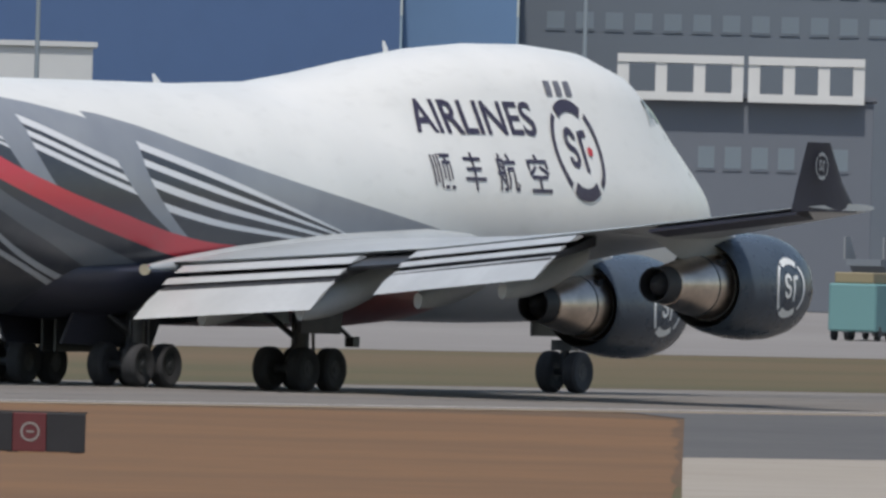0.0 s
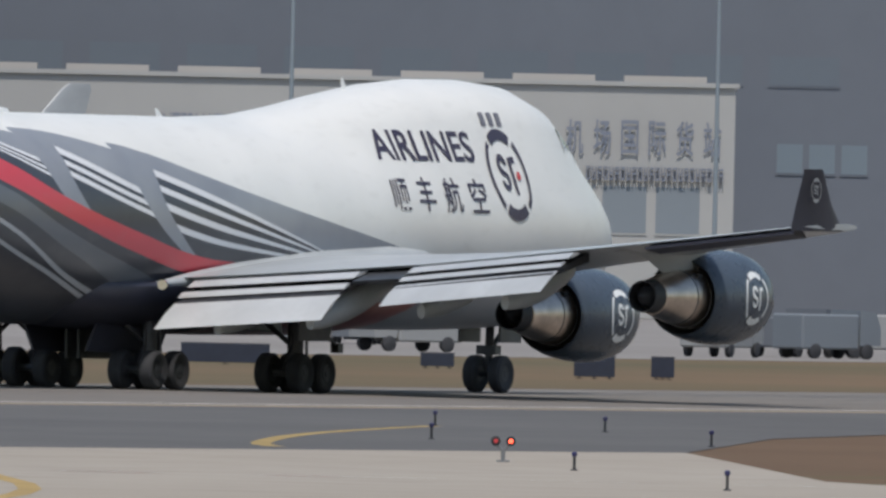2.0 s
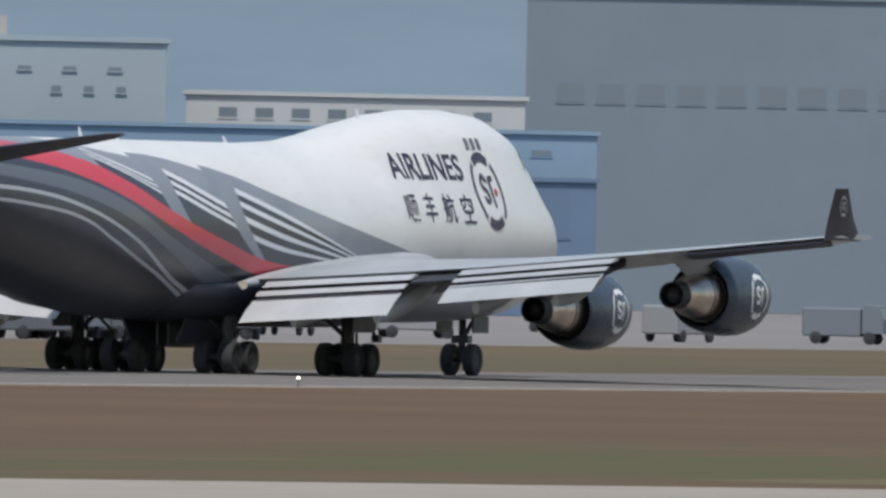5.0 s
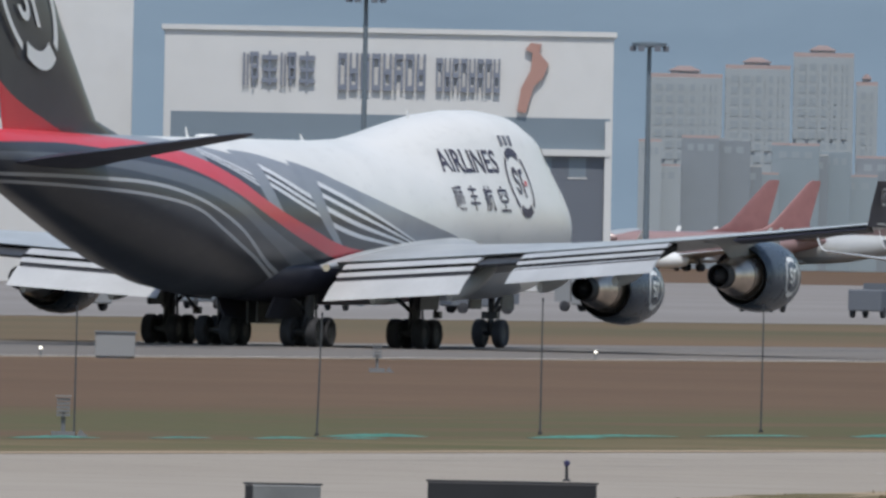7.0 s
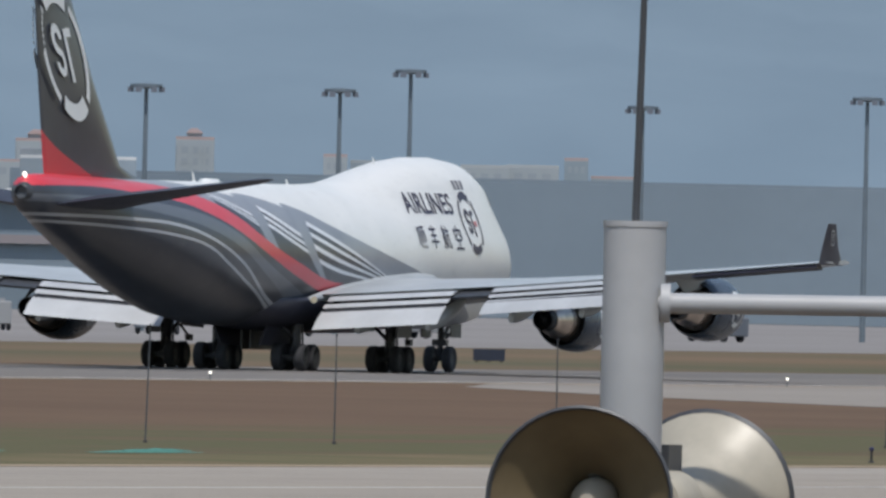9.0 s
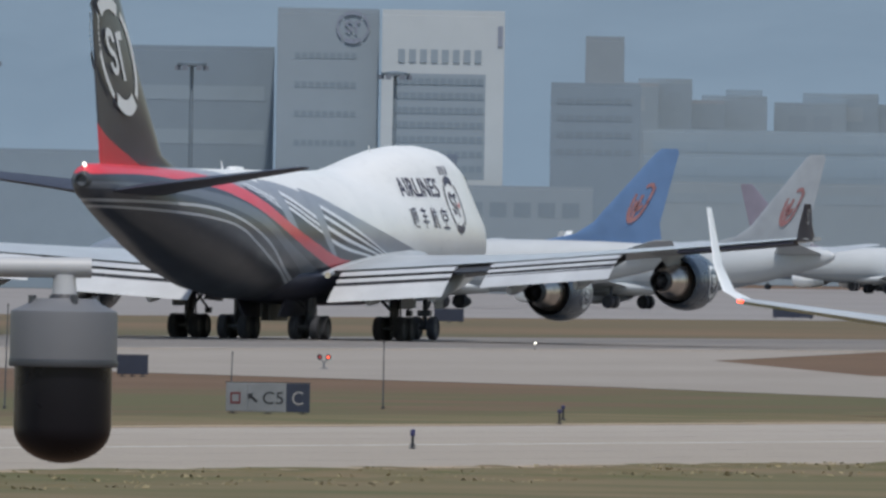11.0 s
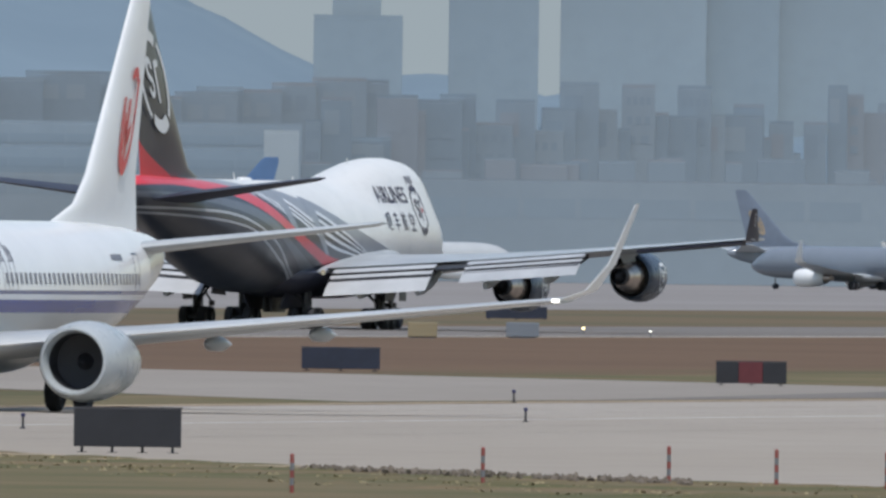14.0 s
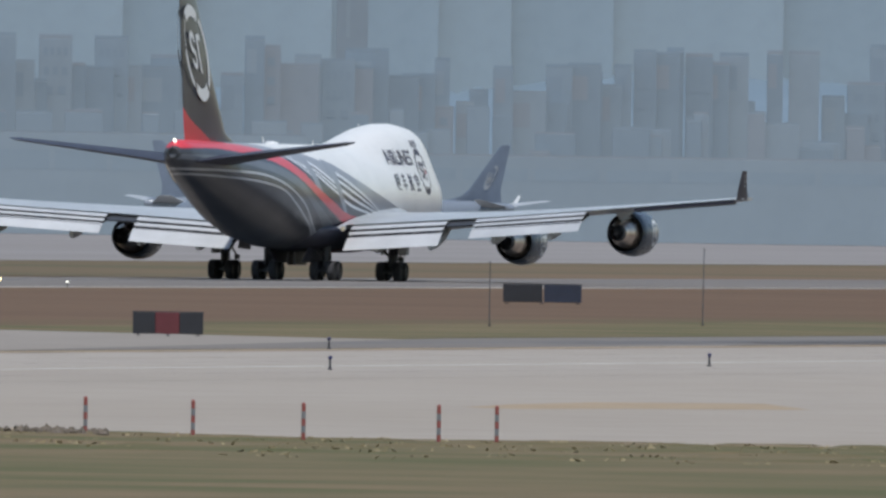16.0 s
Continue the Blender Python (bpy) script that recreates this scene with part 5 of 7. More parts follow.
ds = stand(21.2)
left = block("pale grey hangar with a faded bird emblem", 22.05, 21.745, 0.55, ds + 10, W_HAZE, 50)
wall_bars(left, ds + 10, 21.8975, [(21.90, 21.82, 0.385, 0.41), (21.89, 21.85, 0.33, 0.39)], W_ORANGE, "emblem_bars", "faded red bird emblem as plain bars")
wall_bars(left, ds + 10, 21.8975, word_bars(21.89, 21.81, 0.298, 0.318, 4) + word_bars(21.89, 21.81, 0.283, 0.291, 8), W_SIGN)
midh = block("white hangar with dark lettering and a red bird emblem", 21.74, 21.215, 0.55, ds, W_WHITER, 50, [(0.215, 0.262, 21.50, 21.45, 1, 1.0, W_GLASS)])
cb = []
for i in range(4):
    a = 21.588 - i * 0.0355
    cb += char_bars(a, a - 0.030, 0.356, 0.424, i + (2 if i > 1 else 0))
wall_bars(midh, ds, 21.4775, cb + word_bars(21.588, 21.52, 0.307, 0.338, 8) + word_bars(21.512, 21.452, 0.307, 0.338, 7), W_SIGN, "sign_bars", "dark sign lettering as plain bars")


def bird(e, dist, az_mid, a0, a1, e0, e1):
    bm = bmesh.new()
    for yy in (-0.35,):
        pts = [(0.45, 1.0), (0.75, 0.98), (0.7, 0.85), (0.95, 0.7), (0.8, 0.5), (0.55, 0.38), (0.35, 0.0), (0.1, 0.02), (0.2, 0.35), (0.45, 0.6), (0.5, 0.85), (0.3, 0.9)]
        f = [[(dist * radians(az_mid - (a0 + (a1 - a0) * u)), y, high(e0 + (e1 - e0) * v, dist)) for u, v in pts] for y in (-0.12, -0.4)]
        loft(f, True, bm)
    part("bird_emblem", bm, W_ORANGE, e, "faded red bird emblem", False)


bird(midh, ds, 21.4775, 21.425, 21.355, 0.275, 0.448)
main = block("white hangar with a broad lettered sign band", 21.15, 20.225, 0.404, ds - 6, W_WHITER, 60,
             [(0.172, 0.236, 21.135, 20.23, 1, 1.0, W_HAZE2), (-0.11, 0.16, 20.92, 20.24, 1, 1.0, W_DARK), (0.115, 0.155, 20.90, 20.26, 9, 0.5, W_GLASSP)])
m2 = (21.15 + 20.225) / 2
cb = []
for i in range(4):
    a = 20.988 - i * 0.0385
    cb += char_bars(a, a - 0.033, 0.292, 0.363, i + (2 if i > 1 else 0))
wall_bars(main, ds - 6, m2, cb + word_bars(20.792, 20.607, 0.285, 0.362, 8, 0.8) + word_bars(20.59, 20.455, 0.285, 0.355, 8, 0.8), W_SIGN, "sign_bars", "large dark sign lettering as plain bars")
bird(main, ds - 6, m2, 20.43, 20.355, 0.245, 0.39)
part("door_rail", box((ds - 6) * radians(m2 - 20.92), (ds - 6) * radians(m2 - 20.23), -0.6, 0.3, high(0.158, ds), high(0.17, ds)), W_WHITER, main, "", False)
part("corner_post", box((ds - 6) * radians(m2 - 20.24), (ds - 6) * radians(m2 - 20.225), -0.5, 0.5, 0, high(0.23, ds)), W_WHITER, main, "", False)

# hazy apartments, terminal roofs and city farther along; the haze is in their paint
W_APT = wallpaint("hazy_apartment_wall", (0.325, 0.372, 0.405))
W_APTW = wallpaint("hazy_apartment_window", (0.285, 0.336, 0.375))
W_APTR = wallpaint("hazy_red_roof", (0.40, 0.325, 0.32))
rnd = random.Random(31)
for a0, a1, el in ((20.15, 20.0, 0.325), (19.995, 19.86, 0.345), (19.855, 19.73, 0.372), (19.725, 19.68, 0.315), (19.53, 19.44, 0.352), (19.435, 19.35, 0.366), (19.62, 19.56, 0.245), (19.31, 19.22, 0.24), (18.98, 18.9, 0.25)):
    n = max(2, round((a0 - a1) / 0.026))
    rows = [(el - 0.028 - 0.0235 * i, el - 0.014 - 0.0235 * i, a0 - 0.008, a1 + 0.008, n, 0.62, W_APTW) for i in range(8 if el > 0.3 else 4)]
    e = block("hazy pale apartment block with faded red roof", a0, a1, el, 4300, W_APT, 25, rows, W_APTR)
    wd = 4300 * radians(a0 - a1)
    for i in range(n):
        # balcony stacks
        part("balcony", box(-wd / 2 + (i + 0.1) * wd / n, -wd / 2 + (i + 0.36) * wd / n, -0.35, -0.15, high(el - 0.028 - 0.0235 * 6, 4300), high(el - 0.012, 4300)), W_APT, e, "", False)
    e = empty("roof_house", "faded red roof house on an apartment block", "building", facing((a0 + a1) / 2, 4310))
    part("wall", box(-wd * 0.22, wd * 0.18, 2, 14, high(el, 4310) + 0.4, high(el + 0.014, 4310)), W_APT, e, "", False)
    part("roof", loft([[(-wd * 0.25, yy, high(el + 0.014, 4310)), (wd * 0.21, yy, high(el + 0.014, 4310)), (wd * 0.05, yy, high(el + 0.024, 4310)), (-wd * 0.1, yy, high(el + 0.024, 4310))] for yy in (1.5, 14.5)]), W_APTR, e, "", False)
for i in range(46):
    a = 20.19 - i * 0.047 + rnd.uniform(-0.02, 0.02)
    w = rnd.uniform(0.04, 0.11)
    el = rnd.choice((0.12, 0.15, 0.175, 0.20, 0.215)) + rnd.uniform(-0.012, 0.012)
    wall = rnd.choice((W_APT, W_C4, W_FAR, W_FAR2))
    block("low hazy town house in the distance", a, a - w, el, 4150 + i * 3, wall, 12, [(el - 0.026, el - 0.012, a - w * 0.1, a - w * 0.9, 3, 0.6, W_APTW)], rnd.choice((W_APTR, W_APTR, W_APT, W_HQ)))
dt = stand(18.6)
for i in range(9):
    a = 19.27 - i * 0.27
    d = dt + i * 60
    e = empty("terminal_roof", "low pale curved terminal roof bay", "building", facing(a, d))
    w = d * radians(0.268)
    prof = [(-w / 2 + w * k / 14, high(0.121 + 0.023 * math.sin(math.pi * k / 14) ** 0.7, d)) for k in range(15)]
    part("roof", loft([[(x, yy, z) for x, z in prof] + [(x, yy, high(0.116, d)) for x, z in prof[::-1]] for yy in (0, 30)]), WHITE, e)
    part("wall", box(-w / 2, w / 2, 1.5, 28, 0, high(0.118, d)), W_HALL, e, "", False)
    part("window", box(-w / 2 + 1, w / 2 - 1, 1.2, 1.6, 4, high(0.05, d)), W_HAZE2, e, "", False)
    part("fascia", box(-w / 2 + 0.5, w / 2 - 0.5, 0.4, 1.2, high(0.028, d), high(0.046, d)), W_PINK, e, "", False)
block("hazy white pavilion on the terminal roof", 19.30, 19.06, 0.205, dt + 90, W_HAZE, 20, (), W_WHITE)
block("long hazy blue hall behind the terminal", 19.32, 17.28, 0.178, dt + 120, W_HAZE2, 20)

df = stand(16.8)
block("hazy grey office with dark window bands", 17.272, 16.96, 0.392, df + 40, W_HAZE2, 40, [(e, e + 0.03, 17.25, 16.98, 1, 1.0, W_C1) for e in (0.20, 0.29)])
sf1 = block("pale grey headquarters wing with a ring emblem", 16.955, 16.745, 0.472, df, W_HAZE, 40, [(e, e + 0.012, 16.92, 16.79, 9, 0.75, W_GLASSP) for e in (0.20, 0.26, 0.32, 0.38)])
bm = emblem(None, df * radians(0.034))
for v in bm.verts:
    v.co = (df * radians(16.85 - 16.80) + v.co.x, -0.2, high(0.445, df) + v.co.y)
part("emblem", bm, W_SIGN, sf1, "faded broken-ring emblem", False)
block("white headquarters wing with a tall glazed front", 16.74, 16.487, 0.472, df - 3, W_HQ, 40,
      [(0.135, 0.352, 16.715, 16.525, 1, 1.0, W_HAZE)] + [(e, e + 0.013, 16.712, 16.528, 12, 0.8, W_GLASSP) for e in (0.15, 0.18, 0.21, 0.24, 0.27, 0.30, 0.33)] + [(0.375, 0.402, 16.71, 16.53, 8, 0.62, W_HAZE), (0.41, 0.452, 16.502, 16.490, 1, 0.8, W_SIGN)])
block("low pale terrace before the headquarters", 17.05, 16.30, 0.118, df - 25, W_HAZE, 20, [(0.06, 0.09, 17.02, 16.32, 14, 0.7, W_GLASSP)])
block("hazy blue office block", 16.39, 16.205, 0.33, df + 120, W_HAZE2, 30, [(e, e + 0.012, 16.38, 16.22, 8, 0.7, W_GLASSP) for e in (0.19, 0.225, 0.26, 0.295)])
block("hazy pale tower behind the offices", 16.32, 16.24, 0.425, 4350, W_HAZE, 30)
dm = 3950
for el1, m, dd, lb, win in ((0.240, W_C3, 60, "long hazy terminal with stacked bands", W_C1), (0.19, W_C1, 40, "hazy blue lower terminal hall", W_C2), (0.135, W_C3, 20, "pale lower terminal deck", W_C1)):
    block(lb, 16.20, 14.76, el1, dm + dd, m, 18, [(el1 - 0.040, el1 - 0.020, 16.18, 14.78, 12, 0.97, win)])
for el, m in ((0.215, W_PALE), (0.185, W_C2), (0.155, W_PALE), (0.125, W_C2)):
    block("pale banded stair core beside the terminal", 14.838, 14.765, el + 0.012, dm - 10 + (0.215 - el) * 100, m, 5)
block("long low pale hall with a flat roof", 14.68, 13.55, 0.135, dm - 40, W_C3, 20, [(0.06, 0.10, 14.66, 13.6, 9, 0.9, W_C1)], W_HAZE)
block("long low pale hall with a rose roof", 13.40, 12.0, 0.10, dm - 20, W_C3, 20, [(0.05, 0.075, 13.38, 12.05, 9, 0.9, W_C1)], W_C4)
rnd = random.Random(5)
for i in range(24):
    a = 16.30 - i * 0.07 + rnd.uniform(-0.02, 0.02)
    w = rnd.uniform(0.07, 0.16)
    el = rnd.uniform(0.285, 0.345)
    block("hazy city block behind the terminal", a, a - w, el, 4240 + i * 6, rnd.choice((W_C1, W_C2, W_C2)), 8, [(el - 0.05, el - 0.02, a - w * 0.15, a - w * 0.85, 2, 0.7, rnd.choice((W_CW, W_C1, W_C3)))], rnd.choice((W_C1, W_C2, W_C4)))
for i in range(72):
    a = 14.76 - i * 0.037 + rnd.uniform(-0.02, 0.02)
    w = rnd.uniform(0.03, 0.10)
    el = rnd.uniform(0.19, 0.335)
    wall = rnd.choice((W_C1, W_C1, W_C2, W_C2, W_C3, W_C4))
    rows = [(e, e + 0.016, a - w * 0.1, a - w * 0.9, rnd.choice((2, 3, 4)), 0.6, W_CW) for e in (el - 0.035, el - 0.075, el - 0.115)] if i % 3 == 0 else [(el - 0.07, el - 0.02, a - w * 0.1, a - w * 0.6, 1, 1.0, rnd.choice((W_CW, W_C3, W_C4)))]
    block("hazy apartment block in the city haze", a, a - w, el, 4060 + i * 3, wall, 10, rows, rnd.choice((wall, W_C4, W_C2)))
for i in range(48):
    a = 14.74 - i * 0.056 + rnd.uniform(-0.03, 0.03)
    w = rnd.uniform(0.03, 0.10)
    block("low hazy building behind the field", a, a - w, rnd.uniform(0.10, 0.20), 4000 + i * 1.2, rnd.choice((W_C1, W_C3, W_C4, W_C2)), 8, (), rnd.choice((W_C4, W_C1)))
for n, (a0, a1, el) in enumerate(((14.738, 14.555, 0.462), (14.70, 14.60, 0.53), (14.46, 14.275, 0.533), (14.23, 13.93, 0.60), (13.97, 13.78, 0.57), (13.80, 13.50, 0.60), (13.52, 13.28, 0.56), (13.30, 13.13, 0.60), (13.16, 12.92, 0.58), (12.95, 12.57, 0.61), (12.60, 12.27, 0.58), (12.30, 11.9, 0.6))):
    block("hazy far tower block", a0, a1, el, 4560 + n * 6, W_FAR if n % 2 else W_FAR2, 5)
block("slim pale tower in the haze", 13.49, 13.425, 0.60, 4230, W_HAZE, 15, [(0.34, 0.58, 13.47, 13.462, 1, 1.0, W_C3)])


def build_hill():
    """A long wooded hill, falling away to one side."""
    bm = bmesh.new()
    prof = [(34, 0.30), (30, 0.45), (26, 0.55), (22, 0.60), (19, 0.66), (17, 0.64), (16, 0.66), (15.5, 0.65), (15.1, 0.555), (14.91, 0.455), (14.76, 0.375), (14.68, 0.34), (14.4, 0.33), (12.5, 0.32), (11, 0.30)]
    azs = np.arange(34, 11, -0.06)
    rows = []
    for d, f in ((4430, 0.0), (4520, 0.55), (4640, 0.9), (4700, 1.0), (4780, 0.6)):
        row = []
        for a in azs:
            el = interp(-a, [-p[0] for p in prof], [p[1] for p in prof])
            h = (high(el, 4700)) * f
            n = noise.noise(Vector((a * 3.0, d * 0.01, 0))) * 3.5 + noise.noise(Vector((a * 14.0, d * 0.02, 3))) * 1.6
            row.append(bm.verts.new(spot(a, d, max(-1, h + (n if f > 0 else 0)))))
        rows.append(row)
    for p, q in zip(rows, rows[1:]):
        for i in range(len(azs) - 1):
            bm.faces.new((p[i], p[i + 1], q[i + 1], q[i]))
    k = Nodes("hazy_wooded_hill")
    # blue haze painted into the hill's own colour, mottled by noise
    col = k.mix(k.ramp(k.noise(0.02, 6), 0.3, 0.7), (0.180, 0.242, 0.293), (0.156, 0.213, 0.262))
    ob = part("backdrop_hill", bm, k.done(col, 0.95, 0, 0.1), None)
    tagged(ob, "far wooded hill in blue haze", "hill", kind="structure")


build_hill()
# added backdrop wall that glows by itself, standing in for the pale overcast distance
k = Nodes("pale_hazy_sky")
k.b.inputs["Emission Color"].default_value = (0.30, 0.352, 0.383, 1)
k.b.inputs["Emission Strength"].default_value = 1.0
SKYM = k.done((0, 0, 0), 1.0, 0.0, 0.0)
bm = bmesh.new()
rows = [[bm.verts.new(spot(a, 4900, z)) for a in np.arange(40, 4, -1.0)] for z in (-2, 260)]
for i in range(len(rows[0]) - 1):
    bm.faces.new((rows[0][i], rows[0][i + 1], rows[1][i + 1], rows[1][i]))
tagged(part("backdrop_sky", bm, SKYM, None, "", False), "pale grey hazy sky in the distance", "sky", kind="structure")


# ---- masts ----
def mast(az, el, dist, heads=True, thick=0.23):
    e = empty("light_mast", "tall grey apron floodlight mast" if heads else "plain tall grey pole", "mast", facing(az, dist), "apron masts")
    top = high(el, dist)
    part("pole", tube((0, 0, 0), (0, 0, top), thick, thick * 0.6), MASTM if heads else W_HAZE, e)
    if heads:
        part("ring", lathe_z([(0.3, -0.3), (1.15, -0.2), (1.15, 0.0), (0.3, 0.1)], (0, 0, top)), MASTM, e)
        for i in range(6):
            a = i * math.pi / 3
            part("floodlight", box(1.1 * math.cos(a) - 0.22, 1.1 * math.cos(a) + 0.22, 1.1 * math.sin(a) - 0.2, 1.1 * math.sin(a) + 0.2, top - 0.55, top - 0.2), W_DARK, e, "", False)


def lathe_z(profile, centre, n=18):
    cx, cy, cz = centre
    return loft([[(cx + r * math.cos(k * 2 * math.pi / n), cy + r * math.sin(k * 2 * math.pi / n), cz + z) for k in range(n)] for r, z in profile])


for az, el in ((31.935, 0.62), (30.808, 0.62), (29.71, 0.62), (28.785, 0.62), (27.855, 0.62), (26.978, 0.62)):
    mast(az, el, 640 / math.sin(radians(az)), False, 0.14)
for az, el in ((21.739, 0.388), (20.737, 0.484), (20.152, 0.394), (19.043, 0.362), (18.644, 0.361), (18.499, 0.404), (17.558, 0.368), (17.13, 0.366), (16.711, 0.353), (18.02, 0.34)):
    mast(az, el, 640 / math.sin(radians(az)))


# ---- parked airliners ----
def fin_color(name, c):
    return paint(name, c, 0.4, vary=0.12)


# skins, fins and marks greyed for distance: the haze is in their colours
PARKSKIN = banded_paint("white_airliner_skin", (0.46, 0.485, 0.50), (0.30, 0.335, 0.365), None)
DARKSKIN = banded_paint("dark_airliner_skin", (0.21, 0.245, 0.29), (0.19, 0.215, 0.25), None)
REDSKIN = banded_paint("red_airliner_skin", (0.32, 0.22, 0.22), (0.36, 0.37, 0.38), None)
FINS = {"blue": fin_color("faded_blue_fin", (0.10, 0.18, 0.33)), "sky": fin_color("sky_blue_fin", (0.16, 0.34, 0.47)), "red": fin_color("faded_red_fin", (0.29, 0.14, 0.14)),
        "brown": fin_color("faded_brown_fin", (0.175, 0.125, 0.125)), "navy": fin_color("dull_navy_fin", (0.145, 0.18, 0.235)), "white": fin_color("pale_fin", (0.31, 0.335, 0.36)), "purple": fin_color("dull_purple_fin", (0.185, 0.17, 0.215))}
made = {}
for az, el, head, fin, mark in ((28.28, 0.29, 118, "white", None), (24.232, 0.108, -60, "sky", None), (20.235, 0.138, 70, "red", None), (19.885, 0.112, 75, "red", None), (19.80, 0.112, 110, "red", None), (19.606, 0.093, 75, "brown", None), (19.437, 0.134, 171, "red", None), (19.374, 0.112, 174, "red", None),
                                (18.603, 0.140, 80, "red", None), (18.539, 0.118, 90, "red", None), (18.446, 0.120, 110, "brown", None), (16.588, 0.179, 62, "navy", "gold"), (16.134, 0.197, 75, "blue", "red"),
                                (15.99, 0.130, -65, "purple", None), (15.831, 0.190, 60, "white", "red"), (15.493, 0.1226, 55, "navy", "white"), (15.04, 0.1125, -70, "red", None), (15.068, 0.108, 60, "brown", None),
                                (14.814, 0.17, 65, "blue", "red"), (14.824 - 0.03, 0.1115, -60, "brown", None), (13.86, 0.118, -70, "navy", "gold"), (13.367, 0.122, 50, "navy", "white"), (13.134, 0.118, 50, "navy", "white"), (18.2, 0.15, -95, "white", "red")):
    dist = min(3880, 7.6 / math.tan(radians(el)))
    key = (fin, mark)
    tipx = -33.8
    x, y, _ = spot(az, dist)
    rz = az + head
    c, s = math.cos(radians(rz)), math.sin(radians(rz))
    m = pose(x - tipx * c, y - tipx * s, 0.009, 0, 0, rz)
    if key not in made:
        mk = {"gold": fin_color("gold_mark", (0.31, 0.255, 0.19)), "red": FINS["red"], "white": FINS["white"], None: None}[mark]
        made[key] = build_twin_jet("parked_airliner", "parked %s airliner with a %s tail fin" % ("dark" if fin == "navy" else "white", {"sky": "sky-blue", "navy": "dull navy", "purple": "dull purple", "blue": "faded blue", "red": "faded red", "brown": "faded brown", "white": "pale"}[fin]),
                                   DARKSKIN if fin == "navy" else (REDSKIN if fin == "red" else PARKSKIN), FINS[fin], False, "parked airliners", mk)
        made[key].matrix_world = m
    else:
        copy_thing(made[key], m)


# ---- apron vehicles ----
def build_truck(name, label, ln, ht, m, cab, m2=None):
    e = empty(name, label, "vehicle", group="apron vehicles")
    part("body", box(-ln / 2, ln * 0.22, -1.1, 1.1, 0.42, ht, bevel=0.08), m, e, "", False)
    bm = loft([[(ln * 0.24, y, 0.6), (ln / 2, y, 0.6), (ln / 2, y, 1.35), (ln * 0.44, y, 2.1), (ln * 0.24, y, 2.2)] for y in (-1.05, 1.05)])
    part("cab", bm, cab, e, "", False)
    part("windscreen", loft([[(ln * 0.49 + 0.03, y, 1.4), (ln * 0.445 + 0.03, y, 2.0), (ln * 0.445, y, 2.0), (ln * 0.49, y, 1.4)] for y in (-0.9, 0.9)]), GLASSD, e, "", False)
    for x in (-ln * 0.33, ln * 0.33):
        for y in (-1.0, 1.0):
            part("wheel", loft([[(x + r * math.cos(a), y + o, 0.34 + r * math.sin(a)) for a in [2 * math.pi * i / 16 for i in range(16)]] for r, o in ((0.25, -0.14), (0.34, -0.1), (0.34, 0.1), (0.25, 0.14))]), RUBBER, e)
    if m2:
        part("roof_load", box(-ln / 2 + 0.3, ln * 0.15, -0.9, 0.9, ht, ht + 0.5, bevel=0.05), m2, e, "", False)
    return e


TEAL = wallpaint("teal_truck_paint", (0.13, 0.27, 0.28))
YEL = wallpaint("faded_yellow_paint", (0.25, 0.21, 0.13))
VANW = wallpaint("pale_van_paint", (0.27, 0.28, 0.29))
VANB = wallpaint("dull_blue_van_paint", (0.165, 0.19, 0.22))
VAND = wallpaint("dark_van_paint", (0.12, 0.135, 0.16))
trucks = {"teal": build_truck("service_truck", "teal apron service truck with a yellow load", 6.5, 2.6, TEAL, TEAL, YEL), "van": build_truck("apron_van", "pale apron van parked on the concrete", 4.6, 2.0, VANW, VANW),
          "blue": build_truck("apron_van", "dull blue apron van parked on the concrete", 4.6, 2.0, VANB, VANB), "dark": build_truck("apron_van", "dark apron van parked on the concrete", 4.4, 1.8, VAND, VAND)}
first = dict(trucks)
spots = [("teal", 1092, 636, 20), ("van", 1088, 569, 150), ("dark", 1164, 570, 40), ("van", 1176, 572, 60), ("blue", 1205, 575, 100)]
rnd = random.Random(11)
for i in range(30):
    a = 26.3 - i * 0.29 + rnd.uniform(-0.05, 0.05)
    d = rnd.uniform(580, 640) / math.sin(radians(a))
    spots.append((rnd.choice(("van", "blue", "dark", "van", "dark")), *spot(a, d)[:2], rnd.uniform(0, 360)))
for i in range(17):
    a = 24.32 - i * 0.052 + rnd.uniform(-0.012, 0.012)
    spots.append((rnd.choice(("dark", "dark", "blue", "van")), *spot(a, rnd.uniform(552, 566) / math.sin(radians(a)))[:2], rnd.uniform(0, 360)))
for i in range(14):
    a = 26.95 - i * 0.115 + rnd.uniform(-0.03, 0.03)
    spots.append((rnd.choice(("dark", "van", "blue")), *spot(a, rnd.uniform(556, 575) / math.sin(radians(a)))[:2], rnd.uniform(0, 360)))
for n, (kind, x, y, rz) in enumerate(spots):
    if kind in first:
        first.pop(kind).matrix_world = pose(x, y, 0.009, 0, 0, rz)
    else:
        copy_thing(trucks[kind], pose(x, y, 0.009, 0, 0, rz))


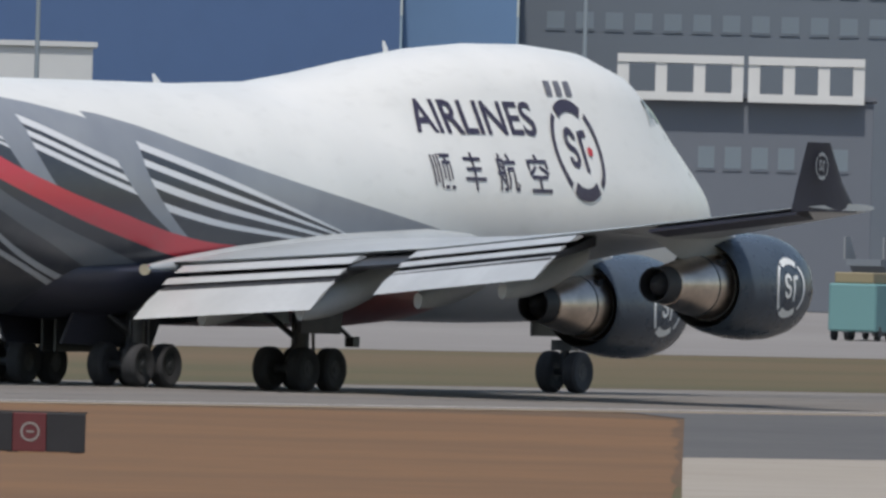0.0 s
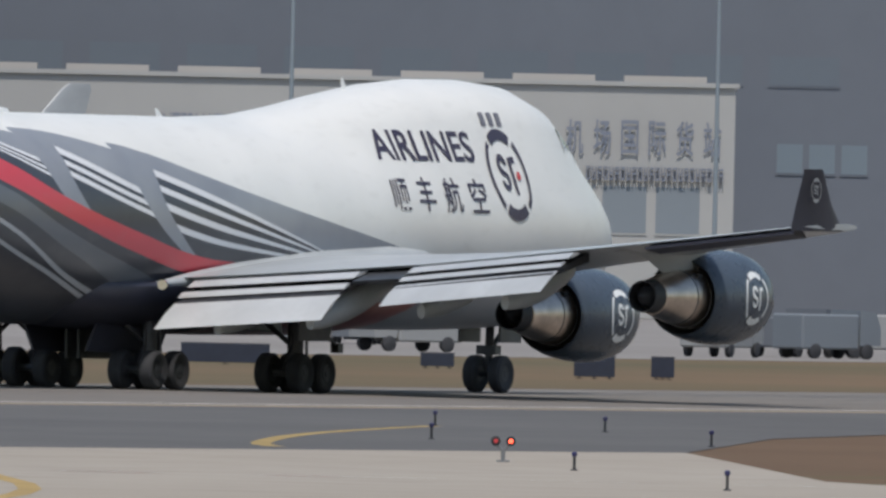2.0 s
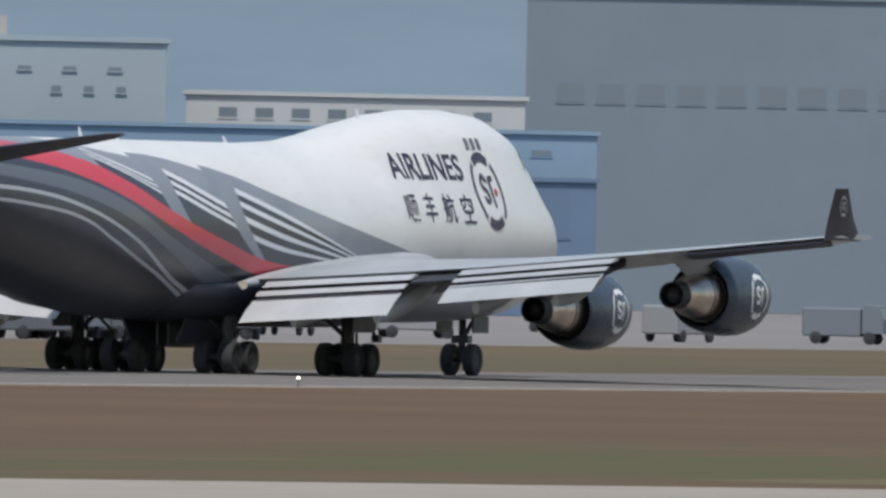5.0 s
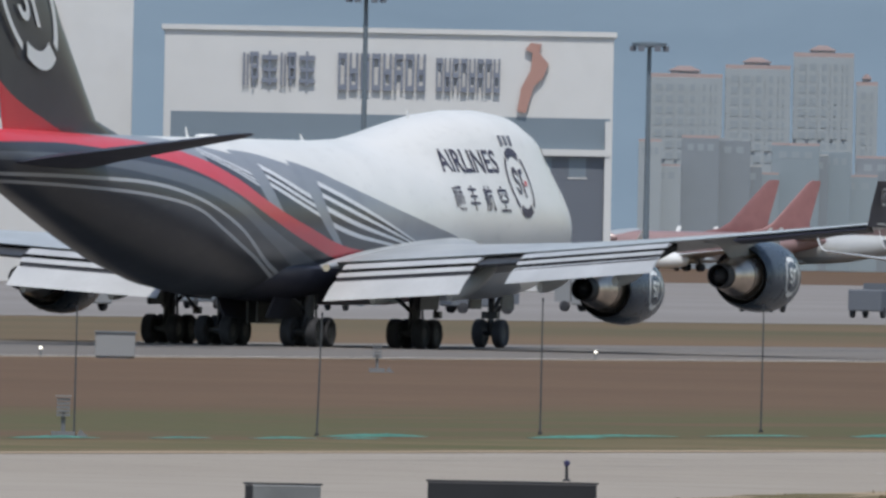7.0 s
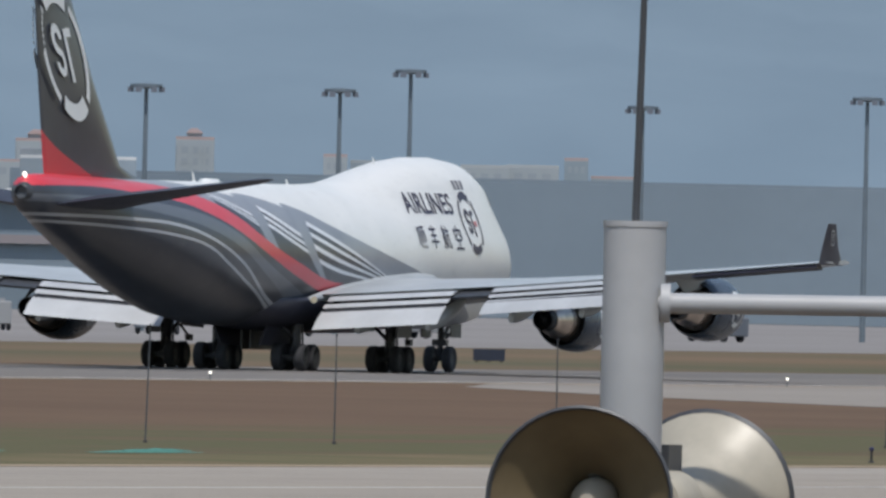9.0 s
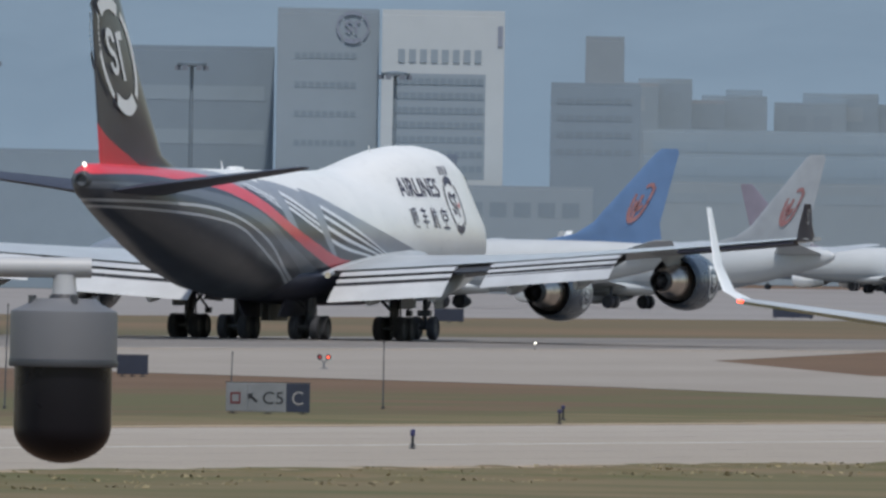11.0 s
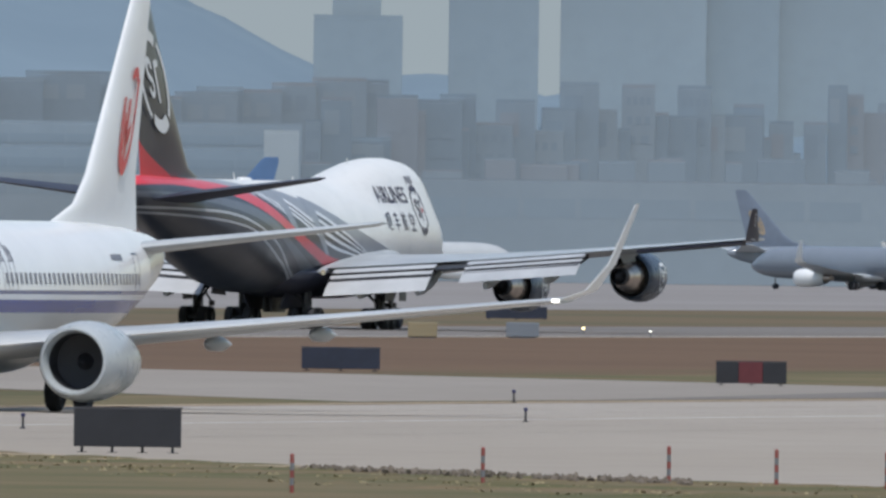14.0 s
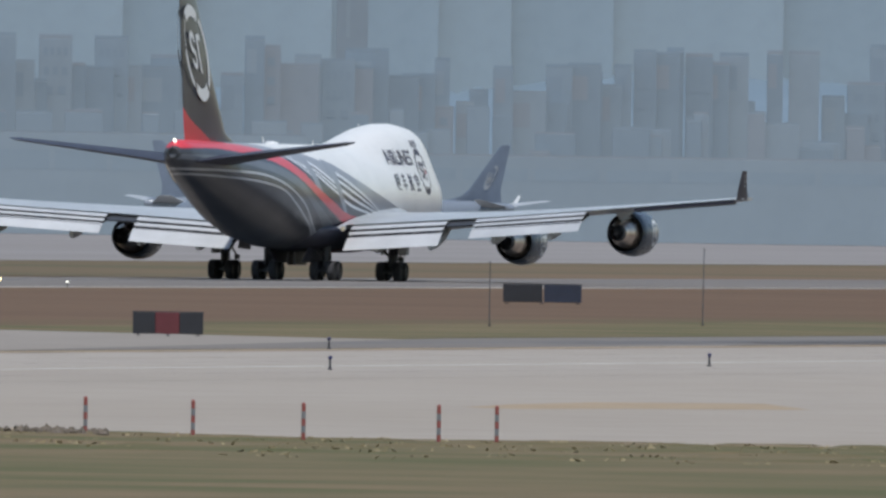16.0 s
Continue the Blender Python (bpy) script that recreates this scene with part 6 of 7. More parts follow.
def build_stairs(x, y, rz):
    e = empty("boarding_stairs", "grey mobile boarding stairs with pale side panels", "stairs", pose(x, y, 0.009, 0, 0, rz))
    part("ramp", loft([[(-3.2, yy, 0.5), (2.8, yy, 3.7), (3.9, yy, 3.7), (3.9, yy, 3.4), (2.9, yy, 3.4), (-3.2, yy, 0.2)] for yy in (-0.8, 0.8)]), VANB, e, "", False)
    for yy in (-0.9, 0.9):
        part("side_panel", loft([[(-3.2, yy + o, 0.5), (2.8, yy + o, 3.7), (3.9, yy + o, 3.7), (3.9, yy + o, 4.7), (2.7, yy + o, 4.7), (-3.2, yy + o, 1.4)] for o in (-0.03, 0.03)]), VANW, e, "", False)
    part("chassis", box(-3.4, 3.6, -1.0, 1.0, 0.35, 0.75), VAND, e, "", False)
    for xx in (-2.4, 2.4):
        for yy in (-0.95, 0.95):
            part("wheel", loft([[(xx + r * math.cos(a), yy + o, 0.36 + r * math.sin(a)) for a in [2 * math.pi * i / 14 for i in range(14)]] for r, o in ((0.26, -0.12), (0.36, -0.08), (0.36, 0.08), (0.26, 0.12))]), RUBBER, e)


build_stairs(1150, 604, 205)
build_stairs(1100, 640, 200)


# ---- signs, lamps, posts and other small things on the field ----
SIGNK = paint("matt_black_board", (0.016, 0.017, 0.022), 0.55, vary=0.2, scale=1.5)
SIGNB = paint("dull_navy_board", (0.018, 0.024, 0.045), 0.5, vary=0.2, scale=1.5)
SIGNR = paint("dark_red_board", (0.105, 0.020, 0.025), 0.5, vary=0.15, scale=1.5)
SIGNW = paint("off_white_marking", (0.24, 0.232, 0.226), 0.5, vary=0.1)
SIGNG = paint("grey_board", (0.17, 0.18, 0.19), 0.5, vary=0.2, scale=1.5)


def toward(x, y):
    return math.degrees(math.atan2(y, x)) - 90


def board(label, x, y, wide, tall, low, segs, posts=3, name="taxiway_sign", turn=0.0):
    """A sign board on short legs. Segments: (from, to, material) as shares of the width."""
    e = empty(name, label, "sign", pose(x, y, 0.006, 0, 0, toward(x, y) + turn))
    for u0, u1, m in segs:
        part("panel", box(-wide / 2 + wide * u0, -wide / 2 + wide * u1, -0.1, 0.1, low, low + tall, bevel=0.015), m, e, "", False)
    part("rim", box(-wide / 2 - 0.03, wide / 2 + 0.03, -0.085, 0.085, low + tall, low + tall + 0.03), SIGNK, e, "", False)
    for i in range(posts):
        px = -wide / 2 + 0.2 + (wide - 0.4) * i / max(1, posts - 1)
        part("leg", tube((px, 0, -0.03), (px, 0, low + 0.03), 0.035), SIGNK, e)
        part("foot", box(px - 0.12, px + 0.12, -0.1, 0.1, -0.02, 0.02), SIGNK, e, "", False)
    return e


def sign_text(e, words, cx, cz, wide, tall, m=None):
    bm = text_mesh(words, 1.0)
    xs, ys = [v.co.x for v in bm.verts], [v.co.y for v in bm.verts]
    for v in bm.verts:
        v.co = (cx + ((v.co.x - min(xs)) / (max(xs) - min(xs)) - 0.5) * wide, -0.112, cz + ((v.co.y - min(ys)) / (max(ys) - min(ys)) - 0.5) * tall)
    part("lettering", bm, m or SIGNW, e, "", False)


def no_entry(e, cx, cz, r):
    bm = ring2d(r * 0.78, r, 0, 360, 28)
    bars2d([(-r * 0.4, r * 0.4, -r * 0.1, r * 0.1)], bm)
    for v in bm.verts:
        v.co = (cx + v.co.x, -0.112, cz + v.co.y)
    part("ring_mark", bm, SIGNW, e, "white ring with a bar", False)


board("plain dull navy sign board on the dry grass", 553.8, 268.2, 3.0, 0.72, 0.10, ((0, 1, SIGNB),))
s = board("black and red sign with a white ring and C4", 529.2, 249.2, 2.55, 0.72, 0.06, ((0, 0.31, SIGNK), (0.31, 0.61, SIGNR), (0.61, 1, SIGNK)))
no_entry(s, -0.10, 0.42, 0.2)
sign_text(s, "C4", 0.78, 0.42, 0.58, 0.36)
s = board("black and red sign with a white ring beside the link", 485.4, 302.9, 3.0, 0.80, 0.02, ((0, 0.33, SIGNK), (0.33, 0.50, SIGNK), (0.50, 0.73, SIGNR), (0.73, 1, SIGNK)))
no_entry(s, 0.36, 0.43, 0.2)
sign_text(s, "4", -0.45, 0.42, 0.26, 0.36)
s = board("grey and blue sign with an arrow and C5", 778, 237.3, 2.45, 0.84, 0.05, ((0, 0.26, SIGNG), (0.26, 0.72, SIGNG), (0.72, 1, SIGNB)))
sign_text(s, "C5", 0.15, 0.46, 0.6, 0.36, SIGNK)
sign_text(s, "C", 0.87, 0.46, 0.32, 0.4)
bm = plate([(-0.2, 0.1), (-0.02, 0.14), (-0.06, 0.06), (0.12, -0.10), (0.06, -0.15), (-0.11, 0.0), (-0.16, -0.06)])
for v in bm.verts:
    v.co = (-0.40 + v.co.x, -0.112, 0.46 + v.co.y)
part("arrow", bm, SIGNK, s, "", False)
bm = bars2d([(-0.15, 0.15, -0.18, -0.12), (-0.15, 0.15, 0.1, 0.16), (-0.15, -0.1, -0.12, 0.1), (0.1, 0.15, -0.12, 0.1)])
for v in bm.verts:
    v.co = (-0.95 + v.co.x, -0.112, 0.46 + v.co.y)
part("square_mark", bm, SIGNR, s, "dull red square outline", False)
board("black sign back standing on four legs beside the taxiway", 637, 172, 2.55, 0.92, 0.14, ((0, 1, SIGNK),), 4)
for az0, az1, el, m, lb in ((20.967, 20.811, -0.527, SIGNG, "grey sign board at the taxiway edge"), (20.591, 20.243, -0.514, SIGNK, "broad black sign back at the taxiway edge")):
    d = (EYE[2] - 1.15) / math.tan(radians(-el))
    x, y, _ = spot((az0 + az1) / 2, d)
    board(lb, x, y, d * radians(az0 - az1), 1.0, 0.12, ((0, 1, m),) if m is SIGNK else ((0, 0.1, SIGNK), (0.1, 1, m)))
for x, y, w, h, lb, seg in ((1065.5, 279, 3.1, 0.84, "plain dull navy sign board beside the exit", ((0, 1, SIGNB),)), (997, 245.4, 2.6, 0.80, "black and dark red sign beside the exit", ((0, 0.32, SIGNK), (0.32, 0.66, SIGNR), (0.66, 1, SIGNK))),
                            (975, 302.6, 1.15, 0.70, "small dark sign board on the grass", ((0, 1, SIGNB),)), (944, 501.5, 3.4, 0.72, "dull navy sign board behind the runway", ((0, 1, SIGNB),)),
                            (906, 466, 1.5, 0.74, "dull navy board at the far runway edge", ((0, 1, SIGNB),)), (911.5, 466, 0.85, 0.74, "small dull navy board at the far runway edge", ((0, 1, SIGNB),)), (997, 448, 2.55, 0.75, "dark sign board at the far runway edge", ((0, 1, SIGNB),)),
                            (1384, 321, 4.0, 0.9, "two dark sign boards on the far grass", ((0, 0.5, SIGNK), (0.52, 1, SIGNB))), (1725, 514, 1.9, 0.8, "small dark board behind the runway", ((0, 1, SIGNB),)),
                            (953, 497, 1.3, 0.5, "small dark board near the apron", ((0, 1, SIGNB),)), (1407, 466, 1.7, 0.6, "small dark board behind the runway", ((0, 1, SIGNB),)), (1850, 472, 4.2, 0.8, "broad dark board behind the runway", ((0, 1, SIGNB),)),
                            (1975, 562, 3.0, 0.8, "dark board near the apron", ((0, 1, SIGNB),))):
    board(lb, x, y, w, h, 0.08, seg)


def edge_light(x, y, m, tall=0.42):
    e = empty("edge_light", "short dark taxiway edge marker post", "marker", pose(x, y, 0.006), "edge markers")
    part("stem", tube((0, 0, -0.02), (0, 0, tall * 0.8), 0.035, 0.03, 8), SIGNK, e)
    part("cap", lathe_z([(0.05, 0), (0.065, 0.03), (0.06, tall * 0.2), (0.03, tall * 0.25)], (0, 0, tall * 0.75), 10), m, e)
    part("foot", lathe_z([(0.09, -0.02), (0.09, 0.02), (0.05, 0.05)], (0, 0, 0), 10), SIGNK, e)
    return e


PEGB = paint("dark_blue_cap", (0.03, 0.03, 0.10), 0.4, vary=0.1)
peg = None
for x, y in ((493, 283.5), (488.1, 280.6), (448.9, 257.5), (615.1, 320.9), (613, 312), (540.6, 278.5), (505.3, 256.8), (523.6, 250.9), (506, 249), (658.8, 343.6), (652, 335), (632.9, 223.6), (527, 195), (653.5, 195.6), (663.2, 198.5), (754.8, 221.6), (716.6, 226.4), (773.9, 227.1),
             (713, 195.4), (770.6, 196.3), (811, 194.6), (866, 221), (925, 222), (860, 194), (905, 193), (684.5, 320), (530, 240.4)):
    if peg is None:
        peg = edge_light(x, y, PEGB)
    else:
        copy_thing(peg, pose(x, y, 0.006))


def guard_light(x, y):
    e = empty("guard_light", "pair of round red runway guard lamps on a stand", "lamp", pose(x, y, 0.009, 0, 0, toward(x, y)), "guard lights")
    part("stem", tube((0, 0, 0), (0, 0, 0.28), 0.05), SIGNG, e)
    part("base", box(-0.15, 0.15, -0.1, 0.1, -0.02, 0.05), SIGNG, e, "", False)
    for s in (-1, 1):
        part("arm", tube((0, 0, 0.26), (s * 0.17, 0, 0.42), 0.03), SIGNG, e)
        lamp = part("housing", loft([[(s * 0.17 + r * math.cos(a), o, 0.48 + r * math.sin(a)) for a in [2 * math.pi * i / 18 for i in range(18)]] for r, o in ((0.06, 0.14), (0.10, 0.06), (0.11, -0.05), (0.085, -0.055))]), SIGNK, e)
        part("lens", loft([[(s * 0.17 + r * math.cos(a), o, 0.48 + r * math.sin(a)) for a in [2 * math.pi * i / 14 for i in range(14)]] for r, o in ((0.05, -0.058), (0.045, -0.07))]), LAMPR if s > 0 else REDM, lamp)


guard_light(540.9, 311.6)
guard_light(556.5, 288.5)
guard_light(1058, 320.4)


def runway_lamp(x, y, m=None):
    e = empty("runway_lamp", "small lit runway edge lamp", "lamp", pose(x, y, 0.009), "runway lamps")
    part("stem", tube((0, 0, 0), (0, 0, 0.3), 0.04), SIGNG, e)
    part("lens", lathe_z([(0.02, 0), (0.06, 0.02), (0.06, 0.08), (0.02, 0.11)], (0, 0, 0.28), 12), m or LAMPW, e)


for x in (700, 790, 880, 970, 1030, 1110, 1190, 1290, 1400, 1520):
    runway_lamp(x, 380.0)
runway_lamp(1560, 394, LAMPY)


def reed_pole(x, y, tall, lean):
    e = empty("thin_pole", "thin dark upright field pole", "pole", pose(x, y, 0.006, 0, lean, 0), "thin field poles")
    part("rod", tube((0, 0, -0.05), (0, 0, tall), 0.026, 0.018, 8), STRUT, e)
    part("tip", tube((0, 0, tall), (0, 0, tall + 0.08), 0.03, 0.02, 8), SIGNK, e)
    part("foot", tube((0, 0, -0.03), (0, 0, 0.06), 0.07, 0.05, 8), SIGNK, e)


for x, y, h, ln in ((604, 242, 3.0, 2.0), (609, 237.7, 3.0, 1.0), (628.2, 238.9, 2.9, 4.0), (648, 240.5, 3.3, 0.5), (671, 243, 3.2, 1.0), (698, 246.7, 2.9, -1.0), (724, 249.7, 3.2, 4), (737, 248.6, 3.0, 0.5), (780, 246, 3.0, 4), (812, 244, 2.0, 0), (832, 255, 1.5, 6), (752, 247, 3.0, -1.0),
                      (1120, 262, 2.6, 0), (1160, 262, 3.2, 2), (1205, 263, 3.4, 1), (1240, 262, 3.0, 0)):
    reed_pole(x, y, h, ln)


def instrument(x, y):
    e = empty("field_instrument", "grey weather instrument box on a short stand", "instrument", pose(x, y, 0.006, 0, 0, toward(x, y)))
    part("post", tube((0, 0, 0), (0, 0, 0.6), 0.05), SIGNG, e)
    for i in range(5):
        part("louvre", box(-0.16, 0.16, -0.14, 0.14, 0.5 + i * 0.09, 0.56 + i * 0.09), SIGNG, e, "", False)
    part("cap", box(-0.19, 0.19, -0.17, 0.17, 0.95, 0.99), SIGNW, e, "", False)
    part("base", box(-0.28, 0.28, -0.2, 0.2, -0.01, 0.14), SIGNG, e, "", False)
    part("cable_box", loft([[(0.3, y0, 0), (0.62, y0, 0), (0.4, y0, 0.2)] for y0 in (-0.12, 0.12)]), SIGNG, e, "", False)


instrument(606.5, 237)
instrument(913, 345)
e = empty("equipment_cabinet", "pale blue-grey metal equipment cabinet at the runway edge", "cabinet", pose(971.5, 377.6, 0.006, 0, 0, toward(971, 378)))
part("body", box(-0.75, 0.75, -0.35, 0.35, 0.05, 0.95, bevel=0.03), VANW, e, "", False)
part("lid", box(-0.8, 0.8, -0.4, 0.4, 0.95, 1.0), VANB, e, "", False)
part("plinth", box(-0.7, 0.7, -0.3, 0.3, -0.02, 0.05), SIGNG, e, "", False)
e = empty("equipment_cabinet", "yellowish metal cabinet at the runway edge", "cabinet", pose(1461, 378, 0.006, 0, 0, toward(1461, 378)))
part("body", box(-0.8, 0.8, -0.35, 0.35, 0.05, 0.85, bevel=0.03), YEL, e, "", False)
part("plinth", box(-0.7, 0.7, -0.3, 0.3, -0.02, 0.05), SIGNG, e, "", False)
e = empty("equipment_cabinet", "grey metal cabinet at the runway edge", "cabinet", pose(1481, 377.5, 0.006, 0, 0, toward(1481, 377.5)))
part("body", box(-0.9, 0.9, -0.35, 0.35, 0.05, 0.85, bevel=0.03), VANB, e, "", False)
part("plinth", box(-0.7, 0.7, -0.3, 0.3, -0.02, 0.05), SIGNG, e, "", False)

# teal netting lying along the verge
NET = paint("teal_netting", (0.065, 0.225, 0.18), 0.8, vary=0.4, scale=1.5)
rnd = random.Random(3)
bm = bmesh.new()
x = 585.0
while x < 690:
    ln = rnd.uniform(2.0, 9.0)
    hh = rnd.uniform(0.03, 0.10)
    yy = 235 + rnd.uniform(-1.5, 1.5) + (x - 585) * 0.02
    n = 8
    loft([[(x + ln * i / n, yy + 0.15 * math.cos(a), 0.03 + max(0, hh * math.sin(math.pi * (i + 0.5) / (n + 1)) * (0.6 + 0.4 * rnd.random()) * math.sin(a))) for a in (0, 0.8, 1.57, 2.3, 3.14)] for i in range(n + 1)], True, bm)
    x += ln + rnd.uniform(0.2, 3.0)
tagged(part("ground_netting", bm, NET, None), "crumpled teal netting lying in the grass", "netting", kind="stuff")

# markings on the links and the taxiway
def marking(name, label, line, wide, z, m, dash=None):
    bm = bmesh.new()
    for _ in range(2 if len(line) > 4 else 0):
        # corners rounded off
        cut = [line[0]]
        for (ax, ay), (bx, by) in zip(line, line[1:]):
            cut += [(ax * 0.75 + bx * 0.25, ay * 0.75 + by * 0.25), (ax * 0.25 + bx * 0.75, ay * 0.25 + by * 0.75)]
        line = cut + [line[-1]]
    pts = [Vector((x, y, z * 0.3)) for x, y in line]
    run = 0.0
    for a, b in zip(pts, pts[1:]):
        d = (b - a)
        ln = d.length
        side = Vector((-d.y, d.x, 0)).normalized() * wide / 2
        u = 0.0
        while u < ln - 1e-6:
            v = min(ln, u + (dash[0] if dash else ln))
            p, q = a + d * (u / ln), a + d * (v / ln)
            bm.faces.new([bm.verts.new(c) for c in (p - side, q - side, q + side, p + side)])
            u = v + (dash[1] if dash else 0)
    return tagged(part(name, bm, m, None, "", False), label, "marking", kind="structure")


WORN = paint("worn_white_line", (0.55, 0.52, 0.48), 0.7, vary=0.25, scale=0.5)
DIMY = paint("worn_yellow_line", (0.40, 0.27, 0.09), 0.7, vary=0.3, scale=0.4)
REDL = paint("worn_red_line", (0.35, 0.12, 0.10), 0.7, vary=0.3, scale=0.4)
TYRE = paint("tyre_marks", (0.12, 0.115, 0.11), 0.8, vary=0.3, scale=0.3)
for o in (0.0, 0.4):
    marking("trim_line", "yellow holding line across the link", [(637.2 + o, 364.4), (619.8 + o, 354.4), (541.9 + o * 2, 308.8), (497.7 + o * 2, 282.4), (452.5 + o * 2, 256.0), (410 + o, 232)], 0.3, 0.062, YELLOW)
marking("trim_line", "curved yellow taxi line", [(682.8, 371.3), (643.5, 353.2), (622, 343), (609, 335.2), (599.3, 329.8), (577, 316), (557.5, 305.2), (510, 277), (466, 251), (430, 236)], 0.45, 0.064, DIMY)
marking("trim_line", "curved yellow edge line at the grass tip", [(658.8, 343.6), (631.2, 332.2), (612, 323.4), (601, 318.0), (594, 314.5), (588, 311.4), (582, 307.8)], 0.5, 0.064, YELLOW)
marking("trim_line", "dashed white service road line", [(502, 286), (505.6, 282), (513, 270), (520, 258)], 0.35, 0.066, WORN, (2.2, 2.0))
marking("trim_line", "dashed red service road line", [(501.2, 285.4), (504.8, 281.4), (512.2, 269.4)], 0.3, 0.067, REDL, (2.0, 2.2))
marking("trim_line", "worn white runway edge line", [(-200, 384.5), (3000, 384.5)], 0.9, 0.04, WORN)
for yy, w in ((416.5, 1.6), (422.5, 1.6), (419.5, 0.9), (410, 1.0), (398, 0.8)):
    marking("trim_marks", "dark rubber streak along the runway", [(-200, yy), (3000, yy)], w, 0.042, TYRE)
marking("trim_edge", "pale dirt edge beside the runway", [(-300, 379.6), (3000, 379.6)], 2.0, 0.06, DIRT)
marking("trim_edge", "tan dirt edge beside the taxiway", [(560, 221.5), (3000, 219.5)], 2.0, 0.045, DIRT)
marking("trim_edge", "tan dirt edge before the taxiway", [(-300, 183)] + NEAR, 1.6, 0.045, DIRT)
marking("trim_line", "pale joint along the taxiway", [(560, 200), (3000, 190)], 0.5, 0.045, WORN)
for k in range(60):
    xx = 520 + k * 9.0
    marking("joint", "thin dark slab joint", [(xx, 181), (xx, 219)], 0.12, 0.045, TYRE)
for yy in (186, 193, 207, 213):
    marking("joint", "thin dark slab joint", [(560, yy), (1500, yy - 6)], 0.12, 0.046, TYRE)
for x0, x1, y0 in ((960, 1060, 231), (985, 1040, 228), (1010, 1120, 226), (1100, 1180, 230)):
    marking("trim_marks", "dark wet streaks on the pavement edge", [(x0, y0), (x1, y0 - 1)], 2.2, 0.062, TYRE)


# ---- grass tufts ----
def tufts(name, label, zone, count, tall, seed, m):
    rnd = random.Random(seed)
    verts, faces = [], []
    for _ in range(count):
        x, y = zone(rnd)
        h = tall * rnd.uniform(0.4, 1.3)
        for _ in range(4):
            a = rnd.uniform(0, 2 * math.pi)
            bx, by = x + rnd.uniform(-0.25, 0.25), y + rnd.uniform(-0.25, 0.25)
            w = rnd.uniform(0.03, 0.09)
            lx, ly = rnd.uniform(-0.12, 0.12), rnd.uniform(-0.12, 0.12)
            i = len(verts)
            verts += [(bx - w * math.cos(a), by - w * math.sin(a), 0.0), (bx + w * math.cos(a), by + w * math.sin(a), 0.0), (bx + lx, by + ly, h)]
            faces.append((i, i + 1, i + 2))
    me = bpy.data.meshes.new(name)
    me.from_pydata(verts, [], faces)
    me.materials.append(m)
    tagged(new(name, me), label, "grass", kind="stuff")


BLADE = paint("dry_green_blades", (0.27, 0.225, 0.125), 0.9, vary=0.3, scale=0.05, fine=0.5)
def near_grass(r):
    a = r.uniform(12.2, 23.0)
    d = near_edge(a) + 1.0 - r.random() ** 1.5 * 45
    return d * math.cos(radians(a)), d * math.sin(radians(a))


tufts("grass_near", "rough dry green grass before the taxiway", near_grass, 900, 0.06, 1, BLADE)
rnd = random.Random(17)
verts, faces = [], []
for i in range(900):
    a = rnd.uniform(12.2, 23.0)
    x, y, _ = spot(a, near_edge(a) + 1.2 - rnd.random() ** 1.7 * 40)
    ln, wd, hh = rnd.uniform(0.3, 1.7), rnd.uniform(0.3, 1.0), rnd.uniform(0.015, 0.06)
    base, turn = len(verts), rnd.uniform(-0.5, 0.5)
    for k in range(12):
        b = 2 * math.pi * k / 12
        q = rnd.uniform(0.75, 1.2)
        for f, h in ((1.0, 0.0), (0.55, rnd.uniform(0.6, 0.95) * hh)):
            u, v = ln * f * q * math.cos(b), wd * f * q * math.sin(b)
            verts.append((x + u * math.cos(a * 0.017 + 1.57 + turn) - v * math.sin(a * 0.017 + 1.57 + turn), y + u * math.sin(a * 0.017 + 1.57 + turn) + v * math.cos(a * 0.017 + 1.57 + turn), h))
    verts.append((x, y, hh))
    for k in range(12):
        n = (k + 1) % 12
        faces += [(base + 2 * k, base + 2 * n, base + 2 * n + 1, base + 2 * k + 1), (base + 2 * k + 1, base + 2 * n + 1, base + 24)]
me = bpy.data.meshes.new("grass_clumps")
me.from_pydata(verts, [], faces)
for fc in me.polygons:
    fc.use_smooth = True
me.materials.append(GREEN)
tagged(new("grass_clumps", me), "low uneven clumps of dry grass along the taxiway", "grass", kind="stuff")


# ---- rocks, ditch edge and red-white posts in the near grass ----
ROCK = paint("grey_brown_rock", (0.15, 0.125, 0.098), 0.9, vary=0.3, scale=1.5, fine=6)
rnd = random.Random(9)
bm = bmesh.new()
for i in range(320):
    a = rnd.uniform(13.95, 14.75)
    x, y, _ = spot(a, near_edge(a) - 1.5 - rnd.random() * 6)
    r = rnd.uniform(0.03, 0.11)
    v = bmesh.ops.create_icosphere(bm, subdivisions=1, radius=r, matrix=Matrix.Translation((x, y, r * 0.35)) @ Euler((rnd.random() * 3, rnd.random() * 3, rnd.random() * 3)).to_matrix().to_4x4() @ Matrix.Diagonal((1.3, 0.9, 0.6, 1)))
    for q in v["verts"]:
        q.co += Vector((rnd.uniform(-0.02, 0.02), rnd.uniform(-0.02, 0.02), rnd.uniform(-0.02, 0.02)))
tagged(part("rubble_rocks", bm, ROCK, None, "", False), "broken grey-brown rocks along a ditch edge", "rock", kind="stuff")
sheet("ground_patch", [spot(a, d)[:2] for a, d in ((13.22, 688), (13.12, 700), (12.95, 712), (12.6, 716), (12.5, 696), (12.9, 690), (13.1, 684))], 0.04, DIRT, "tan dirt patch on the pavement edge")
REDW = paint("red_post_band", (0.24, 0.06, 0.05), 0.5, vary=0.15, scale=3)


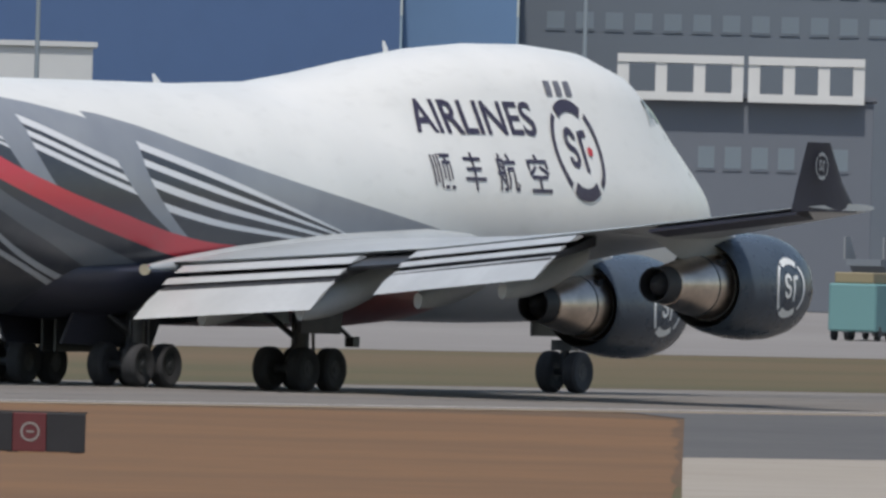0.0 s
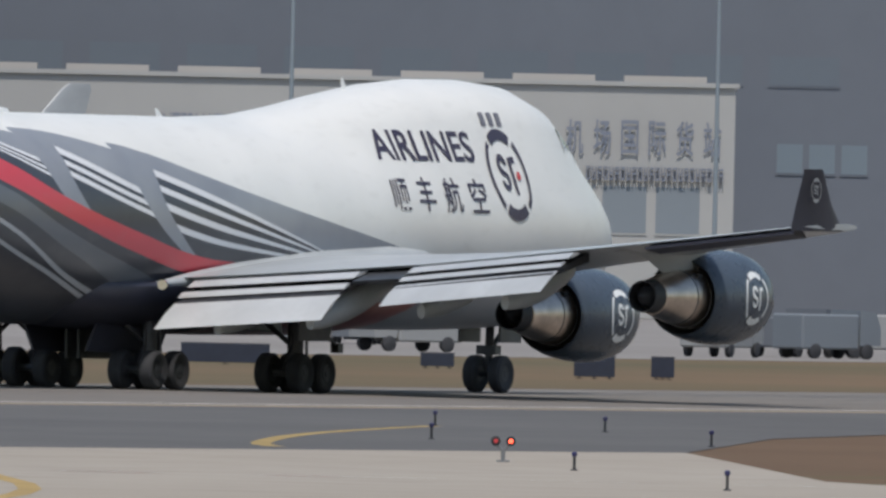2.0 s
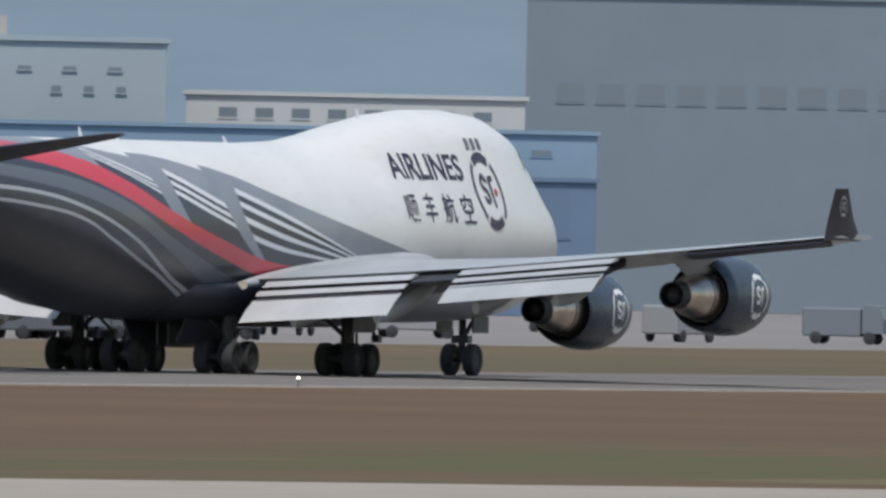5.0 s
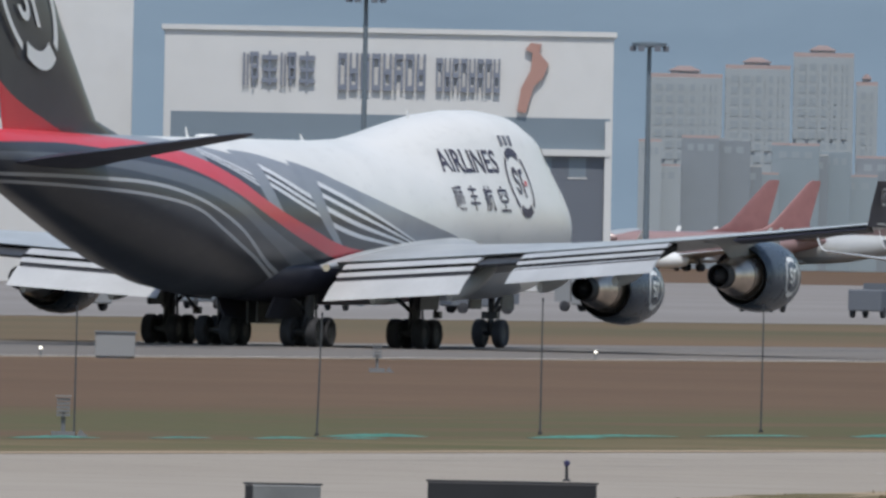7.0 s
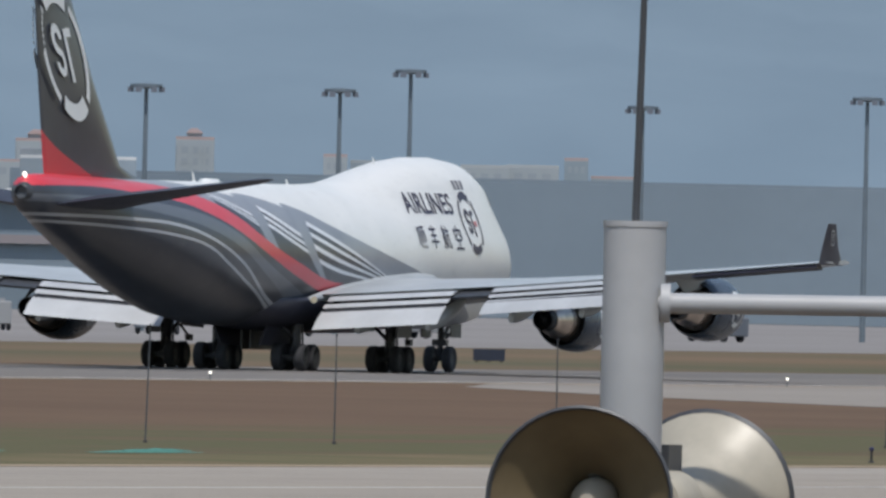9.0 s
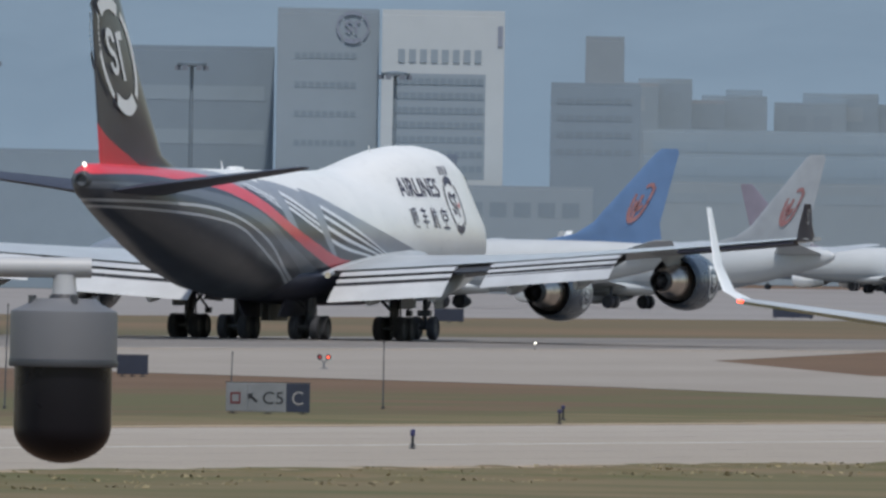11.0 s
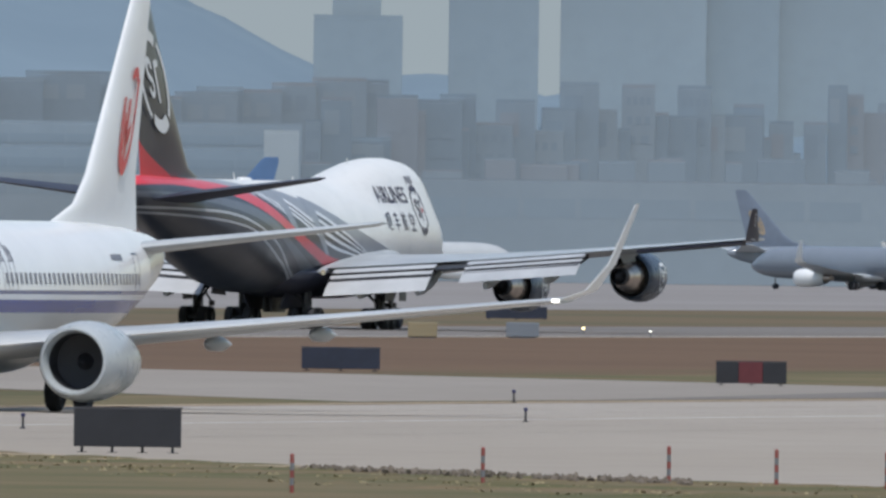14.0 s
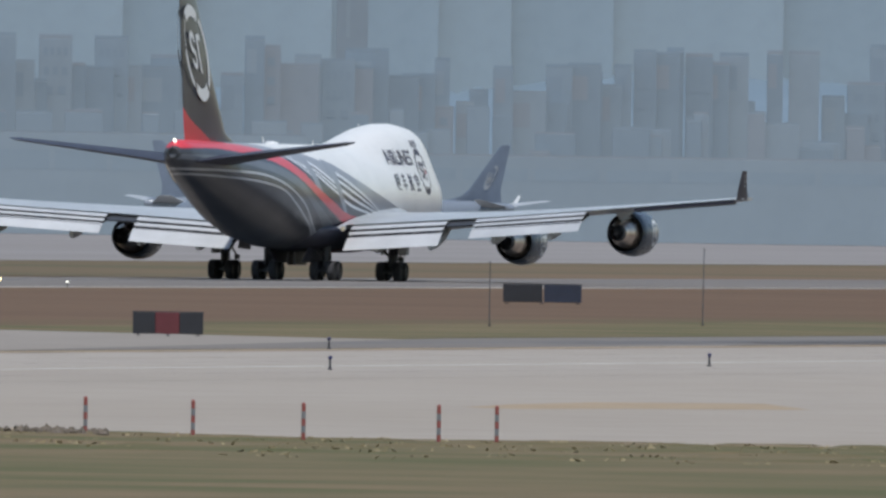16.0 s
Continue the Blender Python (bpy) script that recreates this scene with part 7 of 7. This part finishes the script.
def banded_post(x, y):
    e = empty("marker_post", "slim red and white banded marker post", "post", pose(x, y, 0.006), "red-white marker posts")
    for i in range(5):
        part("band", tube((0, 0, i * 0.15 - (0.03 if i == 0 else 0)), (0, 0, i * 0.15 + 0.15), 0.045, n=12), REDW if i % 2 == 0 else SIGNG, e)
    part("cap", tube((0, 0, 0.75), (0, 0, 0.79), 0.05, 0.02, 12), REDW, e)
    return e


post = None
for x, y in ((619.1, 154.3), (616, 151), (567.6, 145.5), (541.6, 142.8), (617.2, 148.7), (655, 153), (598, 141)):
    az = math.degrees(math.atan2(y, x))
    x, y, _ = spot(az, min(math.hypot(x, y), near_edge(az) - 3))
    if post is None:
        post = banded_post(x, y)
    else:
        copy_thing(post, pose(x, y, 0.006))


# ---- surveillance camera and loudspeakers on a pole close to the eye ----
def build_camera_pole():
    d = 57.0
    px, py, _ = spot(18.03, d)
    e = empty("camera_pole", "white pole with a side arm, dome camera and two horn loudspeakers", "pole", pose(px, py, 0, 0, 0, 18.03 - 90))
    GREYW = paint("weathered_white_paint", (0.40, 0.41, 0.42), 0.5, vary=0.12, scale=3, fine=20)
    DARKW = paint("smoked_dome", (0.008, 0.008, 0.011), 0.28, vary=0.1, scale=3, spec=0.25)
    HORN = paint("cream_horn_enamel", (0.42, 0.39, 0.32), 0.35, vary=0.15, scale=6, fine=30)
    BELL = paint("brown_horn_inside", (0.16, 0.125, 0.07), 0.5, vary=0.3, scale=6)
    top = high(0.092, d)
    xoff = lambda az: d * radians(18.03 - az)
    part("pole", tube((0, 0, 0), (0, 0, top), 0.064, n=24), GREYW, e)
    part("pole_cap", tube((0, 0, top), (0, 0, top + 0.012), 0.066, n=24), GREYW, e)
    part("rod", tube((0, 0.0, top), (0.012, 0, top + 0.75), 0.008, 0.006), STRUT, e)
    za = high(-0.064, d)
    arm = part("arm", tube((0.05, -0.02, za), (xoff(17.33), -0.02, za + 0.005), 0.021, n=16), GREYW, e)
    part("flange", tube((0.055, -0.02, za), (0.075, -0.02, za), 0.04, n=16), GREYW, arm)
    cx = xoff(17.385)
    part("drop_stem", tube((cx, -0.02, za - 0.01), (cx, -0.02, za - 0.05), 0.022, 0.026, 16), GREYW, arm)
    part("collar", lathe_z([(0.040, -0.03), (0.044, 0.0), (0.032, 0.02), (0.026, 0.035), (0.02, 0.04)], (cx, -0.02, za - 0.085), 20), BLACK, arm)
    zt = high(-0.135, d)
    zs = high(-0.262, d)
    zb = high(-0.462, d)
    r = 0.110
    cam_body = part("dome_housing", lathe_z([(0.065, zt + 0.012), (0.078, zt), (0.108, zt - 0.014), (r, zt - 0.024), (r, zs + 0.004), (0.104, zs)], (cx, -0.02, 0), 40), paint("grey_dome_housing", (0.135, 0.14, 0.15), 0.5, vary=0.1, scale=5), e, "grey camera housing")
    part("dome_rim", lathe_z([(0.111, zs + 0.014), (0.113, zs + 0.006), (0.111, zs - 0.002)], (cx, -0.02, 0), 40), STRUT, cam_body)
    prof = [(0.100, zs)] + [(0.100 * math.cos(a), zb + 0.072 - 0.072 * math.sin(a)) for a in [math.pi / 2 * k / 8 for k in range(9)]]
    prof[-1] = (0.004, zb)
    part("smoked_dome", lathe_z(prof, (cx, -0.02, 0), 40), DARKW, cam_body, "dark smoked camera dome")
    for a in (0.4, 1.9, 3.5, 5.0):
        part("bolt", tube((cx + 0.07 * math.cos(a), -0.02 + 0.07 * math.sin(a), zt), (cx + 0.07 * math.cos(a), -0.02 + 0.07 * math.sin(a), zt + 0.018), 0.008, n=8), STRUT, cam_body)
    # horns: one opens towards the eye and to the left, the other away to the right
    for ax, ay, az2, rz, inside in ((-0.064, -0.16, -0.472, -10, True), (0.085, 0.10, -0.476, -20, False)):
        zc = high(az2, d)
        hn = new("horn_loudspeaker")
        hn.parent = e
        hn.matrix_basis = pose(ax, ay, zc, 0, 0, rz)
        prof = [(0.0, 0.044), (0.06, 0.056), (0.12, 0.095), (0.17, 0.142), (0.20, 0.180), (0.21, 0.190)]
        sign = -1 if inside else 1
        ring = lambda yy, rr: [(rr * math.cos(a), yy, rr * math.sin(a)) for a in [2 * math.pi * i / 40 for i in range(40)]]
        out = loft([ring(sign * a, b) for a, b in prof], False)
        part("horn_bell", out, BELL if inside else HORN, hn, "flared horn mouth" if inside else "cream flared horn")
        part("horn_rim", loft([ring(sign * 0.206, 0.187), ring(sign * 0.214, 0.195), ring(sign * 0.217, 0.190), ring(sign * 0.21, 0.185)], False), STRUT, hn)
        part("horn_driver", loft([ring(-sign * 0.10, 0.056), ring(-sign * 0.08, 0.068), ring(sign * 0.01, 0.068), ring(sign * 0.02, 0.05)]), HORN, hn)
        part("horn_plug", loft([ring(sign * 0.02, 0.05), ring(sign * 0.09, 0.040), ring(sign * 0.13, 0.014)]), HORN, hn)
        part("horn_bracket", box(-0.012, 0.012, -0.05, 0.03, 0.05, 0.12), STRUT, hn, "", False)


build_camera_pole()


# ---- movement ----
JET = [(0, 710.6), (0.5, 736.2), (1, 762.2), (1.5, 788.6), (2, 815.8), (2.5, 843.3), (3, 871.2), (3.5, 899.5), (4, 928.3), (6.5, 1100.3),
       (7, 1131.7), (7.5, 1163.5), (8, 1195.9), (10.5, 1377.0), (11, 1411.2), (11.5, 1445.7), (12, 1480.4), (12.5, 1515.3), (13, 1549.9),
       (13.5, 1585.0), (14, 1621.4), (14.5, 1658.0), (15, 1695.4), (15.5, 1734.2), (16, 1773.7)]


def motions():
    walk(cargo_jet, [(t, pose(x, 419.5, 0.009)) for t, x in JET])
    walk(passenger_jet, [(t, pose(785.6 - 9.2 * (t - 12.5), 217.38, 0.009, 0, 0, 179.5)) for t in (0, 4, 8, 12, 16)])

motions()
